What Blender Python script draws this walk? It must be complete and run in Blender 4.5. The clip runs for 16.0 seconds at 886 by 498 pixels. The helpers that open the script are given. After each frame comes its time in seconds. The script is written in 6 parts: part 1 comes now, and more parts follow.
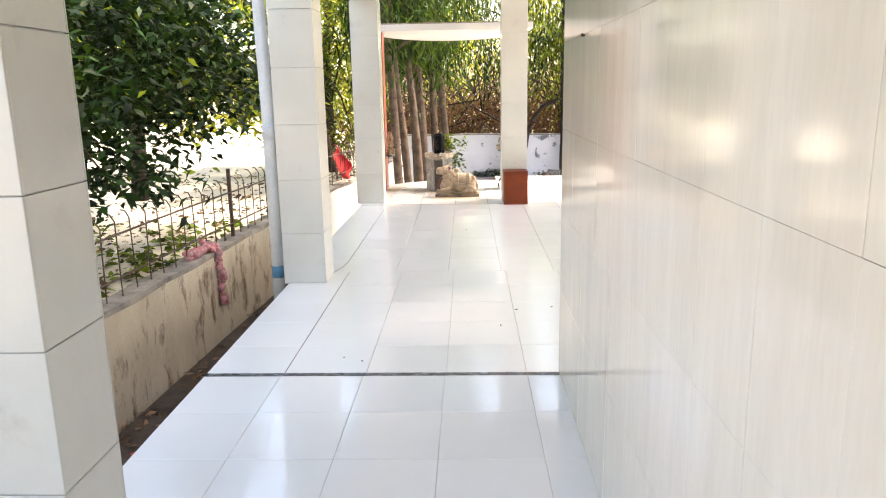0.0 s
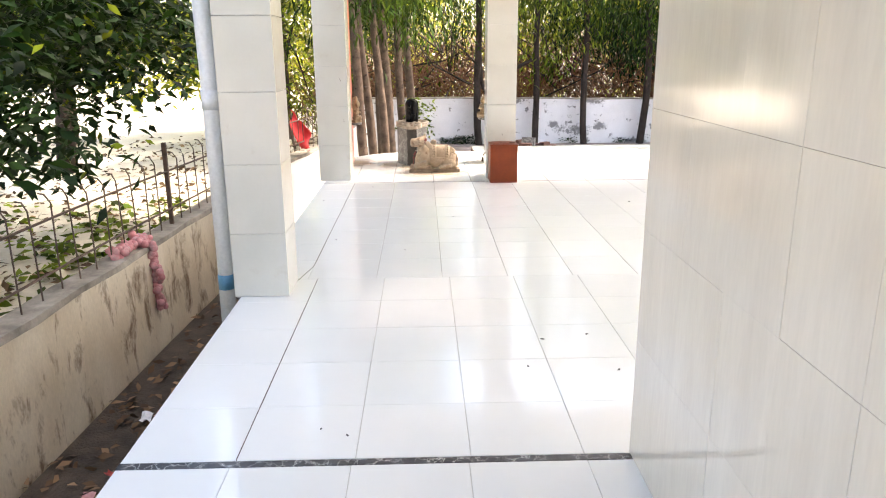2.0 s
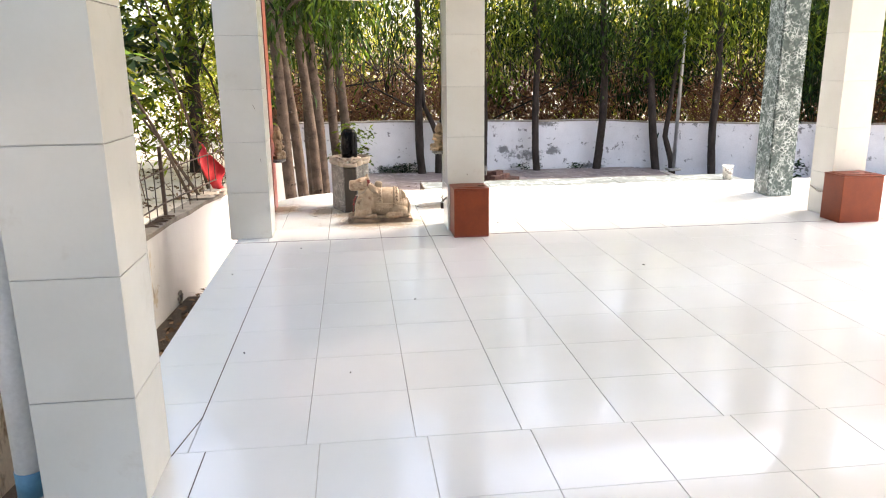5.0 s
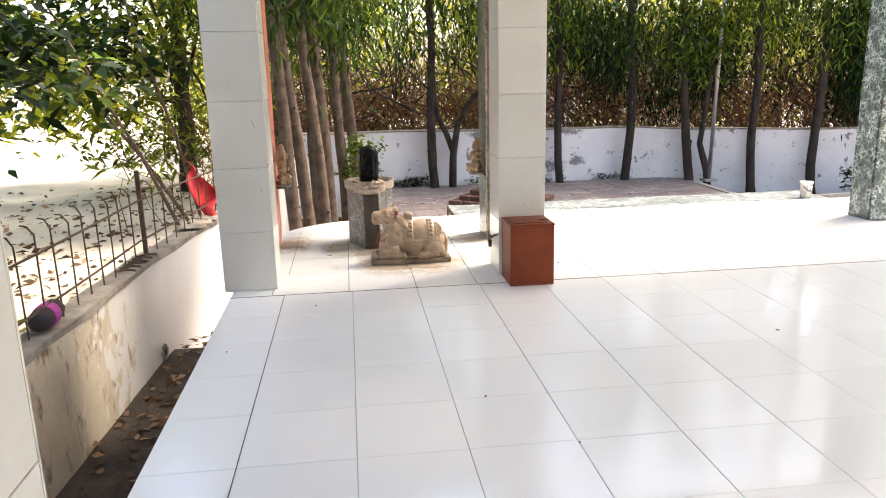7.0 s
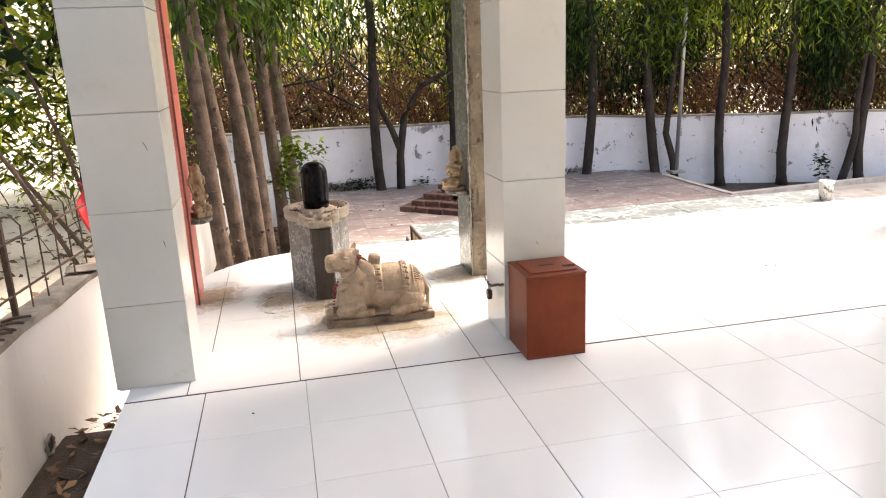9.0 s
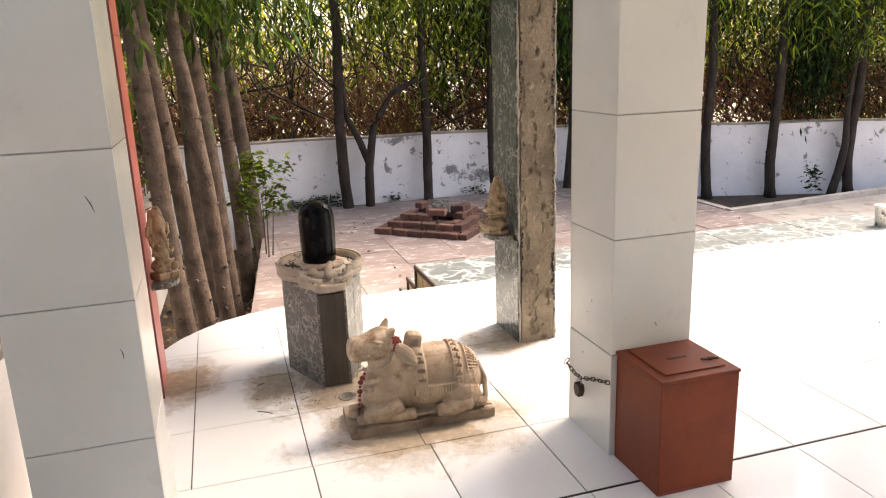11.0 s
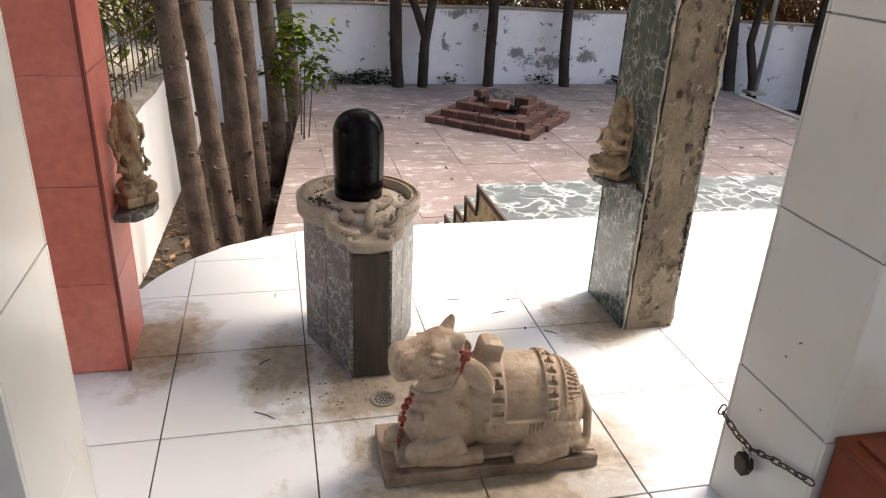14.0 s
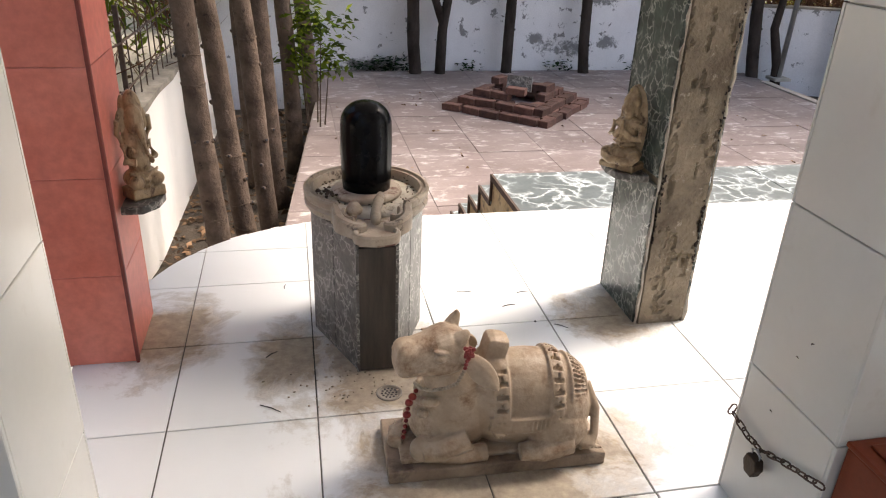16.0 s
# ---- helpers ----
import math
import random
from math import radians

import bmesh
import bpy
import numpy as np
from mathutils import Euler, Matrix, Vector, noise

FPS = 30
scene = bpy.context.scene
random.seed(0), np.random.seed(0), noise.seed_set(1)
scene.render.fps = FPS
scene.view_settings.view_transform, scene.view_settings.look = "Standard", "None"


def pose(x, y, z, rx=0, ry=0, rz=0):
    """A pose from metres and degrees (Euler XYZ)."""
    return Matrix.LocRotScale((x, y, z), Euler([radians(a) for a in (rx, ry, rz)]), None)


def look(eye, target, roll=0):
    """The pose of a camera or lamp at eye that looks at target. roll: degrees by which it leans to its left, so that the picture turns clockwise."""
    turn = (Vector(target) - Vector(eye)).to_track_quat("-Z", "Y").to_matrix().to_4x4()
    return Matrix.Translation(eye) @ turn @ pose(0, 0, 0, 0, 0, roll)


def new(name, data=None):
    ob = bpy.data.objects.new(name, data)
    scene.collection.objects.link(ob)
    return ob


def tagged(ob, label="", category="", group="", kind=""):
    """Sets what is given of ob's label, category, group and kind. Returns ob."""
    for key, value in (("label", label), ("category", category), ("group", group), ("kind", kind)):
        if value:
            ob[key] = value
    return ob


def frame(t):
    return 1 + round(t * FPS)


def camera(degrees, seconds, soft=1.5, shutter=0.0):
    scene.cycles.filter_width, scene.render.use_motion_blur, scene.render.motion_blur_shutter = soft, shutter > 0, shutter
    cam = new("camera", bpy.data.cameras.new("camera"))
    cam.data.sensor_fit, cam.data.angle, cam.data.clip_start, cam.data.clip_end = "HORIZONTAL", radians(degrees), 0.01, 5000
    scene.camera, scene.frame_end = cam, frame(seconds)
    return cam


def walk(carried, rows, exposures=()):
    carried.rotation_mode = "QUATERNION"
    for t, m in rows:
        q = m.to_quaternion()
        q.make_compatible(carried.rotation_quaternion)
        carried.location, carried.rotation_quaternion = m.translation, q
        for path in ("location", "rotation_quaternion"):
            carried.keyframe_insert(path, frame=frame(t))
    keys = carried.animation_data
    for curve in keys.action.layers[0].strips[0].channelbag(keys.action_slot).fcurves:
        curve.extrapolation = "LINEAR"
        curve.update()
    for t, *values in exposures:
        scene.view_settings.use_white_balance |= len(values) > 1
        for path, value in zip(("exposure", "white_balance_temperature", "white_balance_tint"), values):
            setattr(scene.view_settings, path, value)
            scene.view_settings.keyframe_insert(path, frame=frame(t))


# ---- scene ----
cam = camera(62.7, 16.0, soft=1.1)
METRES, EYE, TILT, LEAN, TURN = 8.06, 1.25, 0.0, 0.0, 1.9
ROWS = [
    (0.0, 0.0052, 0.0016, 0.0103, -0.05, -12.44, 1.03),
    (0.5, -0.005, 0.0335, 0.0128, -0.99, -10.44, -2.45),
    (1.0, -0.0163, 0.0667, 0.0121, -6.26, -10.45, -1.3),
    (1.5, -0.0209, 0.106, 0.011, -4.22, -12.43, 0.16),
    (2.0, -0.0223, 0.1415, 0.009, -3.52, -15.45, 0.41),
    (2.5, -0.0268, 0.1801, 0.0029, -8.08, -14.21, 1.25),
    (3.0, -0.0251, 0.2134, 0.0073, -8.67, -13.86, 2.34),
    (5.5, -0.0269, 0.3992, 0.0066, -9.62, -14.31, -0.53),
    (6.0, -0.0344, 0.4399, 0.0058, -16.06, -16.3, 0.5),
    (6.5, -0.0396, 0.4831, 0.0054, -11.91, -14.52, 0.15),
    (7.0, -0.0419, 0.522, 0.0057, -9.25, -13.71, 1.23),
    (7.5, -0.0468, 0.5633, 0.0064, -18.39, -17.4, 1.68),
    (8.0, -0.0452, 0.6039, 0.0095, -14.35, -13.12, 3.27),
    (8.5, -0.0399, 0.649, 0.008, -13.98, -14.78, 2.56),
    (11.0, -0.0617, 0.833, 0.0106, -19.15, -14.65, 2.01),
    (11.5, -0.0612, 0.8645, 0.0113, -14.12, -15.22, -0.6),
    (12.0, -0.0602, 0.9023, 0.0093, -13.8, -18.22, -0.84),
    (12.5, -0.0544, 0.936, 0.0064, -15.69, -21.66, 0.11),
    (13.0, -0.0444, 0.9545, 0.0035, -10.75, -22.83, -2.22),
    (13.5, -0.0389, 0.9624, 0.0039, -14.14, -24.73, -2.61),
    (14.0, -0.0414, 0.9598, 0.0035, -14.49, -24.33, -2.51),
    (14.5, -0.0396, 0.9613, 0.0052, -12.26, -24.21, -3.23),
    (15.0, -0.0377, 0.9617, 0.0045, -12.41, -25.55, -2.94),
    (15.5, -0.0368, 0.9623, 0.0048, -12.43, -24.91, -2.14),
    (16.0, -0.0363, 0.9626, 0.0047, -12.99, -25.48, -2.1),
]
EXPOSURES = [(0.0, 3.10, 7900, 12), (1.5, 3.18, 7850, 13), (3.0, 2.95, 7700, 13), (5.5, 2.66, 7520, 13), (7.0, 2.55, 7580, 13), (8.5, 2.57, 7700, 15), (11.0, 2.32, 8000, 17), (11.5, 2.49, 8000, 16), (12.5, 2.13, 7550, 14), (14.0, 1.86, 7250, 14), (16.0, 1.84, 7200, 14)]
walk(cam, [(t, pose(0, 0, EYE, TILT, LEAN, TURN) @ pose(METRES * x, METRES * y, METRES * z, 90 + pitch, roll, yaw)) for t, x, y, z, yaw, pitch, roll in ROWS],
     exposures=EXPOSURES)

# ---- light ----
SUN_EL, SUN_AZ = 56.0, 73.0          # a high, hazy sun, ahead and to the right
world = bpy.data.worlds.new("world")
scene.world = world
world.use_nodes = True
wn = world.node_tree
sky = wn.nodes.new("ShaderNodeTexSky")
sky.sky_type, sky.sun_disc = "NISHITA", False
sky.sun_elevation, sky.sun_rotation = radians(SUN_EL), radians(SUN_AZ)
sky.air_density, sky.dust_density, sky.ozone_density = 1.0, 3.0, 1.0
wn.links.new(sky.outputs[0], wn.nodes["Background"].inputs[0])
wn.nodes["Background"].inputs[1].default_value = 0.14
sun = new("sun", bpy.data.lights.new("sun", "SUN"))
sun.data.energy, sun.data.angle, sun.data.color = 2.1, radians(20), (1.0, 0.96, 0.89)
ce, se = math.cos(radians(SUN_EL)), math.sin(radians(SUN_EL))
sun.matrix_world = look((30 * ce * math.sin(radians(SUN_AZ)), 30 * ce * math.cos(radians(SUN_AZ)), 30 * se), (0, 0, 0))


# ---- materials ----
def nodes_of(name):
    m = bpy.data.materials.new(name)
    m.use_nodes = True
    nt = m.node_tree
    return m, nt, nt.nodes["Principled BSDF"]


def ramp(nt, fac, stops):
    r = nt.nodes.new("ShaderNodeValToRGB")
    el = r.color_ramp.elements
    while len(el) < len(stops):
        el.new(0.5)
    for e, (p, c) in zip(el, stops):
        e.position, e.color = p, (*c, 1) if len(c) == 3 else c
    nt.links.new(fac, r.inputs[0])
    return r.outputs[0]


def noise_of(nt, scale, detail=4, rough=0.6, stretch=(1, 1, 1), coords="Object", distort=0.0):
    tc = nt.nodes.new("ShaderNodeTexCoord")
    mp = nt.nodes.new("ShaderNodeMapping")
    mp.inputs["Scale"].default_value = stretch
    if coords == "World":
        geo = nt.nodes.new("ShaderNodeNewGeometry")
        nt.links.new(geo.outputs["Position"], mp.inputs[0])
    else:
        nt.links.new(tc.outputs[coords], mp.inputs[0])
    n = nt.nodes.new("ShaderNodeTexNoise")
    n.inputs["Scale"].default_value, n.inputs["Detail"].default_value = scale, detail
    n.inputs["Roughness"].default_value, n.inputs["Distortion"].default_value = rough, distort
    nt.links.new(mp.outputs[0], n.inputs[0])
    return n.outputs[0]


def mixc(nt, fac, a, b, mode="MIX"):
    x = nt.nodes.new("ShaderNodeMix")
    x.data_type, x.blend_type = "RGBA", mode
    for sock, v in ((x.inputs[0], fac), (x.inputs[6], a), (x.inputs[7], b)):
        if hasattr(v, "links"):
            nt.links.new(v, sock)
        else:
            sock.default_value = v if isinstance(v, (int, float)) else (*v, 1)
    return x.outputs[2]


def bump_of(nt, bsdf, height, strength, dist=0.01):
    b = nt.nodes.new("ShaderNodeBump")
    b.inputs["Strength"].default_value, b.inputs["Distance"].default_value = strength, dist
    nt.links.new(height, b.inputs["Height"])
    nt.links.new(b.outputs[0], bsdf.inputs["Normal"])


def surface(name, dark, light, scale=8, rough=(0.4, 0.6), fine=80, bump=0.2, metal=0.0, spec=0.5, stretch=(1, 1, 1),
            coords="World", grainy=0.6, spot=None, spot_scale=3.0, spot_cut=(0.55, 0.7), vary=0.0, dist=0.004):
    """A two-scale surface: broad tint, fine grain, optional stains of a third colour, roughness that varies, relief."""
    m, nt, b = nodes_of(name)
    broad = noise_of(nt, scale, 5, 0.6, stretch, coords)
    grain = noise_of(nt, fine, 3, 0.6, stretch, coords)
    col = ramp(nt, broad, [(0.3, dark), (0.7, light)])
    g = ramp(nt, grain, [(0.25, (0.82, 0.82, 0.82)), (0.75, (1.1, 1.1, 1.1))])
    col = mixc(nt, grainy, col, g, "MULTIPLY")
    if spot:
        s = ramp(nt, noise_of(nt, spot_scale, 6, 0.7, stretch, coords, 0.3), [(spot_cut[0], (0, 0, 0)), (spot_cut[1], (1, 1, 1))])
        col = mixc(nt, s, col, spot)
    if vary:
        oi = nt.nodes.new("ShaderNodeObjectInfo")
        v = ramp(nt, oi.outputs["Random"], [(0.0, (1 - vary,) * 3), (1.0, (1 + vary,) * 3)])
        col = mixc(nt, 1.0, col, v, "MULTIPLY")
    nt.links.new(col, b.inputs["Base Color"])
    r = nt.nodes.new("ShaderNodeMapRange")
    r.inputs[3].default_value, r.inputs[4].default_value = rough
    nt.links.new(broad, r.inputs[0])
    nt.links.new(r.outputs[0], b.inputs["Roughness"])
    b.inputs["Metallic"].default_value = metal
    b.inputs["Specular IOR Level"].default_value = spec
    if bump:
        bump_of(nt, b, grain, bump, dist)
    return m


def floor_material():
    """Polished white floor tile with brown water stains round the stone pedestal and the bull."""
    m, nt, b = nodes_of("polished_white_tile")
    geo = nt.nodes.new("ShaderNodeNewGeometry")
    tint = ramp(nt, noise_of(nt, 1.7, 4, 0.6, coords="World"), [(0.3, (0.765, 0.785, 0.795)), (0.7, (0.81, 0.825, 0.83))])
    oi = nt.nodes.new("ShaderNodeObjectInfo")
    v = ramp(nt, oi.outputs["Random"], [(0, (0.98, 0.98, 0.975)), (1, (1.01, 1.01, 1.01))])
    col = mixc(nt, 1.0, tint, v, "MULTIPLY")
    # old water stains: they spread from where water is poured
    total = None
    for cx, cy, rx, ry in ((-0.34, 9.60, 0.34, 0.42), (-0.10, 9.12, 0.62, 0.42), (-1.00, 9.86, 0.25, 0.36), (0.50, 9.80, 0.30, 0.26), (-0.60, 9.66, 0.18, 0.36)):
        sub = nt.nodes.new("ShaderNodeVectorMath")
        sub.operation = "SUBTRACT"
        nt.links.new(geo.outputs["Position"], sub.inputs[0])
        sub.inputs[1].default_value = (cx, cy, 0)
        sc = nt.nodes.new("ShaderNodeVectorMath")
        sc.operation = "MULTIPLY"
        nt.links.new(sub.outputs[0], sc.inputs[0])
        sc.inputs[1].default_value = (1 / rx, 1 / ry, 0)
        ln = nt.nodes.new("ShaderNodeVectorMath")
        ln.operation = "LENGTH"
        nt.links.new(sc.outputs[0], ln.inputs[0])
        near = nt.nodes.new("ShaderNodeMapRange")
        near.inputs[1].default_value, near.inputs[2].default_value = 1.15, 0.25
        nt.links.new(ln.outputs["Value"], near.inputs[0])
        if total is None:
            total = near.outputs[0]
        else:
            mx = nt.nodes.new("ShaderNodeMath")
            mx.operation = "MAXIMUM"
            nt.links.new(total, mx.inputs[0])
            nt.links.new(near.outputs[0], mx.inputs[1])
            total = mx.outputs[0]
    blot = noise_of(nt, 5.5, 8, 0.72, coords="World", distort=0.4)
    add = nt.nodes.new("ShaderNodeMath")
    add.operation = "MULTIPLY_ADD"
    nt.links.new(total, add.inputs[0])
    add.inputs[1].default_value = 0.62
    nt.links.new(blot, add.inputs[2])
    stain = ramp(nt, add.outputs[0], [(0.75, (0, 0, 0)), (1.0, (1, 1, 1))])
    brown = ramp(nt, noise_of(nt, 30, 5, 0.7, coords="World"), [(0.3, (0.20, 0.143, 0.092)), (0.7, (0.43, 0.345, 0.24))])
    st = nt.nodes.new("ShaderNodeMath")
    st.operation = "MULTIPLY"
    nt.links.new(stain, st.inputs[0])
    st.inputs[1].default_value = 0.92
    col = mixc(nt, st.outputs[0], col, brown)
    # faint dust
    dust = ramp(nt, noise_of(nt, 45, 6, 0.75, coords="World"), [(0.70, (0, 0, 0)), (0.86, (0.15, 0.15, 0.15))])
    col = mixc(nt, dust, col, (0.60, 0.56, 0.50))
    nt.links.new(col, b.inputs["Base Color"])
    smear = noise_of(nt, 3.0, 5, 0.65, coords="World")
    r = nt.nodes.new("ShaderNodeMapRange")
    r.inputs[1].default_value, r.inputs[2].default_value = 0.3, 0.75
    r.inputs[3].default_value, r.inputs[4].default_value = 0.06, 0.12
    nt.links.new(smear, r.inputs[0])
    rough = nt.nodes.new("ShaderNodeMath")
    rough.operation = "MULTIPLY_ADD"
    nt.links.new(stain, rough.inputs[0])
    rough.inputs[1].default_value = 0.35
    nt.links.new(r.outputs[0], rough.inputs[2])
    nt.links.new(rough.outputs[0], b.inputs["Roughness"])
    b.inputs["Specular IOR Level"].default_value = 0.8
    bump_of(nt, b, noise_of(nt, 5, 2, 0.5, coords="World"), 0.03, 0.01)
    return m


def marble_material(name, base_dark, base_light, vein, scale, rough, width=0.03, amount=0.8):
    """Veined stone: cracks between cells, bent by noise."""
    m, nt, b = nodes_of(name)
    geo = nt.nodes.new("ShaderNodeNewGeometry")
    wob = nt.nodes.new("ShaderNodeTexNoise")
    wob.inputs["Scale"].default_value, wob.inputs["Detail"].default_value = scale * 0.6, 6
    nt.links.new(geo.outputs["Position"], wob.inputs[0])
    add = nt.nodes.new("ShaderNodeVectorMath")
    add.operation = "MULTIPLY_ADD"
    nt.links.new(wob.outputs["Color"], add.inputs[0])
    add.inputs[1].default_value = (3.0 / scale,) * 3
    nt.links.new(geo.outputs["Position"], add.inputs[2])
    vo = nt.nodes.new("ShaderNodeTexVoronoi")
    vo.feature = "DISTANCE_TO_EDGE"
    vo.inputs["Scale"].default_value = scale
    nt.links.new(add.outputs[0], vo.inputs[0])
    line = ramp(nt, vo.outputs["Distance"], [(0.0, (1, 1, 1)), (width, (0.35,) * 3), (width * 3, (0, 0, 0))])
    gate = ramp(nt, noise_of(nt, scale * 0.45, 3, 0.6, coords="World"), [(0.38, (0, 0, 0)), (0.58, (amount,) * 3)])
    f = nt.nodes.new("ShaderNodeMath")
    f.operation = "MULTIPLY"
    nt.links.new(line, f.inputs[0])
    nt.links.new(gate, f.inputs[1])
    col = ramp(nt, noise_of(nt, scale * 0.7, 7, 0.7, coords="World"), [(0.3, base_dark), (0.72, base_light)])
    col = mixc(nt, f.outputs[0], col, vein)
    nt.links.new(col, b.inputs["Base Color"])
    b.inputs["Roughness"].default_value = rough
    bump_of(nt, b, noise_of(nt, 60, 4, coords="World"), 0.08, 0.003)
    return m


def leaf_material(name, dark, light, glow, share=0.45):
    m, nt, b = nodes_of(name)
    geo = nt.nodes.new("ShaderNodeNewGeometry")
    col = ramp(nt, geo.outputs["Random Per Island"], [(0.0, dark), (0.55, tuple(0.6 * c for c in light)), (0.85, light), (1.0, tuple(1.9 * c for c in light))])
    nt.links.new(col, b.inputs["Base Color"])
    b.inputs["Roughness"].default_value = 0.55
    b.inputs["Specular IOR Level"].default_value = 0.12
    tr = nt.nodes.new("ShaderNodeBsdfTranslucent")
    tcol = ramp(nt, geo.outputs["Random Per Island"], [(0.0, tuple(0.15 * c for c in glow)), (0.6, tuple(0.4 * c for c in glow)), (1.0, glow)])
    nt.links.new(tcol, tr.inputs[0])
    mx = nt.nodes.new("ShaderNodeMixShader")
    mx.inputs[0].default_value = share
    nt.links.new(b.outputs[0], mx.inputs[1])
    nt.links.new(tr.outputs[0], mx.inputs[2])
    nt.links.new(mx.outputs[0], nt.nodes["Material Output"].inputs[0])
    return m


M_FLOOR = floor_material()
M_GROUT = surface("grout", (0.13, 0.125, 0.115), (0.60, 0.59, 0.56), 1.5, (0.8, 0.95), 200, 0.2)
M_DARKGROUT = surface("dark_grout", (0.045, 0.040, 0.034), (0.14, 0.13, 0.115), 3, (0.8, 0.95), 200, 0.2)
M_PALEGROUT = surface("pale_grout", (0.40, 0.39, 0.37), (0.70, 0.69, 0.67), 1.2, (0.8, 0.95), 150, 0.1)
M_GRANITE = marble_material("black_strip_stone", (0.03, 0.03, 0.035), (0.09, 0.09, 0.10), (0.55, 0.55, 0.55), 22, 0.25)
M_PILLAR = surface("pillar_tile", (0.575, 0.566, 0.520), (0.65, 0.643, 0.602), 1.6, (0.12, 0.24), 60, 0.0, grainy=0.08, vary=0.03, spot=(0.52, 0.49, 0.43), spot_scale=4.5, spot_cut=(0.60, 0.80))
M_WALLTILE = surface("cream_wall_tile", (0.615, 0.558, 0.485), (0.675, 0.62, 0.545), 4, (0.05, 0.13), 30, 0.0, grainy=0.25, spec=0.8, stretch=(3, 3, 0.45), vary=0.02)
M_WALLGROUT = surface("cream_grout", (0.46, 0.415, 0.355), (0.65, 0.60, 0.52), 1.3, (0.8, 0.95), 100, 0.1)
M_PLASTER = surface("white_plaster", (0.66, 0.65, 0.63), (0.78, 0.77, 0.76), 2.5, (0.75, 0.95), 60, 0.35)
M_CONCRETE = surface("raw_concrete", (0.26, 0.24, 0.21), (0.40, 0.37, 0.33), 6, (0.8, 0.95), 90, 0.6)
M_APRON = surface("dusty_concrete", (0.30, 0.265, 0.23), (0.46, 0.42, 0.375), 2.5, (0.8, 0.95), 60, 0.4, spot=(0.20, 0.17, 0.14), spot_scale=4)
M_ORANGE = surface("salmon_tile", (0.66, 0.175, 0.125), (0.78, 0.26, 0.20), 5, (0.28, 0.42), 40, 0.06, vary=0.05)
M_ORANGE_EDGE = surface("dark_red_edge", (0.16, 0.03, 0.025), (0.24, 0.05, 0.04), 10, (0.5, 0.7), 60, 0.2)
M_BOX = surface("brown_red_paint", (0.150, 0.026, 0.008), (0.215, 0.040, 0.012), 6, (0.36, 0.55), 70, 0.12, spec=0.3, spot=(0.12, 0.035, 0.02), spot_scale=9, spot_cut=(0.64, 0.8))
M_GREEN = marble_material("green_marble", (0.007, 0.012, 0.011), (0.075, 0.105, 0.092), (0.52, 0.54, 0.50), 24, 0.3, 0.04, 0.95)
M_LANDING = marble_material("pale_green_marble", (0.050, 0.062, 0.064), (0.125, 0.145, 0.150), (0.58, 0.64, 0.65), 9, 0.4, 0.045, 0.95)
M_GREENFINE = marble_material("green_marble_white_veins", (0.012, 0.024, 0.022), (0.07, 0.11, 0.10), (0.60, 0.66, 0.66), 24, 0.3, 0.07, 1.0)
M_SLATE = marble_material("grey_slab", (0.035, 0.034, 0.032), (0.15, 0.142, 0.132), (0.52, 0.51, 0.47), 30, 0.38, 0.05, 0.8)
M_DARKSLAB = surface("dark_stained_slab", (0.022, 0.018, 0.015), (0.075, 0.058, 0.045), 9, (0.3, 0.55), 70, 0.3, stretch=(4, 4, 0.5))
M_CREAMSTONE = surface("stained_cream_stone", (0.25, 0.195, 0.145), (0.46, 0.39, 0.31), 8, (0.4, 0.65), 90, 0.4, spot=(0.085, 0.052, 0.036), spot_scale=17, spot_cut=(0.59, 0.68))
M_BASIN = surface("ash_stained_cream_stone", (0.34, 0.285, 0.22), (0.62, 0.57, 0.49), 14, (0.6, 0.85), 90, 0.4, spot=(0.09, 0.06, 0.045), spot_scale=16, spot_cut=(0.56, 0.68))
M_REDSTAIN = surface("red_stained_cream_stone", (0.29, 0.22, 0.165), (0.56, 0.48, 0.39), 10, (0.5, 0.75), 90, 0.35, spot=(0.15, 0.060, 0.040), spot_scale=14, spot_cut=(0.52, 0.62))
M_PLINTH = surface("grimy_brown_stone", (0.19, 0.13, 0.09), (0.40, 0.31, 0.23), 8, (0.5, 0.75), 90, 0.35, spot=(0.09, 0.055, 0.036), spot_scale=6, spot_cut=(0.54, 0.70))
M_LINGA = surface("polished_black_stone", (0.002, 0.002, 0.0025), (0.005, 0.005, 0.006), 6, (0.17, 0.27), 60, 0.02, spec=0.13)
M_MORTAR = surface("pale_mortar", (0.24, 0.205, 0.165), (0.50, 0.45, 0.38), 16, (0.85, 0.97), 120, 0.6)
M_CEMENT = surface("crumbling_cement", (0.125, 0.095, 0.066), (0.275, 0.222, 0.160), 6, (0.85, 0.98), 70, 1.0, spot=(0.44, 0.39, 0.32), spot_scale=22, spot_cut=(0.60, 0.72), dist=0.008)
M_REDSTONE = surface("worn_red_stone", (0.160, 0.118, 0.110), (0.250, 0.205, 0.195), 1.7, (0.7, 0.9), 45, 0.5, vary=0.10, stretch=(1, 1.8, 1), spot=(0.50, 0.455, 0.43), spot_scale=6, spot_cut=(0.54, 0.72))
M_YARDJOINT = surface("sandy_joint", (0.11, 0.085, 0.078), (0.26, 0.22, 0.205), 1.5, (0.85, 0.97), 80, 0.4)
M_BRICK = surface("dark_red_brick", (0.065, 0.030, 0.023), (0.15, 0.075, 0.058), 14, (0.85, 0.97), 110, 0.7, vary=0.4)
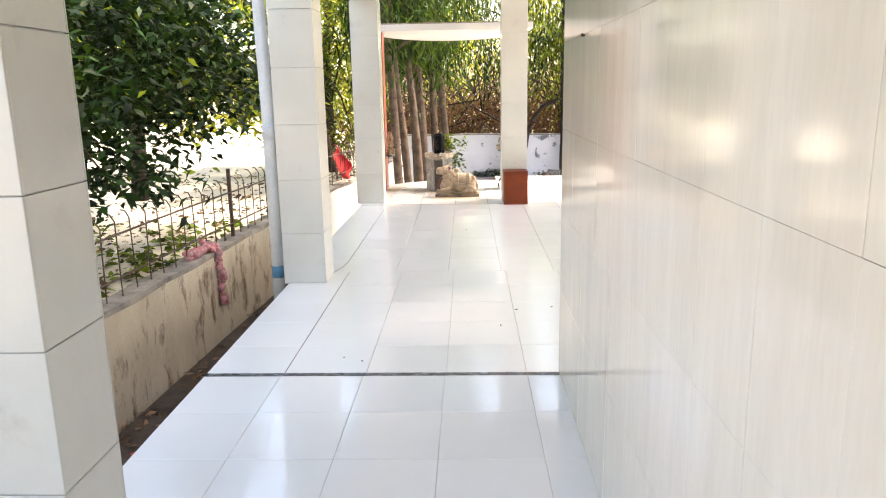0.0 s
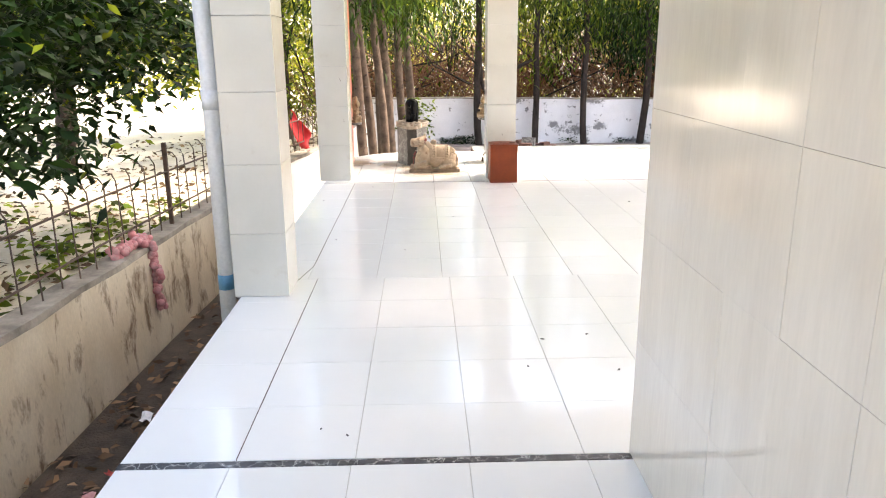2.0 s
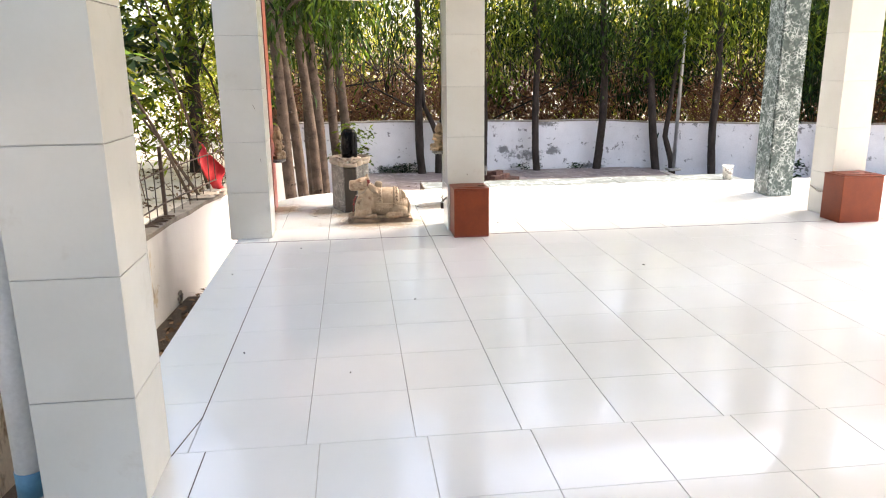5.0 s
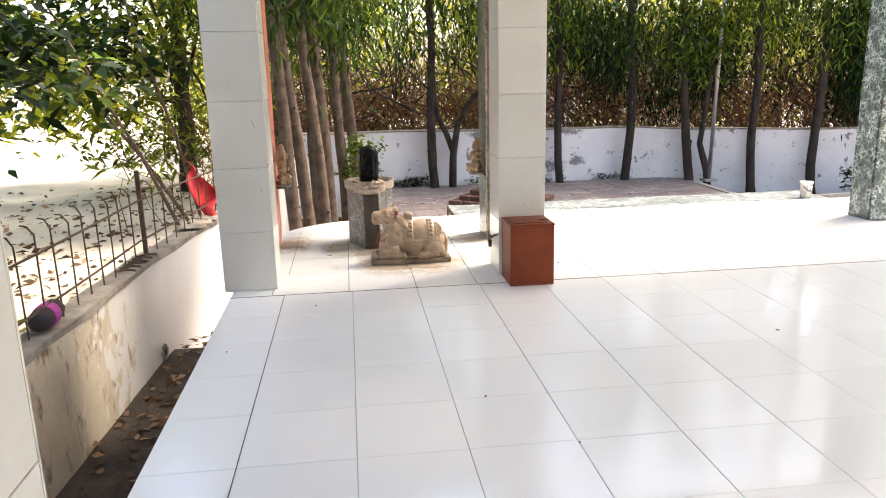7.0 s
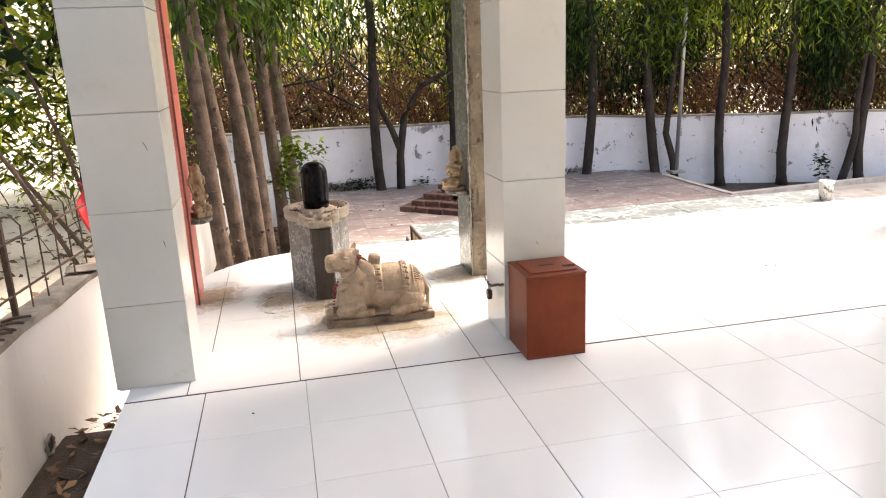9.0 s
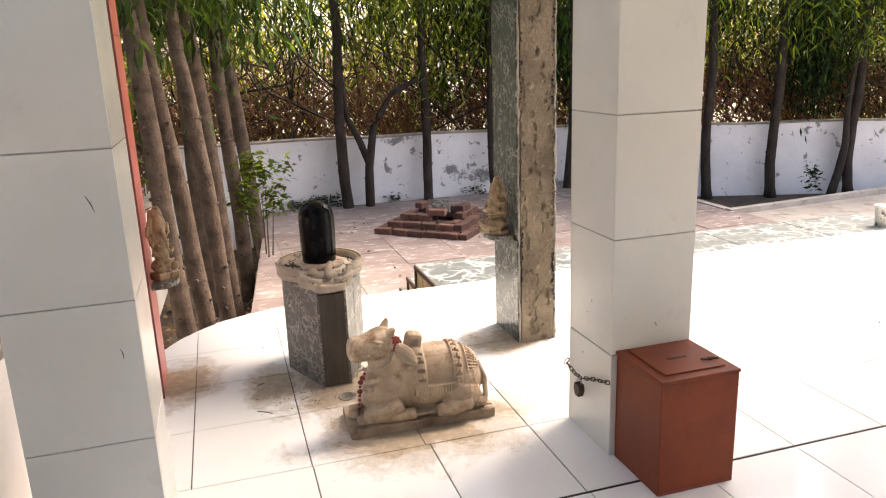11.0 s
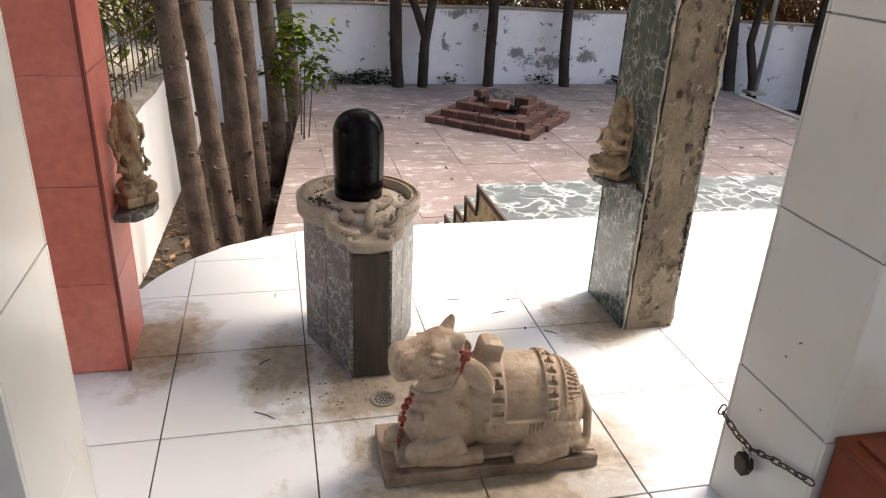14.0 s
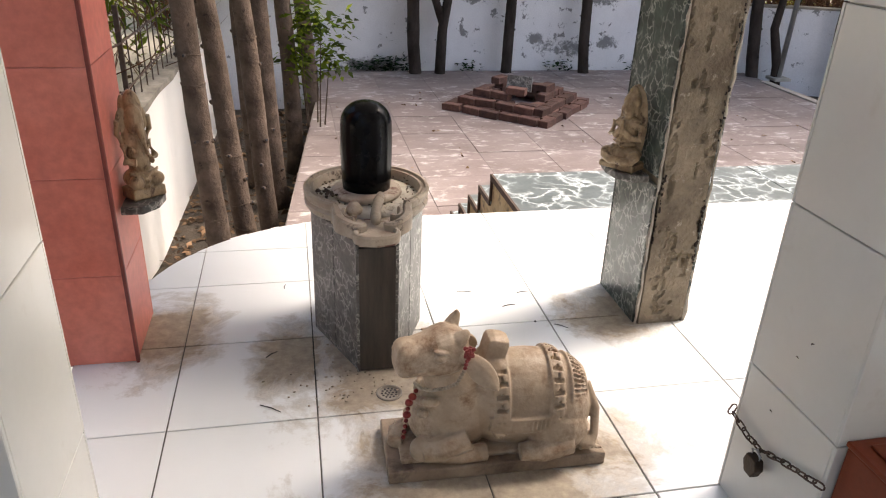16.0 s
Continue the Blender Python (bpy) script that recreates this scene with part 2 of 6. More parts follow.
M_SOIL = surface("dark_soil", (0.034, 0.025, 0.018), (0.085, 0.064, 0.046), 6, (0.9, 1.0), 60, 0.9, dist=0.02)
# lit copy of the dry ground: sunlight put into a paler earth
M_PLOT = surface("sunlit_dry_earth", (0.52, 0.46, 0.37), (0.70, 0.64, 0.53), 1.0, (0.9, 1.0), 30, 0.7, spot=(0.20, 0.20, 0.10), spot_scale=1.4, spot_cut=(0.58, 0.72), dist=0.02)
M_GROUND = surface("dry_ground", (0.30, 0.25, 0.19), (0.48, 0.42, 0.33), 1.2, (0.9, 1.0), 30, 0.7, spot=(0.14, 0.16, 0.07), spot_scale=1.6, spot_cut=(0.55, 0.68), dist=0.02)
def fence_wall_material():
    """Cream plaster in the front, brown drips; further along the sunlight is put into a flaking white."""
    m = surface("flaking_plaster_sunlit_end", (0.58, 0.485, 0.355), (0.72, 0.64, 0.51), 3, (0.8, 0.95), 70, 0.3, spot=(0.20, 0.13, 0.08), spot_scale=5.5, spot_cut=(0.53, 0.66), stretch=(1, 1, 0.45))
    nt = m.node_tree
    b = nt.nodes["Principled BSDF"]
    old = b.inputs["Base Color"].links[0].from_socket
    geo = nt.nodes.new("ShaderNodeNewGeometry")
    sep = nt.nodes.new("ShaderNodeSeparateXYZ")
    nt.links.new(geo.outputs["Position"], sep.inputs[0])
    reach = nt.nodes.new("ShaderNodeMapRange")
    reach.inputs[1].default_value, reach.inputs[2].default_value = 7.4, 11.2
    nt.links.new(sep.outputs["Y"], reach.inputs[0])
    add = nt.nodes.new("ShaderNodeMath")
    add.operation = "ADD"
    nt.links.new(reach.outputs[0], add.inputs[0])
    nt.links.new(noise_of(nt, 5, 7, 0.7, (1, 1, 0.7), "World", 0.4), add.inputs[1])
    # sunlit stretch painted in: white sets in between y 7.4 and 11.2
    f = ramp(nt, add.outputs[0], [(0.88, (0, 0, 0)), (0.94, (0.9, 0.9, 0.9))])
    nt.links.new(mixc(nt, f, old, (0.84, 0.83, 0.81)), b.inputs["Base Color"])
    return m


M_YELLOWWALL = fence_wall_material()
M_FARWALL = surface("weathered_white_plaster", (0.64, 0.625, 0.63), (0.76, 0.745, 0.75), 2.2, (0.8, 0.95), 60, 0.3, spot=(0.22, 0.21, 0.21), spot_scale=4.6, spot_cut=(0.60, 0.635))


def far_wall_stains():
    """Black mould where rain soaks the far wall: a long patch at half height, others at its foot."""
    nt = M_FARWALL.node_tree
    b = nt.nodes["Principled BSDF"]
    old = b.inputs["Base Color"].links[0].from_socket
    geo = nt.nodes.new("ShaderNodeNewGeometry")
    total = None
    for cx, cz, rx, rz in ((3.20, -0.46, 0.62, 0.17), (2.72, -0.36, 0.24, 0.13), (3.75, -0.40, 0.25, 0.12), (0.45, -0.70, 0.55, 0.16), (4.6, -0.72, 0.5, 0.1), (1.9, 0.18, 0.35, 0.12), (3.6, 0.16, 0.4, 0.12)):
        sub = nt.nodes.new("ShaderNodeVectorMath")
        sub.operation = "SUBTRACT"
        nt.links.new(geo.outputs["Position"], sub.inputs[0])
        sub.inputs[1].default_value = (cx, 0, cz)
        sc = nt.nodes.new("ShaderNodeVectorMath")
        sc.operation = "MULTIPLY"
        nt.links.new(sub.outputs[0], sc.inputs[0])
        sc.inputs[1].default_value = (1 / rx, 0, 1 / rz)
        ln = nt.nodes.new("ShaderNodeVectorMath")
        ln.operation = "LENGTH"
        nt.links.new(sc.outputs[0], ln.inputs[0])
        near = nt.nodes.new("ShaderNodeMapRange")
        near.inputs[1].default_value, near.inputs[2].default_value = 1.2, 0.2
        nt.links.new(ln.outputs["Value"], near.inputs[0])
        if total is not None:
            mx = nt.nodes.new("ShaderNodeMath")
            mx.operation = "MAXIMUM"
            nt.links.new(total, mx.inputs[0])
            nt.links.new(near.outputs[0], mx.inputs[1])
            total = mx.outputs[0]
        else:
            total = near.outputs[0]
    add = nt.nodes.new("ShaderNodeMath")
    add.operation = "MULTIPLY_ADD"
    nt.links.new(total, add.inputs[0])
    add.inputs[1].default_value = 0.30
    nt.links.new(noise_of(nt, 11, 8, 0.75, coords="World", distort=0.5), add.inputs[2])
    f = ramp(nt, add.outputs[0], [(0.66, (0, 0, 0)), (0.76, (0.85, 0.85, 0.85))])
    nt.links.new(mixc(nt, f, old, (0.12, 0.115, 0.115)), b.inputs["Base Color"])


far_wall_stains()
M_CAP = surface("dirty_wall_cap", (0.16, 0.14, 0.12), (0.36, 0.32, 0.27), 7, (0.85, 0.97), 70, 0.5)
M_IRON = surface("rusty_iron", (0.055, 0.035, 0.028), (0.13, 0.085, 0.065), 20, (0.6, 0.85), 200, 0.3, metal=0.3)
M_LOCK = surface("old_brown_brass", (0.030, 0.018, 0.012), (0.075, 0.045, 0.028), 18, (0.4, 0.65), 120, 0.3, metal=0.5)
M_STEEL = surface("galvanised_steel", (0.36, 0.37, 0.38), (0.5, 0.5, 0.51), 8, (0.35, 0.5), 80, 0.05, metal=0.8)
M_PVC = surface("white_plastic_pipe", (0.72, 0.74, 0.76), (0.80, 0.81, 0.82), 4, (0.3, 0.45), 60, 0.02)
M_BLUE = surface("blue_paint", (0.05, 0.16, 0.26), (0.08, 0.24, 0.36), 12, (0.4, 0.6), 60, 0.1)
M_BARK = surface("bark", (0.055, 0.039, 0.030), (0.150, 0.110, 0.085), 9, (0.85, 0.97), 50, 0.9, spec=0.15, stretch=(0.8, 0.8, 0.8), spot=(0.035, 0.026, 0.021), spot_scale=11, spot_cut=(0.62, 0.67), dist=0.012)
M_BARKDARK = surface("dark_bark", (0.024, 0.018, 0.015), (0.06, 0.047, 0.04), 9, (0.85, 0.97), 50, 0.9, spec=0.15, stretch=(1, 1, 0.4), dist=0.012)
M_TWIG = surface("dry_twigs", (0.05, 0.024, 0.015), (0.19, 0.090, 0.048), 9, (0.85, 0.97), 50, 0.2, spec=0.15)
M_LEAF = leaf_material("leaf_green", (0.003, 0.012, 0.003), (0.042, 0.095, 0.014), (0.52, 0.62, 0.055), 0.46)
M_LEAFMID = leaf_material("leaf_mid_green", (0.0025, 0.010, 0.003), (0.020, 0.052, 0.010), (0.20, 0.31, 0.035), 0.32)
# near-black leaf copy: the shade of backlit foliage put into the colour
M_LEAFSHADED = leaf_material("leaf_green_shaded", (0.0025, 0.009, 0.003), (0.010, 0.030, 0.007), (0.07, 0.15, 0.018), 0.13)
# bright leaf copy: the sun shining through is put into the colour
M_LEAFSUNLIT = leaf_material("leaf_yellow_green_sunlit", (0.03, 0.06, 0.008), (0.17, 0.23, 0.028), (0.88, 0.85, 0.10), 0.58)
M_DRYLEAF = leaf_material("dry_leaf", (0.06, 0.033, 0.019), (0.21, 0.130, 0.076), (0.22, 0.14, 0.07), 0.2)
M_BULL = surface("carved_cream_stone", (0.30, 0.212, 0.140), (0.51, 0.402, 0.295), 9, (0.40, 0.60), 120, 0.25, spot=(0.19, 0.105, 0.055), spot_scale=9, spot_cut=(0.52, 0.68), coords="Object")
M_IDOL = surface("gilded_brown_stone", (0.20, 0.125, 0.065), (0.42, 0.31, 0.19), 22, (0.35, 0.55), 90, 0.2, spot=(0.10, 0.055, 0.03), spot_scale=30, spot_cut=(0.54, 0.66), coords="Object")
M_PINK = surface("faded_pink_flowers", (0.42, 0.13, 0.14), (0.62, 0.30, 0.31), 20, (0.8, 0.95), 90, 0.4, spot=(0.36, 0.27, 0.27), spot_scale=9, spot_cut=(0.5, 0.7))
M_RED = surface("red_cloth", (0.50, 0.02, 0.03), (0.68, 0.05, 0.05), 8, (0.7, 0.9), 120, 0.2)
M_BEAD = surface("dark_red_bead", (0.16, 0.012, 0.012), (0.28, 0.03, 0.025), 30, (0.3, 0.5), 100, 0.05)
M_BLACK = surface("black_cloth", (0.012, 0.010, 0.012), (0.035, 0.03, 0.035), 14, (0.6, 0.9), 90, 0.3)
M_MAGENTA = surface("magenta_foil", (0.35, 0.02, 0.22), (0.62, 0.08, 0.42), 18, (0.25, 0.5), 90, 0.2)
M_TIN = surface("paper_cup", (0.55, 0.53, 0.50), (0.72, 0.70, 0.67), 14, (0.5, 0.7), 60, 0.1, spot=(0.10, 0.09, 0.09), spot_scale=22, spot_cut=(0.52, 0.6))


# ---- mesh helpers ----
def part(name, bm, material, parent=None, label="", smooth=False):
    me = bpy.data.meshes.new(name)
    bmesh.ops.recalc_face_normals(bm, faces=bm.faces[:])
    for f in bm.faces:
        f.smooth = smooth
    bm.to_mesh(me)
    bm.free()
    me.materials.append(material)
    ob = new(name, me)
    if parent is not None:
        ob.parent = parent
    if label:
        ob["label"] = label
    return ob


def raw(name, verts, faces, material, parent=None, smooth=False):
    me = bpy.data.meshes.new(name)
    me.from_pydata(verts, [], faces)
    me.materials.append(material)
    if smooth:
        me.polygons.foreach_set("use_smooth", [True] * len(me.polygons))
    ob = new(name, me)
    if parent is not None:
        ob.parent = parent
    return ob


def empty(name, label, category, group="", kind="", at=(0, 0, 0)):
    ob = new(name)
    ob.location = at
    return tagged(ob, label, category, group, kind)


def add_box(bm, x0, y0, z0, x1, y1, z1, bevel=0.0, turn=None):
    r = bmesh.ops.create_cube(bm, size=1.0)
    vs = r["verts"]
    for v in vs:
        v.co = Vector(((x0 + x1) / 2 + v.co.x * (x1 - x0), (y0 + y1) / 2 + v.co.y * (y1 - y0), (z0 + z1) / 2 + v.co.z * (z1 - z0)))
        if turn is not None:
            v.co = turn @ v.co
    if bevel:
        es = list({e for v in vs for e in v.link_edges})
        bmesh.ops.bevel(bm, geom=es, offset=bevel, segments=2, profile=0.5, affect="EDGES")
    return bm


def box(*a, **k):
    return add_box(bmesh.new(), *a, **k)


def tube(bm, pts, radii, sides=8, caps=True, wobble=0.0):
    """A tube along points; radii one a point."""
    rings = []
    for i, p in enumerate(pts):
        p = Vector(p)
        d = (Vector(pts[min(i + 1, len(pts) - 1)]) - Vector(pts[max(i - 1, 0)])).normalized()
        a = d.orthogonal() if abs(d.z) < 0.9 else d.cross(Vector((0, 1, 0)))
        a.normalize()
        b = d.cross(a)
        ring = []
        for s in range(sides):
            w = 2 * math.pi * s / sides
            r = radii[i] * (1 + wobble * random.uniform(-1, 1))
            ring.append(bm.verts.new(p + r * (math.cos(w) * a + math.sin(w) * b)))
        rings.append(ring)
    for r0, r1 in zip(rings, rings[1:]):
        for s in range(sides):
            bm.faces.new((r0[s], r0[(s + 1) % sides], r1[(s + 1) % sides], r1[s]))
    if caps:
        bm.faces.new(rings[0][::-1])
        bm.faces.new(rings[-1])
    return bm


def lathe(bm, profile, centre, sides=32):
    cx, cy = centre
    rings = []
    for r, z in profile:
        rings.append([bm.verts.new((cx + r * math.cos(2 * math.pi * s / sides), cy + r * math.sin(2 * math.pi * s / sides), z)) for s in range(sides)])
    for r0, r1 in zip(rings, rings[1:]):
        for s in range(sides):
            bm.faces.new((r0[s], r0[(s + 1) % sides], r1[(s + 1) % sides], r1[s]))
    bm.faces.new(rings[0][::-1])
    bm.faces.new(rings[-1])
    return bm


def prism(bm, outline, z0, z1):
    lo = [bm.verts.new((x, y, z0)) for x, y in outline]
    hi = [bm.verts.new((x, y, z1)) for x, y in outline]
    n = len(outline)
    bm.faces.new(lo[::-1])
    bm.faces.new(hi)
    for i in range(n):
        bm.faces.new((lo[i], lo[(i + 1) % n], hi[(i + 1) % n], hi[i]))
    return bm


def ball(bm, centre, radii, turn=None, seg=16, rings=10):
    r = bmesh.ops.create_uvsphere(bm, u_segments=seg, v_segments=rings, radius=1.0)
    m = Matrix.Translation(centre) @ (turn or Matrix()) @ Matrix.Diagonal((*radii, 1))
    bmesh.ops.transform(bm, matrix=m, verts=r["verts"])
    return bm


PIECES = {}


def piece_mesh(name, w, h, t, material, chamfer=0.0015):
    """A tile w x h lying on z = 0, its face at z = t, edges chamfered; shared by all of its size."""
    key = (name, round(w, 3), round(h, 3), round(t, 4), material.name)
    if key not in PIECES:
        c = chamfer
        vs = [(0, 0, 0), (w, 0, 0), (w, h, 0), (0, h, 0), (0, 0, t - c), (w, 0, t - c), (w, h, t - c), (0, h, t - c),
              (c, c, t), (w - c, c, t), (w - c, h - c, t), (c, h - c, t)]
        fs = [(3, 2, 1, 0), (8, 9, 10, 11)]
        for i in range(4):
            j = (i + 1) % 4
            fs += [(i, j, 4 + j, 4 + i), (4 + i, 4 + j, 8 + j, 8 + i)]
        me = bpy.data.meshes.new(name)
        me.from_pydata(vs, [], fs)
        me.materials.append(material)
        PIECES[key] = me
    return PIECES[key]


def piece(name, w, h, t, material, parent, m, chamfer=0.0015):
    ob = new(name, piece_mesh(name, w, h, t, material, chamfer))
    ob.parent = parent
    ob.matrix_basis = m
    return ob


# ---- ground, yard and walls round the place ----
LEFT_X = -1.24                 # the porch floor's open side
GROUND = -0.95                 # soil round the raised porch
BED = -1.27                    # soil of the sunken planting bed
YARD = -0.75                   # red stone yard in front


FENCE_LINE = ((-10.0, -3.2), (4.0, -2.42), (10.0, -2.06), (11.3, -1.87), (13.0, -1.60), (18.0, -1.42))


def fence_x(y):
    for (y0, x0), (y1, x1) in zip(FENCE_LINE, FENCE_LINE[1:]):
        if y <= y1:
            return x0 + (x1 - x0) * (y - y0) / (y1 - y0)
    return x1


def far_y(x):
    return 17.5 - 0.38 * max(0.0, x - 5.0)


def yard_left(y):
    return -0.66 + (y - 12.4) * 0.10


bm = bmesh.new()
n = 60
for i in range(n + 1):
    for j in range(n + 1):
        sx, sy = (2 * i / n - 1), (2 * j / n - 1)
        x, y = 400 * sx ** 3 + 12 * sx, 400 * sy ** 3 + 12 * sy + 8
        bm.verts.new((x, y, -1.33 + (0.05 * noise.noise((x * 0.4, y * 0.4, 0)) if abs(x) < 30 else 0) - 0.03))
bm.verts.ensure_lookup_table()
for i in range(n):
    for j in range(n):
        a = i * (n + 1) + j
        bm.faces.new([bm.verts[k] for k in (a, a + n + 1, a + n + 2, a + 1)])
tagged(part("ground", bm, M_GROUND, smooth=True), "dry sandy ground with patches of grass and litter", "ground", kind="structure")

# side plot beyond the fence lies higher than the drain
bm = bmesh.new()
prism(bm, [(-60, -20), (fence_x(-4) - 0.16, -4), (fence_x(10) - 0.16, 10), (fence_x(13) - 0.16, 13), (fence_x(17.6) - 0.16, 17.6), (-1.9, 60), (-60, 60)], -0.94, -0.36)
tagged(part("ground_side", bm, M_PLOT), "dry earth plot beyond the fence, sunlight put into its pale colour, with leaf litter", "ground", kind="structure")

# gutter soil between porch and fence, and the planting bed
bm = bmesh.new()
prism(bm, [(-2.75, -4), (-1.2, -4), (-1.2, 10.2), (-2.1, 10.2)], -1.4, -0.93)
tagged(part("gutter_soil", bm, M_SOIL), "dark damp soil of the gutter", "soil", kind="structure")
bm = bmesh.new()
prism(bm, [(-2.15, 10.2), (-1.0, 10.2), (0.2, 18.2), (-2.0, 18.2)], -1.4, BED)
tagged(part("bed_soil", bm, M_SOIL), "dark leaf-strewn soil of the sunken planting bed", "soil", kind="structure")
bm = bmesh.new()
prism(bm, [(5.70, 10.76), (16, 10.76), (16, far_y(16) + 0.1), (5.0, far_y(5.0) + 0.1), (5.0, far_y(5.0) - 0.6), (5.70, far_y(5.7) - 0.6)], -1.4, GROUND - 0.07)
tagged(part("soil_east", bm, M_SOIL), "bare dark soil beside the paved yard", "soil", kind="structure")
bm = bmesh.new()
prism(bm, [(-2.2, far_y(0) + 0.19), (5.0, far_y(5) + 0.19), (16.0, far_y(16) + 0.19), (60, 40), (60, 90), (-40, 90)], -1.4, -0.85)
tagged(part("ground_north", bm, M_PLOT), "dry earth behind the far wall, sunlight put into its pale colour", "ground", kind="structure")

# fence wall along the side
wall = empty("wall_west", "low cream plastered boundary wall, stained and damp at the foot", "wall", kind="structure")
bm = bmesh.new()
n = 88
for k in range(n + 1):
    y = -4 + (17.85 + 4) * k / n
    jag = 0.006 * math.sin(k * 2.3)
    for dx, z in ((0, -1.4), (0 + jag, -0.12), (-0.17, -0.12), (-0.17, -1.4)):
        bm.verts.new((fence_x(y) + dx, y, z))
bm.verts.ensure_lookup_table()
for k in range(n):
    for a in range(4):
        b = (a + 1) % 4
        bm.faces.new([bm.verts[i] for i in (4 * k + a, 4 * k + b, 4 * k + 4 + b, 4 * k + 4 + a)])
bm.faces.new([bm.verts[i] for i in range(4)])
bm.faces.new([bm.verts[4 * n + i] for i in range(4)][::-1])
part("plaster", bm, M_YELLOWWALL, wall)
bm = bmesh.new()
for k in range(n + 1):
    y = -4 + (17.85 + 4) * k / n
    for dx, z in ((0.012 + 0.008 * math.sin(k * 5.1), -0.121), (0.008, -0.08), (-0.18, -0.078), (-0.185, -0.121)):
        bm.verts.new((fence_x(y) + dx, y, z + 0.006 * math.sin(k * 1.7)))
bm.verts.ensure_lookup_table()
for k in range(n):
    for a in range(4):
        b = (a + 1) % 4
        bm.faces.new([bm.verts[i] for i in (4 * k + a, 4 * k + b, 4 * k + 4 + b, 4 * k + 4 + a)])
part("coping", bm, M_CAP, wall, "grey dirty worn coping")

# far wall
wall = empty("wall_north", "low white plastered boundary wall with peeling black stains", "wall", kind="structure")
bm = bmesh.new()
xs = [-1.6 + k * 0.5 for k in range(36)]
for x in xs:
    drop = 0.012 * max(0, min(x, 5)) + 0.04 * max(0, min(1, x - 5))
    for dy, z in ((0, GROUND - 0.4), (0.0, 0.245 - drop), (0.2, 0.245 - drop), (0.2, GROUND - 0.4)):
        bm.verts.new((x, far_y(x) + dy, z + (0.008 * math.sin(x * 3.1) if z > 0 else 0)))
bm.verts.ensure_lookup_table()
for k in range(len(xs) - 1):
    for a in range(4):
        b = (a + 1) % 4
        bm.faces.new([bm.verts[i] for i in (4 * k + a, 4 * k + b, 4 * k + 4 + b, 4 * k + 4 + a)])
part("plaster", bm, M_FARWALL, wall)
bm = bmesh.new()
for x in xs:
    for dy, z in [(a, b - 0.012 * max(0, min(x, 5)) - 0.04 * max(0, min(1, x - 5))) for a, b in ((-0.015, 0.244), (-0.015, 0.27), (0.215, 0.27), (0.215, 0.244))]:
        bm.verts.new((x, far_y(x) + dy, z + 0.008 * math.sin(x * 3.1)))
bm.verts.ensure_lookup_table()
for k in range(len(xs) - 1):
    for a in range(4):
        b = (a + 1) % 4
        bm.faces.new([bm.verts[i] for i in (4 * k + a, 4 * k + b, 4 * k + 4 + b, 4 * k + 4 + a)])
part("coping", bm, M_CAP, wall, "thin dirty coping")


# ---- porch floor ----
def edge_y(x):
    """The porch floor's front edge, rounded at the open corner."""
    if x < -1.13:
        return 10.16
    if x < -0.35:
        return 10.0 + 0.74 * math.sqrt(max(0.0, 1 - ((x + 0.35) / 0.80) ** 2))
    return 10.75


RIGHT_X = 6.0
curve = [(-1.13 + 0.78 * k / 24, edge_y(-1.13 + 0.78 * k / 24)) for k in range(25)]
porch = empty("floor", "raised porch floor of polished white tiles with brown stains round the shrine", "floor", kind="structure")
bm = bmesh.new()
prism(bm, [(LEFT_X, -4), (RIGHT_X, -4), (RIGHT_X, 10.745), (-0.35, 10.735)] + [(x, y - 0.006) for x, y in curve[::-1]] + [(LEFT_X, 10.15)], -1.4, -0.006)
part("floor_base", bm, M_GROUT, porch)
part("floor_base", box(LEFT_X + 0.001, -4, -0.0055, RIGHT_X - 0.01, 5.4, -0.004), M_PALEGROUT, porch)

# ceiling over the hall, and the canopy over the shrine
# unseen from the porch; its front edge is carried to 9.65 to shade the bull
bm = box(LEFT_X - 0.05, -4, 3.15, RIGHT_X + 0.1, 9.65, 3.29)
tagged(part("ceiling", bm, M_PLASTER), "white painted flat concrete porch ceiling, out of view, drawn forward to shade the bull", "ceiling", kind="structure")
for nm, a in (("beam_west", (-1.275, -4, 2.372, -0.965, 8.94, 3.149)), ("beam_north", (-0.96, 8.68, 2.86, RIGHT_X, 8.94, 3.149)), ("lintel", (0.27, 9.76, 2.56, RIGHT_X, 9.92, 2.70))):
    tagged(part(nm, box(*a, bevel=0.004), M_PLASTER), "white painted concrete roof beam", "beam", kind="structure")
# sloping brackets under the cross beam
for x, s_ in ((0.742, 1), (3.778, -1), (4.082, 1), (5.598, -1)):
    bm = bmesh.new()
    lo, hi = 8.68, 8.94
    vs = [[bm.verts.new((x + s_ * a, y, z)) for a, z in ((0, 2.372), (0, 2.859), (0.26, 2.859), (0.20, 2.70))] for y in (lo, hi)]
    bm.faces.new(vs[0])
    bm.faces.new(vs[1][::-1])
    for k in range(4):
        bm.faces.new((vs[0][k], vs[0][(k + 1) % 4], vs[1][(k + 1) % 4], vs[1][k]))
    tagged(part("bracket", bm, M_PLASTER), "white plastered sloping bracket beside a pillar head", "bracket", kind="structure")
bm = bmesh.new()
arc = [(-0.19 + 1.08 * math.cos(a), 9.78 + 2.1 * math.sin(a)) for a in [math.pi * k / 30 for k in range(31)]]
prism(bm, [(-1.27, 9.70), (0.89, 9.70)] + arc, 2.065, 2.145)
canopy = part("canopy", bm, M_PLASTER)
bm = bmesh.new()
prism(bm, [(-1.26, 9.712), (0.88, 9.712)] + [(0.99 * (x + 0.19) - 0.19, 0.99 * (y - 9.78) + 9.78) for x, y in arc], 2.146, 2.162)
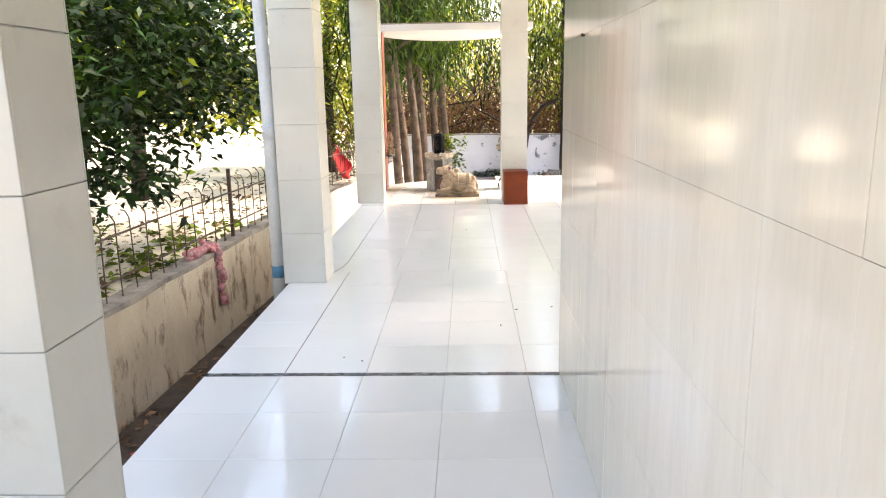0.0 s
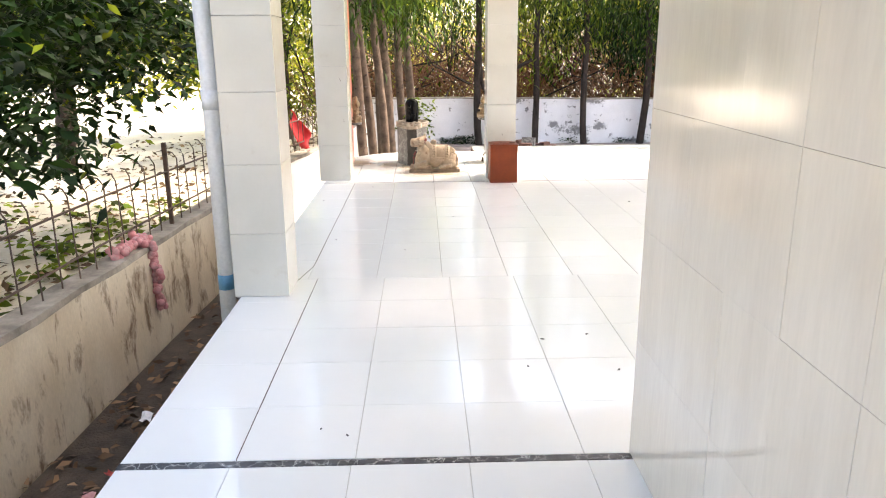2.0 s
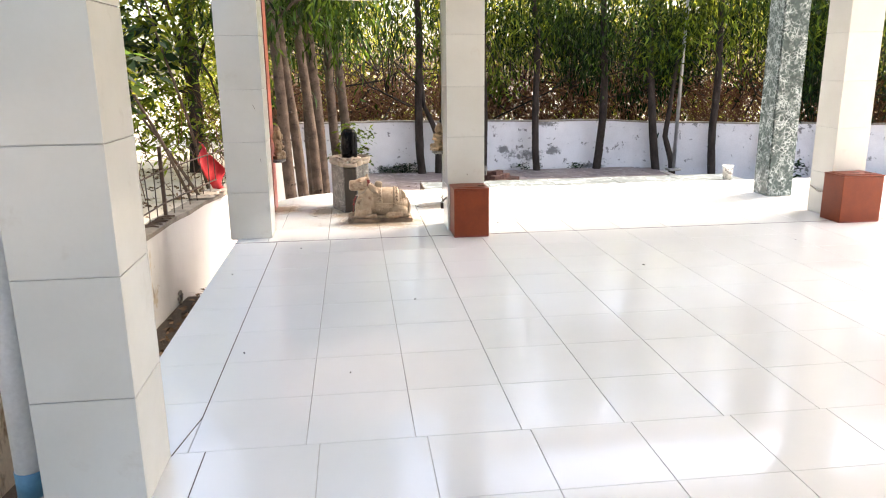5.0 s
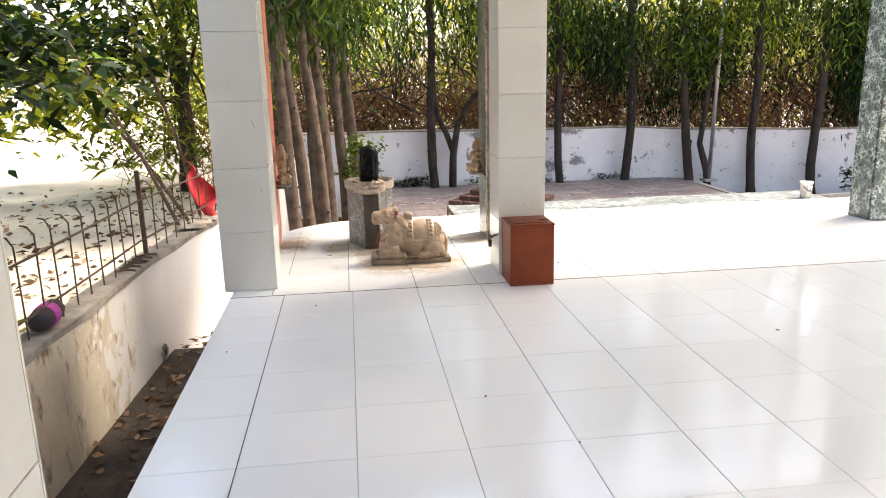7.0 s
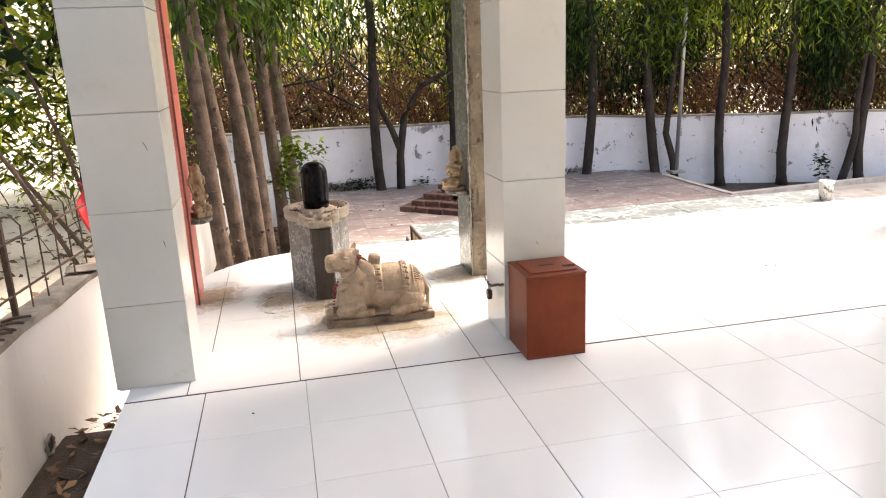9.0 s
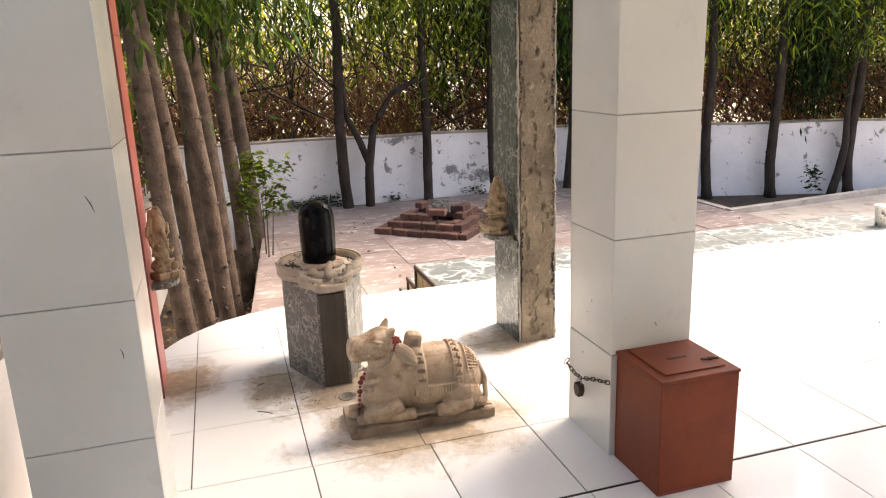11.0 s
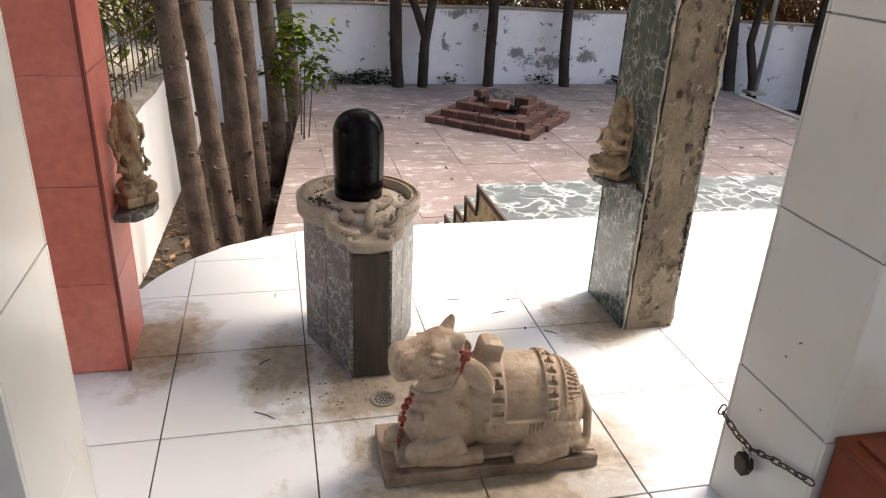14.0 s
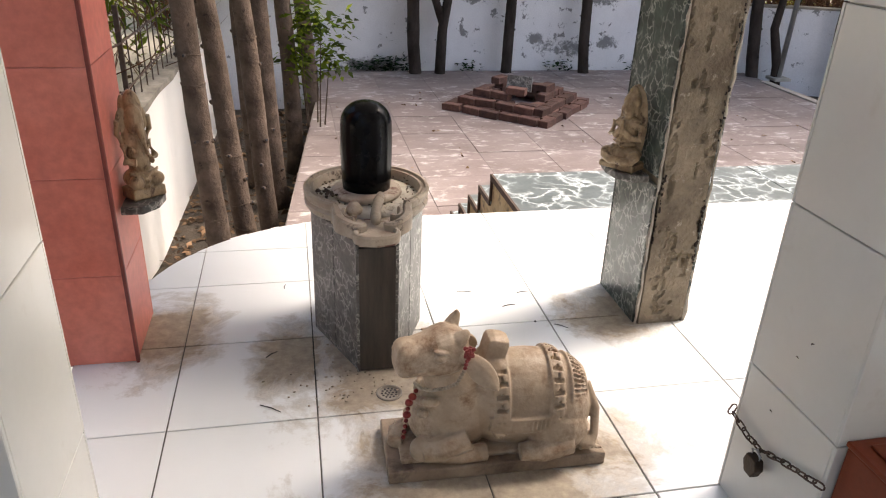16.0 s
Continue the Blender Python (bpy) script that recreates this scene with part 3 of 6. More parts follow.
part("weathered_top", bm, M_CAP, canopy, "dirty grey weathered top")
tagged(canopy, "half-round white concrete canopy slab over the shrine", "canopy", kind="structure")

# the inner building: its wall is clad with cream tiles
wall = empty("wall_east", "glossy cream wall tiles on the inner shrine building", "wall", kind="structure")
part("wall_core", box(0.475, -4, -0.05, RIGHT_X, 3.298, 3.149), M_WALLGROUT, wall)
WALL_TILES = wall
bm = box(-2.6, -4.2, -1.0, RIGHT_X, -4.0, 3.06)
tagged(part("wall_south", bm, M_PLASTER), "plain white end wall of the corridor", "wall", kind="structure")



# ---- pillars ----
def clad_pillar(name, x0, y0, w, d, top, rows, tile, label, category="pillar", group="", core=M_PALEGROUT, edge=None, first=0.368, rise=0.392, gap=0.003):
    """A square pillar whose four faces carry tiles, each a piece of its own."""
    p = empty(name, label, category, group, at=(x0 + w / 2, y0 + d / 2, 0))
    th = 0.008
    c = part("core", box(-w / 2 + th, -d / 2 + th, -0.006, w / 2 - th, d / 2 - th, top), core, p)
    z0 = 0.0
    k = 0
    while z0 < top - 0.05:
        z1 = min(first + rise * k, top)
        h = z1 - z0 - gap
        s = random.uniform(-0.0012, 0.0012)
        # (corner, turn about z, width): the tile's x runs along the face, its y upward, its face outward
        for cx, cy, a, fw in ((-w / 2, -d / 2 + th, 0, w), (w / 2 - th, -d / 2, 90, d), (w / 2, d / 2 - th, 180, w), (-w / 2 + th, d / 2, 270, d)):
            inset = 0.0 if a in (0, 180) else th + 0.001
            m = pose(cx, cy, z0 + 0.0015, 0, 0, a) @ pose(inset, s, 0, 90, 0, 0)
            piece("tile", fw - 2 * inset, h, th + s * 0.5, tile, p, m)
        z0, k = z1, k + 1
    return p


WHITE_PILLAR = "square pillar clad with glossy off-white tiles"
clad_pillar("pillar", -1.265, 1.62, 0.295, 0.29, 2.371, 8, M_PILLAR, WHITE_PILLAR + ", beside the corridor", group="white pillars", first=0.359, rise=0.376)
clad_pillar("pillar", -1.27, 4.98, 0.300, 0.29, 2.371, 8, M_PILLAR, WHITE_PILLAR + ", with a drain pipe beside it", group="white pillars", first=0.359, rise=0.376)
clad_pillar("pillar", -1.29, 8.64, 0.320, 0.30, 2.371, 8, M_PILLAR, WHITE_PILLAR + ", at the shrine's corner", group="white pillars")
clad_pillar("pillar", 0.440, 8.67, 0.300, 0.30, 2.371, 8, M_PILLAR, WHITE_PILLAR + ", with a chained donation box before it", group="white pillars")
clad_pillar("pillar", 3.78, 8.67, 0.300, 0.30, 2.371, 8, M_PILLAR, WHITE_PILLAR + ", with a second donation box", group="white pillars")
clad_pillar("pillar", 5.60, 8.64, 0.300, 0.30, 2.371, 8, M_PILLAR, WHITE_PILLAR + ", at the far corner", group="white pillars")
for x, w in ((-1.345, 0.29), (5.56, 0.36)):
    p = clad_pillar("orange_pillar", x, 9.72, w, 0.29, 2.10 if x < 0 else 2.559, 8, M_ORANGE, "square pillar clad with salmon orange tiles, dark red edges", group="orange pillars", core=M_ORANGE_EDGE, gap=0.0012, first=0.292, rise=0.294)
    part("edge_strip", box(w / 2 - 0.004, -0.152, 0, w / 2 + 0.006, -0.138, 2.05, bevel=0.002), M_ORANGE_EDGE, p, "dark red edge strip")


def bare_pillar():
    """Grey pillar: green marble on its left face, crumbling cement where the front slab has fallen off."""
    x0, x1, y0, y1 = 0.555, 0.748, 9.72, 10.02
    p = empty("stone_pillar", "weathered pillar, green marble on one side and bare crumbling cement in front", "pillar", at=((x0 + x1) / 2, (y0 + y1) / 2, 0))
    ox, oy = (x0 + x1) / 2, (y0 + y1) / 2
    bm = bmesh.new()
    nz, nx = 240, 26
    holes = ((0.030, 0.66, 0.014, 0.020), (-0.050, 0.50, 0.012, 0.050), (-0.035, 0.83, 0.012, 0.014), (0.045, 0.24, 0.016, 0.030), (0.0, 1.35, 0.012, 0.02))
    rows = []
    for k in range(nz + 1):
        z = 2.1 * k / nz
        row = []
        for i in range(nx + 1):
            x = x0 + 0.016 + (x1 - x0 - 0.03) * i / nx - ox
            edge = min(i, nx - i) / nx
            flake = noise.noise((x * 16 + 3, z * 5.5, 8.0)) + 0.5 * noise.noise((x * 45, z * 30, 2.0)) + 0.12 * (edge < 0.12)
            d = 0.0022 * noise.noise((x * 60, z * 60, 1.0)) + (0.008 + 0.005 * noise.noise((x * 140, z * 140, 4.0)) if flake > 0.34 else 0.0)
            for hx, hz, rx, rz in holes:
                d += 0.020 * max(0.0, 1 - ((x - hx) / rx) ** 2 - ((z - hz) / rz) ** 2)
            row.append(bm.verts.new((x, y0 - oy + d, z)))
        rows.append(row)
    back = [[bm.verts.new((x0 + 0.016 - ox, y1 - oy - 0.012, z)), bm.verts.new((x1 - 0.014 - ox, y1 - oy - 0.012, z))] for z in (0, 2.1)]
    for r0, r1 in zip(rows, rows[1:]):
        for i in range(nx):
            bm.faces.new((r0[i], r0[i + 1], r1[i + 1], r1[i]))
    bm.faces.new([r[0] for r in rows] + [back[1][0], back[0][0]])
    bm.faces.new([r[-1] for r in rows][::-1] + [back[0][1], back[1][1]])
    bm.faces.new((back[0][0], back[1][0], back[1][1], back[0][1]))
    part("cement_core", bm, M_CEMENT, p, "bare crumbling cement")
    for z0, z1, nm in ((0.0, 0.500, "lower"), (0.530, 2.09, "upper")):
        part("side_slab", box(x0 - ox, y0 - oy + 0.012, z0, x0 - ox + 0.016, y1 - oy, z1, bevel=0.002), M_GREEN, p, "green veined marble slab")
        part("side_slab", box(x1 - ox - 0.014, y0 - oy + 0.004, z0, x1 - ox, y1 - oy, z1, bevel=0.002), M_GREEN, p, "green veined marble slab")
    part("back_slab", box(x0 - ox, y1 - oy - 0.012, 0.0, x1 - ox, y1 - oy + 0.004, 2.09, bevel=0.002), M_GREEN, p, "green veined marble slab")
    # broken mortar lip along both front edges
    for ex in (x0 - ox + 0.006, x1 - ox - 0.006):
        bm = bmesh.new()
        pts, rad = [], []
        for k in range(60):
            z = 2.08 * k / 59
            pts.append((ex + 0.002 * math.sin(k * 1.9), y0 - oy + 0.004 + 0.006 * noise.noise((z * 7, ex * 30, 3)), z))
            rad.append(max(0.0012, 0.0045 + 0.006 * noise.noise((z * 23, ex * 50, 9))))
        tube(bm, pts, rad, 6, wobble=0.2)
        part("mortar_edge", bm, M_MORTAR, p, "broken pale mortar edge", smooth=False)
        # crumbs of dark broken stone held in the edge, and the gaps between them
        bm = bmesh.new()
        for k in range(150):
            z = random.uniform(0.02, 2.05) if k % 3 else random.uniform(0.02, 0.55)
            if noise.noise((z * 5, ex * 40, 1.0)) < 0.0:
                continue
            w_, h_ = random.uniform(0.001, 0.0025), random.uniform(0.0015, 0.005)
            cx_ = ex + (0.012 if ex < 0 else -0.012) + random.gauss(0, 0.003)
            add_box(bm, cx_ - w_, y0 - oy - 0.004, z - h_, cx_ + w_, y0 - oy + 0.004, z + h_, turn=None)
        part("edge_crumbs", bm, M_BARKDARK, p, "dark crumbs of broken mortar", smooth=False)
    return p


bare_pillar()
p = empty("stone_pillar", "pillar clad with green marble full of white veins", "pillar", at=(3.95, 9.83, 0))
part("core", box(-0.115, -0.125, 0, 0.115, 0.125, 2.559), M_GROUT, p)
for a, w in ((0, 0.27), (90, 0.25), (180, 0.27), (270, 0.25)):
    d = 0.125 if a in (0, 180) else 0.115
    ob = part("marble_slab", box(-w / 2 + 0.01, -d - 0.014, 0, w / 2 - 0.01, -d - 0.001, 2.559, bevel=0.002), M_GREENFINE, p)
    ob.matrix_basis = pose(0, 0, 0, 0, 0, a)

for x in (0.44, 3.78, 5.60):
    tagged(part("pillar_head", box(x, 8.67, 2.372, x + 0.30, 8.97, 3.149, bevel=0.003), M_PLASTER), "white plastered head of a pillar", "pillar head", kind="structure")

# ---- steps down to the yard ----
steps = empty("steps", "green marble landing with steps down, yellow sides with dark edging", "steps", kind="structure")
M_STEPSIDE = surface("yellow_step_side", (0.42, 0.28, 0.13), (0.60, 0.46, 0.27), 8, (0.6, 0.8), 60, 0.2, spot=(0.08, 0.06, 0.04), spot_scale=9, spot_cut=(0.52, 0.66))
for k in range(5):
    y0 = 10.755 if k == 0 else 11.27 + 0.235 * (k - 1)
    y1 = 11.27 + 0.235 * k
    z = -0.004 - 0.15 * k
    part("step", box(0.462, y0, YARD - 0.2, 4.20, y1 - 0.004, z - 0.022), M_STEPSIDE, steps)
    for j in range(5):
        xa, xb = 0.455 + 0.750 * j, 0.455 + 0.750 * (j + 1) - 0.004
        part("tread", box(xa, y0 - (0.004 if k else -0.001), z - 0.020, xb, y1 + 0.008, z, bevel=0.003), M_LANDING, steps, "pale green veined marble tread")
    part("edge_strip", box(0.447, y0, z - 0.030, 0.461, y1 + 0.008, z + 0.002, bevel=0.002), M_IRON, steps, "dark edging strip")
    part("edge_strip", box(0.447, y1 - 0.012, z - 0.15, 0.461, y1 + 0.004, z - 0.031, bevel=0.002), M_IRON, steps, "dark edging strip")

# ---- red stone yard ----
yard = empty("pavement", "worn red sandstone paving of the yard, whitened by dust", "paving", kind="structure")
bm = bmesh.new()
prism(bm, [(yard_left(10.8), 10.80), (5.75, 10.80), (5.75, far_y(5.75) - 0.55), (yard_left(17.3), far_y(0) - 0.02)], -1.4, YARD - 0.005)
part("bedding", bm, M_YARDJOINT, yard)


# concrete apron east of the paving, with a low kerb before the planted strip
bm = prism(bmesh.new(), [(5.752, 10.76), (14.0, 10.76), (14.0, 15.35), (5.752, 14.60)], -1.4, YARD - 0.05)
tagged(part("pavement_east", bm, M_APRON), "dusty grey-beige concrete apron beside the red paving", "paving", kind="structure")
bm = prism(bmesh.new(), [(5.66, 14.60), (14.0, 15.36), (14.0, 15.47), (5.66, 14.71)], -1.4, YARD + 0.02)
tagged(part("kerb", bm, M_APRON), "low pale concrete kerb before the planted strip", "kerb", kind="structure")
bm = prism(bmesh.new(), [(5.64, 14.72), (5.752, 14.72), (5.752, 16.6), (5.64, 16.6)], -1.4, YARD + 0.015)
tagged(part("kerb", bm, M_APRON), "low pale concrete kerb along the paving's edge", "kerb", kind="structure")


# ---- the shrine ----
def organic(name, build, material, voxel, label, category, m):
    """A carved figure: rounded masses fused into one skin."""
    bm = bmesh.new()
    build(bm)
    ob = part(name, bm, material, smooth=True)
    ob.matrix_basis = m
    mod = ob.modifiers.new("skin", "REMESH")
    mod.mode, mod.voxel_size, mod.use_smooth_shade = "VOXEL", voxel, True
    sm = ob.modifiers.new("soften", "SMOOTH")
    sm.factor, sm.iterations = 0.5, 1
    return tagged(ob, label, category)


def ribbon(bm, mid, wid, z0, tops):
    """A raised band along a line in the plan, with chamfered upper edges."""
    rings = []
    mid = [Vector(p) for p in mid]
    for k, m in enumerate(mid):
        d = (mid[min(k + 1, len(mid) - 1)] - mid[max(k - 1, 0)]).normalized()
        nrm = Vector((-d.y, d.x))
        z1, w = tops[k], wid[k]
        rings.append([bm.verts.new((*(m + nrm * w * f), z)) for f, z in ((1, z0), (1, z1 - 0.006), (0.55, z1), (-0.55, z1), (-1, z1 - 0.006), (-1, z0))])
    for r0, r1 in zip(rings, rings[1:]):
        for a in range(6):
            b = (a + 1) % 6
            bm.faces.new((r0[a], r0[b], r1[b], r1[a]))
    bm.faces.new(rings[0])
    bm.faces.new(rings[-1][::-1])
    return bm


def smooth_line(pts, n=5):
    """Points of a curve through the given points of the plan."""
    out = []
    for k in range(len(pts) - 1):
        p0, p1, p2, p3 = [Vector(pts[min(max(i, 0), len(pts) - 1)]) for i in (k - 1, k, k + 1, k + 2)]
        for j in range(n):
            t = j / n
            out.append(0.5 * (2 * p1 + (p2 - p0) * t + (2 * p0 - 5 * p1 + 4 * p2 - p3) * t * t + (3 * p1 - p0 - 3 * p2 + p3) * t ** 3))
    out.append(Vector(pts[-1]))
    return out


def lingam():
    cx, cy = -0.345, 9.875
    ped = empty("stone_pedestal", "grey marble-clad stone pedestal with a stained cream basin and spout", "pedestal", at=(cx, cy, 0))
    # in plan a round drum that narrows in two straight flanks to the block under the spout
    R, fx, fy, H = 0.177, 0.057, -0.298, 0.424
    drum = [(R * math.cos(math.radians(a)), R * math.sin(math.radians(a))) for a in (-8, 20, 48, 76, 104, 132, 160, 188)]
    tx, ty = drum[0]
    line = [(fx, fy), ((fx + tx) / 2, (fy + ty) / 2), *drum, (-(fx + tx) / 2, (fy + ty) / 2), (-fx, fy)]
    part("core", prism(bmesh.new(), [(0.93 * x, 0.93 * y) for x, y in line], 0.0, H), M_CONCRETE, ped)
    for (ax, ay), (bx, by) in zip(line, line[1:]):
        w = math.hypot(bx - ax, by - ay)
        ob = part("side_slab", box(0.001, 0.0, 0.0, w - 0.001, 0.013, H, bevel=0.002), M_SLATE, ped)
        ob.matrix_basis = pose(ax, ay, 0, 0, 0, math.degrees(math.atan2(by - ay, bx - ax)))
    part("front_slab", box(-fx + 0.004, fy - 0.006, 0.004, fx - 0.004, fy + 0.012, H - 0.012, bevel=0.002), M_DARKSLAB, ped, "dark water-stained slab")
    for s in (-1, 1):
        part("corner_strip", box(s * fx - 0.0045, fy - 0.004, 0.0, s * fx + 0.0045, fy + 0.006, H - 0.004, bevel=0.001), M_SLATE, ped, "pale worn slab edge")
    # basin: a double-lipped rim, open towards the spout, round a sunken floor
    prof = [(0.160, 0.426), (0.184, 0.428), (0.191, 0.437), (0.193, 0.450), (0.186, 0.459), (0.192, 0.467), (0.195, 0.484), (0.191, 0.490), (0.183, 0.490), (0.181, 0.479), (0.174, 0.479), (0.172, 0.486), (0.166, 0.486), (0.163, 0.474), (0.160, 0.460)]
    bm = bmesh.new()
    rings = []
    for k in range(97):
        a = math.radians(-54 + 288 * k / 96)
        rings.append([bm.verts.new((r * math.cos(a), r * math.sin(a), z)) for r, z in prof])
    n = len(prof)
    for r0, r1 in zip(rings, rings[1:]):
        for i in range(n):
            bm.faces.new((r0[i], r0[(i + 1) % n], r1[(i + 1) % n], r1[i]))
    bm.faces.new(rings[0])
    bm.faces.new(rings[-1][::-1])
    part("basin_rim", bm, M_CREAMSTONE, ped, "round cream stone rim with dark stains")
    part("basin_floor", lathe(bmesh.new(), [(0.168, 0.4245), (0.168, 0.452), (0.150, 0.459), (0.02, 0.459)], (0, 0), 48), M_BASIN, ped, "pale floor of the basin, stained with ash", smooth=True)
    # spout: a tongue with a lip, two swelling arms and two scrolls
    edge = [(-0.098, -0.130), (-0.106, -0.180), (-0.102, -0.214), (-0.084, -0.246), (-0.066, -0.268), (-0.064, -0.296), (-0.050, -0.318), (0.0, -0.330)]
    bm = prism(bmesh.new(), edge + [(-x, y) for x, y in edge[-2::-1]], 0.4245, 0.443)
    part("spout", bm, M_REDSTAIN, ped, "cream stone spout with red-brown stains")
    for s in (-1, 1):
        arm = smooth_line([(s * x, y) for x, y in ((0.112, -0.146), (0.104, -0.164), (0.102, -0.190), (0.096, -0.216), (0.078, -0.240), (0.054, -0.256), (0.036, -0.250), (0.034, -0.234))])
        m = len(arm)
        part("spout_arm", ribbon(bmesh.new(), arm, [0.009 + 0.005 * math.sin(math.pi * k / (m - 1)) for k in range(m)], 0.428, [0.488 - 0.026 * k / (m - 1) for k in range(m)]), M_CREAMSTONE, ped)
        curl = smooth_line([(s * x, y) for x, y in ((0.082, -0.150), (0.086, -0.172), (0.080, -0.196), (0.064, -0.206), (0.054, -0.194), (0.060, -0.182))])
        m = len(curl)
        part("scroll", ribbon(bmesh.new(), curl, [0.007 - 0.003 * k / (m - 1) for k in range(m)], 0.436, [0.474 - 0.010 * k / (m - 1) for k in range(m)]), M_CREAMSTONE, ped)
    lip = smooth_line([(-0.052, -0.262), (-0.060, -0.282), (-0.055, -0.304), (-0.032, -0.319), (0.0, -0.323), (0.032, -0.319), (0.055, -0.304), (0.060, -0.282), (0.052, -0.262)])
    part("spout_lip", ribbon(bmesh.new(), lip, [0.007] * len(lip), 0.430, [0.456] * len(lip)), M_CREAMSTONE, ped)
    bm = bmesh.new()
    tube(bm, [(0.034, -0.085, 0.484), (0.026, -0.12, 0.482), (0.012, -0.165, 0.474), (0.006, -0.205, 0.466), (0.004, -0.232, 0.462)], [0.012, 0.016, 0.014, 0.017, 0.014], 12)
    part("channel_ridge", bm, M_CREAMSTONE, ped, smooth=True)
    part("offering_knob", lathe(bmesh.new(), [(0.023, 0.4475), (0.025, 0.466), (0.020, 0.474), (0.013, 0.486), (0.005, 0.489)], (-0.050, -0.140), 20), M_REDSTAIN, ped, "small rounded knob", smooth=True)
    bm = lathe(bmesh.new(), [(0.104, 0.4595), (0.110, 0.466), (0.106, 0.476), (0.096, 0.481), (0.074, 0.482)], (0, 0), 40)
    part("collar", bm, M_REDSTAIN, ped, "cream collar with red-brown stains", smooth=True)
    # the black stone itself stands in the basin
    prof = [(0.073, 0.478), (0.0765, 0.52), (0.078, 0.58), (0.079, 0.64), (0.0775, 0.68)]
    for k in range(1, 11):
        a = math.pi / 2 * k / 10
        prof.append((0.0775 * math.cos(a) ** 0.85 if k < 10 else 0.004, 0.68 + 0.072 * math.sin(a)))
    ob = part("black_stone", lathe(bmesh.new(), prof, (cx, cy), 48), M_LINGA, smooth=True)
    tagged(ob, "upright polished black stone with a rounded top, in the basin", "sacred stone")
    # petals and ash left in the basin
    bm = bmesh.new()
    for k in range(60):
        a, r = random.uniform(0, 6.28), random.uniform(0.125, 0.15)
        ball(bm, (cx + r * math.cos(a), cy + r * math.sin(a), 0.472 + random.uniform(0, 0.006)), (random.uniform(0.002, 0.005), random.uniform(0.002, 0.005), 0.002), seg=6, rings=4)
    for k in range(26):
        ball(bm, (cx - 0.125 + random.gauss(0, 0.015), cy - 0.02 + random.gauss(0, 0.02), 0.476), (0.006, 0.005, 0.004), seg=6, rings=4)
    tagged(part("offerings", bm, M_BARK), "dried petals and bits lying in the basin", "offerings", kind="stuff")


lingam()


def shell_band(bm, c, r, u0, u1, v0, v1, lift, nu=16, nv=3, axis="x"):
    """A raised strip on an ellipsoid, between angles round it (u) and along it (v, as a fraction of its length)."""
    def at(u, v, k):
        s = math.sqrt(max(0.0, 1 - v * v))
        return Vector((c[0] + (r[0] + k) * v, c[1] + (r[1] + k) * s * math.cos(u), c[2] + (r[2] + k) * s * math.sin(u)))
    grid = {}
    for i in range(nu + 1):
        for j in range(nv + 1):
            u, v = u0 + (u1 - u0) * i / nu, v0 + (v1 - v0) * j / nv
            grid[i, j, 0] = bm.verts.new(at(u, v, -0.008))
            grid[i, j, 1] = bm.verts.new(at(u, v, lift))
    for i in range(nu):
        for j in range(nv):
            for k in (0, 1):
                bm.faces.new((grid[i, j, k], grid[i + 1, j, k], grid[i + 1, j + 1, k], grid[i, j + 1, k]))
    for i in range(nu):
        for j in (0, nv):
            bm.faces.new((grid[i, j, 0], grid[i + 1, j, 0], grid[i + 1, j, 1], grid[i, j, 1]))
    for j in range(nv):
        for i in (0, nu):
            bm.faces.new((grid[i, j, 0], grid[i, j + 1, 0], grid[i, j + 1, 1], grid[i, j, 1]))


BULL = pose(-0.093, 9.19, 0, 0, 0, -1)


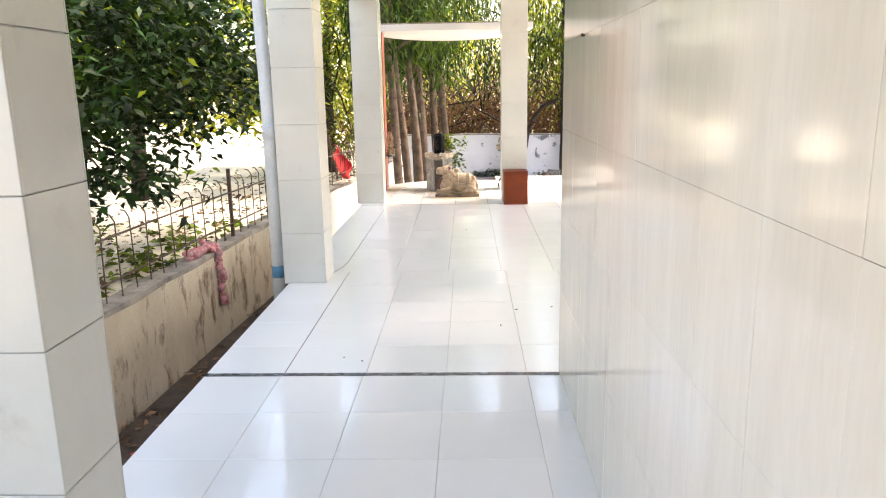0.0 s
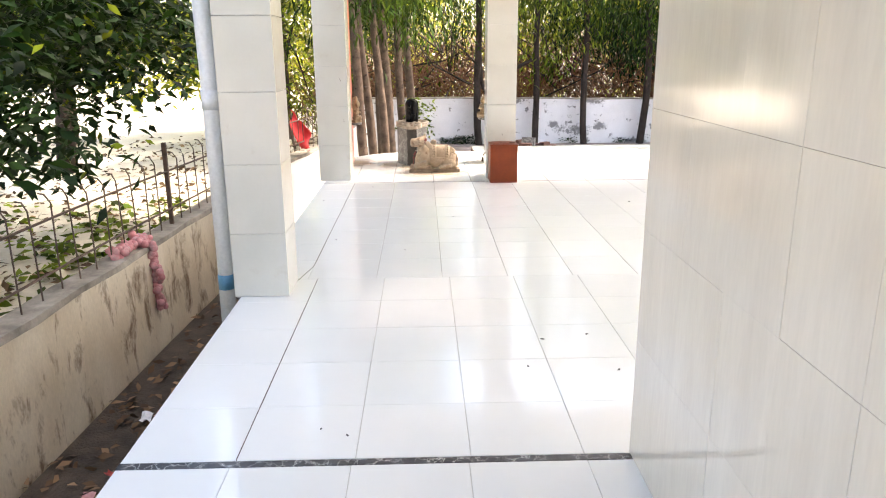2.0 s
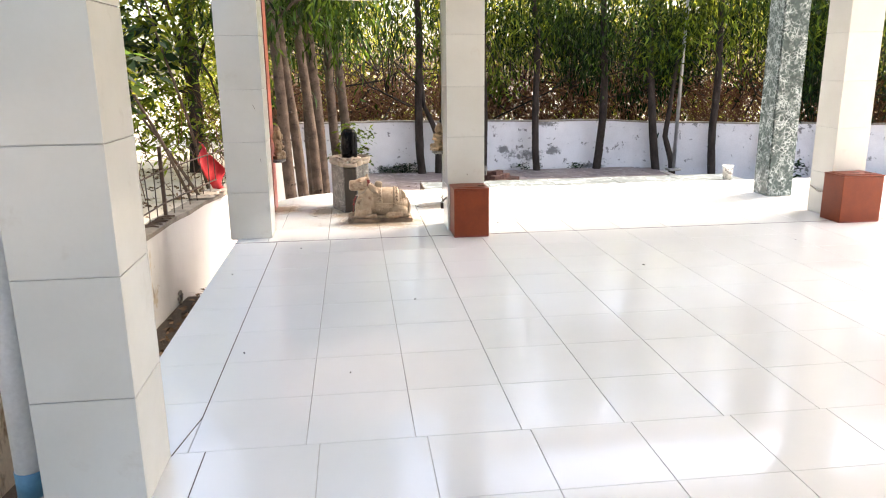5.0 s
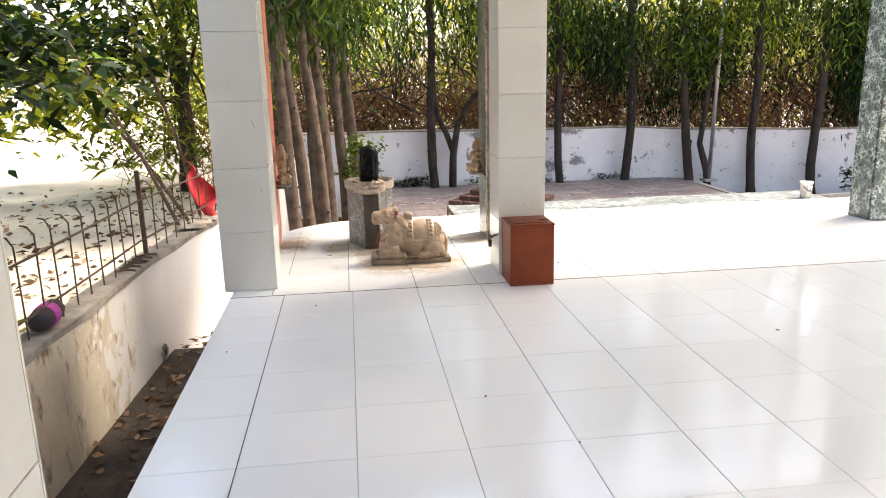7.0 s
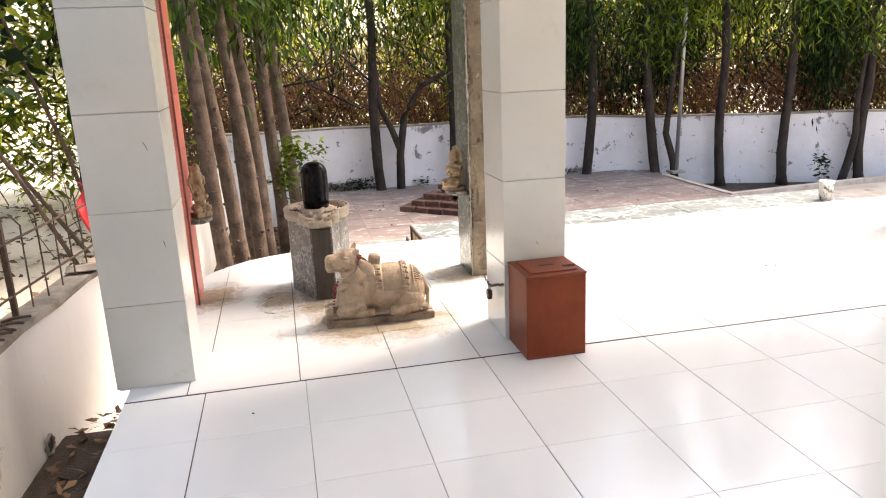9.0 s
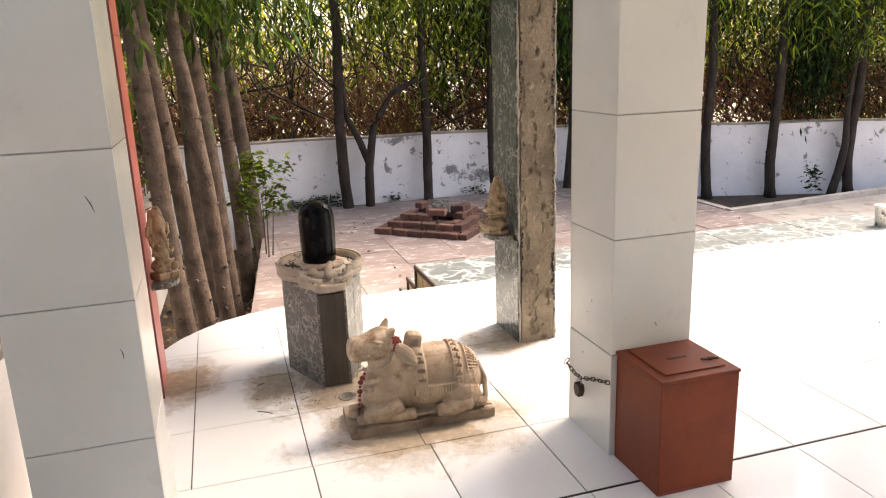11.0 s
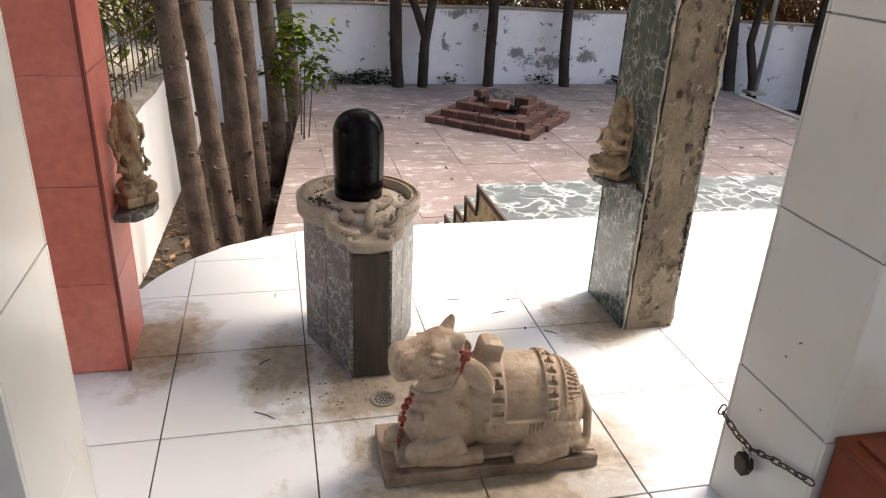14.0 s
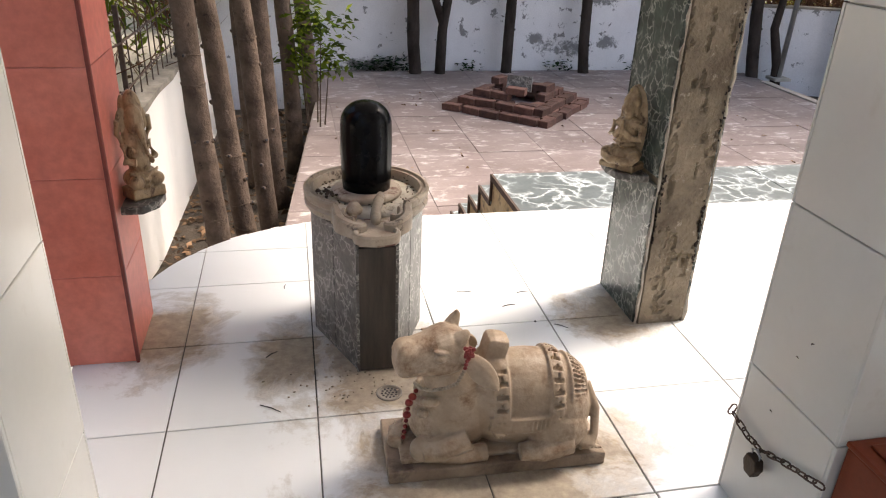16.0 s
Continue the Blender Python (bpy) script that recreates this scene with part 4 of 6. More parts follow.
def bull_shape(bm):
    # the slab that the body is carved on
    add_box(bm, -0.245, -0.080, 0.0365, 0.252, 0.084, 0.050, bevel=0.004)
    # trunk of the body and chest
    bc, br = (0.065, 0.0, 0.162), (0.180, 0.098, 0.132)
    ball(bm, bc, br, seg=32, rings=20)
    ball(bm, (0.165, 0.0, 0.135), (0.092, 0.098, 0.102), seg=24, rings=16)
    ball(bm, (-0.095, 0.0, 0.150), (0.100, 0.082, 0.125), pose(0, 0, 0, 0, -14, 0), seg=24, rings=16)
    ball(bm, (-0.112, -0.008, 0.230), (0.066, 0.060, 0.100), pose(0, 0, 0, 0, -30, 0), seg=24, rings=16)
    ball(bm, (-0.150, 0.0, 0.120), (0.070, 0.066, 0.080), seg=20, rings=14)
    # hump
    add_box(bm, -0.044, -0.034, 0.250, 0.020, 0.034, 0.350, bevel=0.020, turn=pose(-0.012, 0, 0.30, 0, 12, 0) @ pose(0.012, 0, -0.30))
    ball(bm, (-0.016, 0.0, 0.258), (0.052, 0.058, 0.052), seg=20, rings=14)
    # head, held up and turned a little to the viewer
    hm = pose(-0.146, -0.020, 0.326, 0, 0, 9) @ pose(0, 0, 0, 0, 3, 0) @ Matrix.Scale(0.88, 4)
    def head(c, r, t=None):
        m = hm @ pose(*c) @ (t or Matrix())
        ball(bm, m.translation, [0.88 * v for v in r], m.to_quaternion().to_matrix().to_4x4(), seg=20, rings=14)
    # skull and muzzle as one mass: broad brow, narrower bridge, wide blunt nose
    rings = []
    for x, ry, rz, zc in ((0.074, 0.020, 0.022, 0.004), (0.064, 0.044, 0.046, 0.004), (0.040, 0.060, 0.062, 0.004), (0.010, 0.066, 0.068, 0.004), (-0.020, 0.062, 0.064, 0.000),
                          (-0.050, 0.053, 0.056, -0.006), (-0.080, 0.049, 0.052, -0.010), (-0.102, 0.050, 0.052, -0.011), (-0.114, 0.048, 0.050, -0.011), (-0.124, 0.042, 0.043, -0.011), (-0.129, 0.030, 0.030, -0.011)):
        ring = []
        for k in range(28):
            w = 2 * math.pi * k / 28
            c_, s_ = math.cos(w), math.sin(w)
            f = (abs(c_) ** 2.7 + abs(s_) ** 2.7) ** (-1 / 2.7)
            ring.append(bm.verts.new(hm @ Vector((x, ry * f * c_, zc + rz * f * s_))))
        rings.append(ring)
    for r0, r1 in zip(rings, rings[1:]):
        for k in range(28):
            bm.faces.new((r0[k], r0[(k + 1) % 28], r1[(k + 1) % 28], r1[k]))
    bm.faces.new(rings[0][::-1])
    bm.faces.new(rings[-1])
    # the line of the mouth
    for s in (-1, 1):
        tube(bm, [hm @ Vector((-0.122, s * 0.030, -0.038)), hm @ Vector((-0.095, s * 0.051, -0.036)), hm @ Vector((-0.060, s * 0.052, -0.028))], [0.004, 0.005, 0.003], 6)
    for s in (-1, 1):
        head((-0.020, s * 0.060, 0.012), (0.020, 0.009, 0.012))
        head((-0.020, s * 0.066, 0.012), (0.010, 0.007, 0.008))
        head((-0.018, s * 0.057, 0.030), (0.026, 0.010, 0.006), pose(0, 0, 0, 0, 14, 0))
        head((-0.126, s * 0.024, 0.006), (0.006, 0.010, 0.008))
        # horn and long hanging ear
        tall = 0.30 if s < 0 else 0.62
        p = [hm @ Vector(v) for v in ((0.036, s * 0.036, 0.050), (0.046, s * 0.040, 0.056 + 0.024 * tall), (0.052, s * 0.040, 0.056 + 0.044 * tall), (0.050, s * 0.037, 0.056 + 0.062 * tall))]
        for k in range(12):
            f = 3 * k / 11
            i = min(2, int(f))
            ball(bm, p[i].lerp(p[i + 1], f - i), (0.0195 - 0.0013 * k,) * 3, seg=12, rings=8)
        root = hm @ Vector((0.052, s * 0.058, 0.006))
        tip = root + Vector((0.070, s * 0.050, -0.066))
        u = (tip - root).normalized()
        side = Vector((0.70, 0, 0.70))
        out = side.cross(u).normalized() * (1 if s < 0 else -1)
        prev = None
        for k in range(13):
            t_ = k / 12
            half = 0.027 * math.sin(math.pi * min(1.0, 0.10 + 0.90 * t_)) ** 0.75 + 0.002
            c_ = root.lerp(tip, t_)
            row = []
            for j in range(5):
                q = j / 2 - 1
                for lift in (0.0045, -0.0045):
                    row.append(bm.verts.new(c_ + side * half * q + out * (1.3 * lift + 0.010 * q * q)))
            if prev:
                for j in range(4):
                    a, b = 2 * j, 2 * j + 2
                    bm.faces.new((prev[a], prev[b], row[b], row[a]))
                    bm.faces.new((prev[b + 1], prev[a + 1], row[a + 1], row[b + 1]))
                bm.faces.new((prev[0], row[0], row[1], prev[1]))
                bm.faces.new((prev[8], prev[9], row[9], row[8]))
            else:
                bm.faces.new([row[i] for i in (0, 2, 4, 6, 8, 9, 7, 5, 3, 1)])
            prev = row
        bm.faces.new([prev[i] for i in (1, 3, 5, 7, 9, 8, 6, 4, 2, 0)])
        ball(bm, root, (0.020, 0.016, 0.017))
    # folded forelegs and hind legs
    for s in (-1, 1):
        tube(bm, [(-0.08, s * 0.070, 0.10), (-0.15, s * 0.078, 0.075), (-0.185, s * 0.070, 0.070)], [0.036, 0.034, 0.032], 12)
        ball(bm, (-0.190, s * 0.068, 0.072), (0.034, 0.028, 0.034))
        tube(bm, [(-0.185, s * 0.070, 0.062), (-0.10, s * 0.082, 0.056), (-0.03, s * 0.082, 0.056)], [0.026, 0.024, 0.022], 12)
        ball(bm, (0.150, s * 0.068, 0.100), (0.085, 0.044, 0.070), pose(0, 0, 0, 0, 10, 0))
        tube(bm, [(0.185, s * 0.092, 0.070), (0.11, s * 0.100, 0.062), (0.05, s * 0.098, 0.060)], [0.028, 0.030, 0.022], 12)
        ball(bm, (0.225, s * 0.070, 0.062), (0.030, 0.030, 0.022))
    tube(bm, [(-0.20, 0.05, 0.07), (-0.245, 0.02, 0.060), (-0.255, -0.02, 0.058)], [0.026, 0.024, 0.020], 10)
    # tail curls round the flank
    tube(bm, [(0.235, -0.02, 0.20), (0.256, -0.05, 0.14), (0.250, -0.078, 0.08), (0.235, -0.088, 0.055)], [0.012, 0.012, 0.011, 0.016], 8)
    for k in range(6):
        tube(bm, [(0.238, -0.084, 0.052), (0.268 - 0.012 * k, -0.098, 0.050)], [0.006, 0.004], 6)
    # saddle cloth: straps with tassels, a patterned hem, a border on the rump
    for v0, v1 in ((-0.46, -0.26), (0.30, 0.50)):
        shell_band(bm, bc, br, math.radians(-25), math.radians(205), v0, v0 + 0.03, 0.010, 28)
        shell_band(bm, bc, br, math.radians(-25), math.radians(205), v1 - 0.03, v1, 0.010, 28)
        for k in range(16):
            # tassels: two flaring strands under each knot
            u = math.radians(-22 + 222 * k / 15)
            shell_band(bm, bc, br, u, u + 0.045, v0 + 0.045, v1 - 0.045, 0.013, 2, 2)
            for vv in (v0 + 0.04, v1 - 0.085):
                shell_band(bm, bc, br, u + 0.065, u + 0.165, vv, vv + 0.045, 0.012, 3, 1)
    shell_band(bm, bc, br, math.radians(-25), math.radians(205), 0.60, 0.63, 0.010, 28)
    shell_band(bm, bc, br, math.radians(-25), math.radians(205), 0.845, 0.875, 0.011, 28)
    for k in range(30):
        u = math.radians(-24 + 226 * k / 29)
        for j in range(4):
            shell_band(bm, bc, br, u + 0.018 * (j % 2), u + 0.05 + 0.018 * (j % 2), 0.65 + 0.048 * j, 0.682 + 0.048 * j, 0.011, 2, 1)
    for side in (-1, 1):
        for u0, u1 in ((-0.30, -0.25), (-0.02, 0.03)):
            a, b = (math.pi - u1, math.pi - u0) if side < 0 else (u0, u1)
            shell_band(bm, bc, br, a, b, -0.52, 0.86, 0.011, 3, 20)
        for k in range(24):
            v = -0.50 + 1.34 * k / 23
            a, b = (math.pi + 0.04, math.pi + 0.24) if side < 0 else (-0.24, -0.04)
            shell_band(bm, bc, br, a, b, v, v + 0.028, 0.011, 3, 1)
    # carved necklace of petals across the chest
    for k in range(13):
        a = -1.25 + 2.5 * k / 12
        c = (-0.148 - 0.050 * math.cos(a), 0.066 * math.sin(a), 0.172 + 0.035 * abs(math.sin(a)))
        ball(bm, c, (0.010, 0.009, 0.012), seg=8, rings=6)
    for k in range(9):
        a = -0.9 + 1.8 * k / 8
        ball(bm, (-0.150 - 0.058 * math.cos(a), 0.066 * math.sin(a), 0.148 + 0.02 * abs(math.sin(a))), (0.007, 0.008, 0.012), seg=8, rings=6)


pb = bmesh.new()
add_box(pb, -0.278, -0.105, 0.0, 0.278, 0.105, 0.036, bevel=0.004)
ob = part("plinth", pb, M_PLINTH)
ob.matrix_basis = BULL
tagged(ob, "low grimy brown stone plinth under the bull", "plinth")
organic("bull_statue", bull_shape, M_BULL, 0.0027, "reclining cream stone bull with carved saddle cloth", "statue", BULL)


def beads():
    """A string of red and cream beads round the bull's neck, hanging to the plinth, with a red flower at the horn."""
    th = empty("bead_necklace", "string of red and cream beads round the bull's neck", "necklace", at=BULL.translation)
    def bead(c, r, mat):
        bm = bmesh.new()
        ball(bm, c, (r, r, r * 0.9), seg=10, rings=7)
        ob = part("bead", bm, mat, th, smooth=True)
    def along(pts, n):
        out = []
        seg = [(Vector(b) - Vector(a)).length for a, b in zip(pts, pts[1:])]
        tot = sum(seg)
        for k in range(n):
            d = tot * k / (n - 1)
            for a, b, s in zip(pts, pts[1:], seg):
                if d <= s + 1e-6:
                    out.append(Vector(a).lerp(Vector(b), d / s))
                    break
                d -= s
        return out
    loop = [(-0.096, -0.092, 0.358), (-0.106, -0.098, 0.318), (-0.122, -0.098, 0.284), (-0.145, -0.084, 0.262), (-0.175, -0.066, 0.246), (-0.197, -0.040, 0.236), (-0.205, -0.010, 0.230)]
    for k, c in enumerate(along(loop, 26)):
        bead(c, 0.0052, M_CREAMSTONE if k > 4 else M_BEAD)
    drop = [(-0.206, -0.030, 0.222), (-0.224, -0.034, 0.190), (-0.228, -0.036, 0.160), (-0.232, -0.036, 0.120), (-0.236, -0.034, 0.088)]
    for k, c in enumerate(along(drop, 9)):
        bead(c, 0.0105 if k in (1, 2, 4) else 0.006, M_BEAD)
    bm = bmesh.new()
    for k in range(30):
        a, r = random.uniform(0, 6.28), random.uniform(0, 0.014)
        ball(bm, (-0.094 + r * math.cos(a), -0.090 + random.uniform(-0.006, 0.006), 0.360 + r * math.sin(a)), (0.006, 0.004, 0.006), seg=6, rings=4)
    part("flower", bm, M_BEAD, th, "dark red flower")


beads()


def idol_a(bm):
    """A seated figure, plain: crossed legs, belly, shoulders, tall head-dress, arms."""
    add_box(bm, -0.050, -0.075, 0.0, 0.060, 0.075, 0.030, bevel=0.006)
    ball(bm, (0.0, 0, 0.055), (0.058, 0.078, 0.032))
    ball(bm, (0.004, 0, 0.110), (0.045, 0.050, 0.060))
    ball(bm, (-0.006, 0, 0.165), (0.034, 0.056, 0.050))
    ball(bm, (0.016, 0, 0.215), (0.036, 0.038, 0.046))
    ball(bm, (-0.006, 0.012, 0.245), (0.030, 0.040, 0.052))
    ball(bm, (-0.020, -0.022, 0.220), (0.020, 0.022, 0.066))
    for s in (-1, 1):
        tube(bm, [(0.0, s * 0.055, 0.150), (0.020, s * 0.068, 0.110), (0.048, s * 0.035, 0.105)], [0.017, 0.016, 0.013], 10)
        ball(bm, (0.045, s * 0.045, 0.050), (0.024, 0.036, 0.020))
    tube(bm, [(0.040, 0.0, 0.205), (0.056, 0.004, 0.165), (0.058, 0.014, 0.130), (0.046, 0.030, 0.118)], [0.017, 0.013, 0.010, 0.008], 10)
    for s in (-1, 1):
        ball(bm, (-0.004, s * 0.044, 0.218), (0.012, 0.026, 0.034), pose(0, 0, 0, s * 14, 0, 0))
        tube(bm, [(-0.010, s * 0.052, 0.160), (-0.004, s * 0.074, 0.185), (0.004, s * 0.070, 0.222)], [0.014, 0.012, 0.010], 10)
    for k in range(9):
        a = -1.2 + 2.4 * k / 8
        ball(bm, (0.030 + 0.010 * math.cos(a), 0.040 * math.sin(a), 0.150 - 0.020 * math.cos(a)), (0.005, 0.006, 0.006), seg=8, rings=6)
    for z in (0.045, 0.060, 0.076):
        tube(bm, [(0.030, -0.066, z), (0.060, 0, z - 0.008), (0.030, 0.066, z)], [0.005, 0.006, 0.005], 8)


def idol_b(bm):
    """A seated figure with joined arms before a low rounded back plate, folds of cloth over the crossed legs."""
    add_box(bm, -0.050, -0.080, 0.0, 0.062, 0.080, 0.022, bevel=0.006)
    ball(bm, (-0.034, 0, 0.130), (0.016, 0.066, 0.150))
    ball(bm, (0.006, 0, 0.050), (0.056, 0.078, 0.030))
    ball(bm, (0.002, 0, 0.108), (0.036, 0.046, 0.060))
    ball(bm, (0.000, 0, 0.150), (0.030, 0.060, 0.024))
    tube(bm, [(0.002, 0, 0.150), (0.006, 0, 0.190)], [0.020, 0.018], 10)
    ball(bm, (0.010, 0, 0.204), (0.029, 0.029, 0.034))
    ball(bm, (0.036, 0, 0.202), (0.007, 0.006, 0.010))
    ball(bm, (-0.006, 0, 0.222), (0.030, 0.037, 0.034))
    ball(bm, (-0.012, 0, 0.258), (0.017, 0.019, 0.020))
    for s in (-1, 1):
        ball(bm, (0.006, s * 0.032, 0.196), (0.009, 0.007, 0.016))
        tube(bm, [(0.0, s * 0.058, 0.152), (0.016, s * 0.066, 0.108), (0.034, s * 0.036, 0.112), (0.054, s * 0.008, 0.138)], [0.017, 0.015, 0.013, 0.010], 10)
        ball(bm, (0.036, s * 0.062, 0.050), (0.030, 0.026, 0.020))
        tube(bm, [(0.046, s * 0.074, 0.040), (0.066, s * 0.030, 0.032), (0.062, -s * 0.030, 0.036)], [0.013, 0.014, 0.010], 10)
    tube(bm, [(0.054, 0.0, 0.124), (0.050, 0.0, 0.172)], [0.013, 0.006], 10)
    for z in (0.074, 0.090, 0.106):
        tube(bm, [(0.016, -0.052, z), (0.042, 0, z - 0.008), (0.016, 0.052, z)], [0.004, 0.005, 0.004], 8)


def shelf(name, x, y, z, side):
    """A small half-round slate shelf on a pillar's side."""
    bm = bmesh.new()
    pts = [(0.0, -0.105), (0.06, -0.105), (0.098, -0.06), (0.108, 0.0), (0.098, 0.06), (0.06, 0.105), (0.0, 0.105)]
    prism(bm, [(side * a, b) for a, b in (pts if side > 0 else pts[::-1])], 0, 0.024)
    bmesh.ops.bevel(bm, geom=bm.edges[:], offset=0.004, segments=2, profile=0.5, affect="EDGES")
    ob = part(name, bm, M_SLATE)
    ob.matrix_basis = pose(x, y, z)
    return tagged(ob, "small dark slate shelf fixed to the pillar's side", "shelf")


shelf("shelf", -1.049, 9.88, 0.455, 1)
organic("seated_idol", idol_a, M_IDOL, 0.0025, "small worn gilded stone figure seated on a slate shelf", "statue", pose(-1.000, 9.875, 0.4785, 0, -2, -52) @ Matrix.Diagonal((0.72, 0.66, 1.04, 1)))
shelf("shelf", 0.551, 9.875, 0.500, -1)
organic("seated_idol", idol_b, M_IDOL, 0.0025, "small brown gilded figure with joined hands on a slate shelf", "statue", pose(0.500, 9.868, 0.524, 0, 0, 216) @ Matrix.Diagonal((0.82, 0.78, 0.96, 1)))


# ---- donation boxes, chain and lock ----
def donation_box(x0, y0, w, d, h, label):
    b = empty("donation_box", label, "box", "donation boxes", at=(x0 + w / 2, y0 + d / 2, 0))
    part("body", box(-w / 2, -d / 2, 0, w / 2, d / 2, h - 0.012, bevel=0.004), M_BOX, b)
    part("top_frame", box(-w / 2 - 0.003, -d / 2 - 0.003, h - 0.0115, w / 2 + 0.003, d / 2 + 0.003, h, bevel=0.003), M_BOX, b)
    lid = part("lid", box(-w / 2 + 0.03, -d / 2 + 0.03, h + 0.0005, w / 2 - 0.03, d / 2 - 0.02, h + 0.006, bevel=0.002), M_BOX, b)
    part("coin_slot", box(-0.035, -0.008, h + 0.0065, 0.035, 0.004, h + 0.0075, bevel=0.0004), M_BLACK, lid, "black coin slot")
    for sx in (0.06, 0.085):
        bm = bmesh.new()
        tube(bm, [(sx, -0.04, h + 0.008), (sx + 0.03, -0.055, h + 0.009)], [0.004, 0.004], 8)
        part("hasp", bm, M_IRON, lid, "small iron hasp")
    for a, bb in (((-w / 2, -d / 2), (w / 2, -d / 2)),):
        part("bottom_edge", box(a[0] + 0.004, a[1] - 0.002, 0.002, bb[0] - 0.004, a[1] - 0.0005, 0.012), M_ORANGE_EDGE, b)
    return b


donation_box(0.457, 8.405, 0.275, 0.26, 0.386, "brown-red painted metal donation box, chained to the pillar")
donation_box(3.70, 8.40, 0.36, 0.26, 0.395, "brown-red painted metal donation box beside the far pillar")


def link_mesh():
    bm = bmesh.new()
    n = 16
    pts = []
    for k in range(n + 1):
        a = 2 * math.pi * k / n
        pts.append((0.0085 * math.cos(a) + (0.007 if math.cos(a) > 0 else -0.007), 0.0062 * math.sin(a), 0))
    tube(bm, pts, [0.0021] * (n + 1), 6, caps=False)
    me = bpy.data.meshes.new("chain_link")
    bm.to_mesh(me)
    bm.free()
    me.materials.append(M_IRON)
    return me


LINK = link_mesh()


def chain(name, pts, label):
    th = empty(name, label, "chain", at=pts[0])
    seg = [(Vector(b) - Vector(a)).length for a, b in zip(pts, pts[1:])]
    n = int(sum(seg) / 0.0235)
    for k in range(n):
        d = sum(seg) * (k + 0.5) / n
        for a, b, s in zip(pts, pts[1:], seg):
            if d <= s:
                c, w = Vector(a).lerp(Vector(b), d / s), (Vector(b) - Vector(a)).normalized()
                break
            d -= s
        q = w.to_track_quat("X", "Z").to_matrix().to_4x4()
        ob = new("chain_link", LINK)
        ob.parent = th
        ob.matrix_basis = Matrix.Translation(c - Vector(pts[0])) @ q @ pose(0, 0, 0, 90 * (k % 2) + random.uniform(-20, 20))
    return th


chain("chain", [(0.438, 8.976, 0.236), (0.426, 8.968, 0.230), (0.426, 8.90, 0.214), (0.424, 8.845, 0.217), (0.426, 8.77, 0.245), (0.430, 8.662, 0.277)], "dark rusty iron chain round the white pillar")
lock = empty("padlock", "old dark brass padlock hanging on the chain", "padlock", at=(0.414, 8.840, 0.178))
bm = bmesh.new()
vs = [[bm.verts.new((x, y, z)) for y, z in ((-0.017, 0.024), (0.017, 0.024), (0.024, 0.002), (0.013, -0.024), (-0.013, -0.024), (-0.024, 0.002))] for x in (-0.012, 0.010)]
bm.faces.new(vs[0])
bm.faces.new(vs[1][::-1])
for k in range(6):
    bm.faces.new((vs[0][k], vs[0][(k + 1) % 6], vs[1][(k + 1) % 6], vs[1][k]))
bmesh.ops.bevel(bm, geom=bm.edges[:], offset=0.003, segments=2, profile=0.5, affect="EDGES")
part("lock_body", bm, M_LOCK, lock)
bm = bmesh.new()
tube(bm, [(0, -0.013, 0.020), (0, -0.014, 0.034), (0, 0, 0.043), (0, 0.014, 0.034), (0, 0.013, 0.020)], [0.0034] * 5, 8)
part("shackle", bm, M_STEEL, lock, "steel shackle", smooth=True)
chain("chain", [(3.765, 8.70, 0.22), (3.762, 8.80, 0.20), (3.762, 8.95, 0.24)], "dark iron chain round the far pillar")

# drain grate in the floor
dr = empty("drain_grate", "small round steel drain grate in the stained floor", "drain", at=(-0.325, 9.455, 0))
part("ring", lathe(bmesh.new(), [(0.038, 0.0), (0.038, 0.003), (0.034, 0.004), (0.030, 0.003), (0.030, 0.001), (0.004, 0.001)], (0, 0), 28), M_CAP, dr, smooth=True)
bm = bmesh.new()
for k in range(19):
    ring = 0 if k == 0 else (1 if k < 7 else 2)
    a = 2 * math.pi * k / (6 if ring == 1 else 12)
    r = 0.0105 * ring
    lathe(bm, [(0.0034, 0.0012), (0.0034, 0.0019)], (r * math.cos(a), r * math.sin(a)), 8)
part("holes", bm, M_BLACK, dr, "dark holes")

# drain pipe beside the second pillar
pp = empty("drain_pipe", "white plastic drain pipe with a blue painted foot", "pipe", at=(-1.330, 5.05, 0))
bm = bmesh.new()
tube(bm, [(0, 0, 0.115), (0, 0, 1.2), (-0.012, 0, 2.0), (-0.02, 0, 3.35)], [0.042] * 4, 20)
part("pipe", bm, M_PVC, pp, smooth=True)
bm = bmesh.new()
tube(bm, [(0, 0, 0.03), (0, 0, 0.114)], [0.0445, 0.0445], 20)
part("blue_foot", bm, M_BLUE, pp, "blue painted foot", smooth=True)
bm = bmesh.new()
tube(bm, [(0, 0, GROUND), (0, 0, 0.029)], [0.047, 0.045], 16)
part("socket", bm, M_CONCRETE, pp, "grey cement socket", smooth=True)
bm = bmesh.new()
tube(bm, [(0, 0, 1.02), (0, 0, 1.12)], [0.0455, 0.0455], 20)
part("coupling", bm, M_PVC, pp, smooth=True)


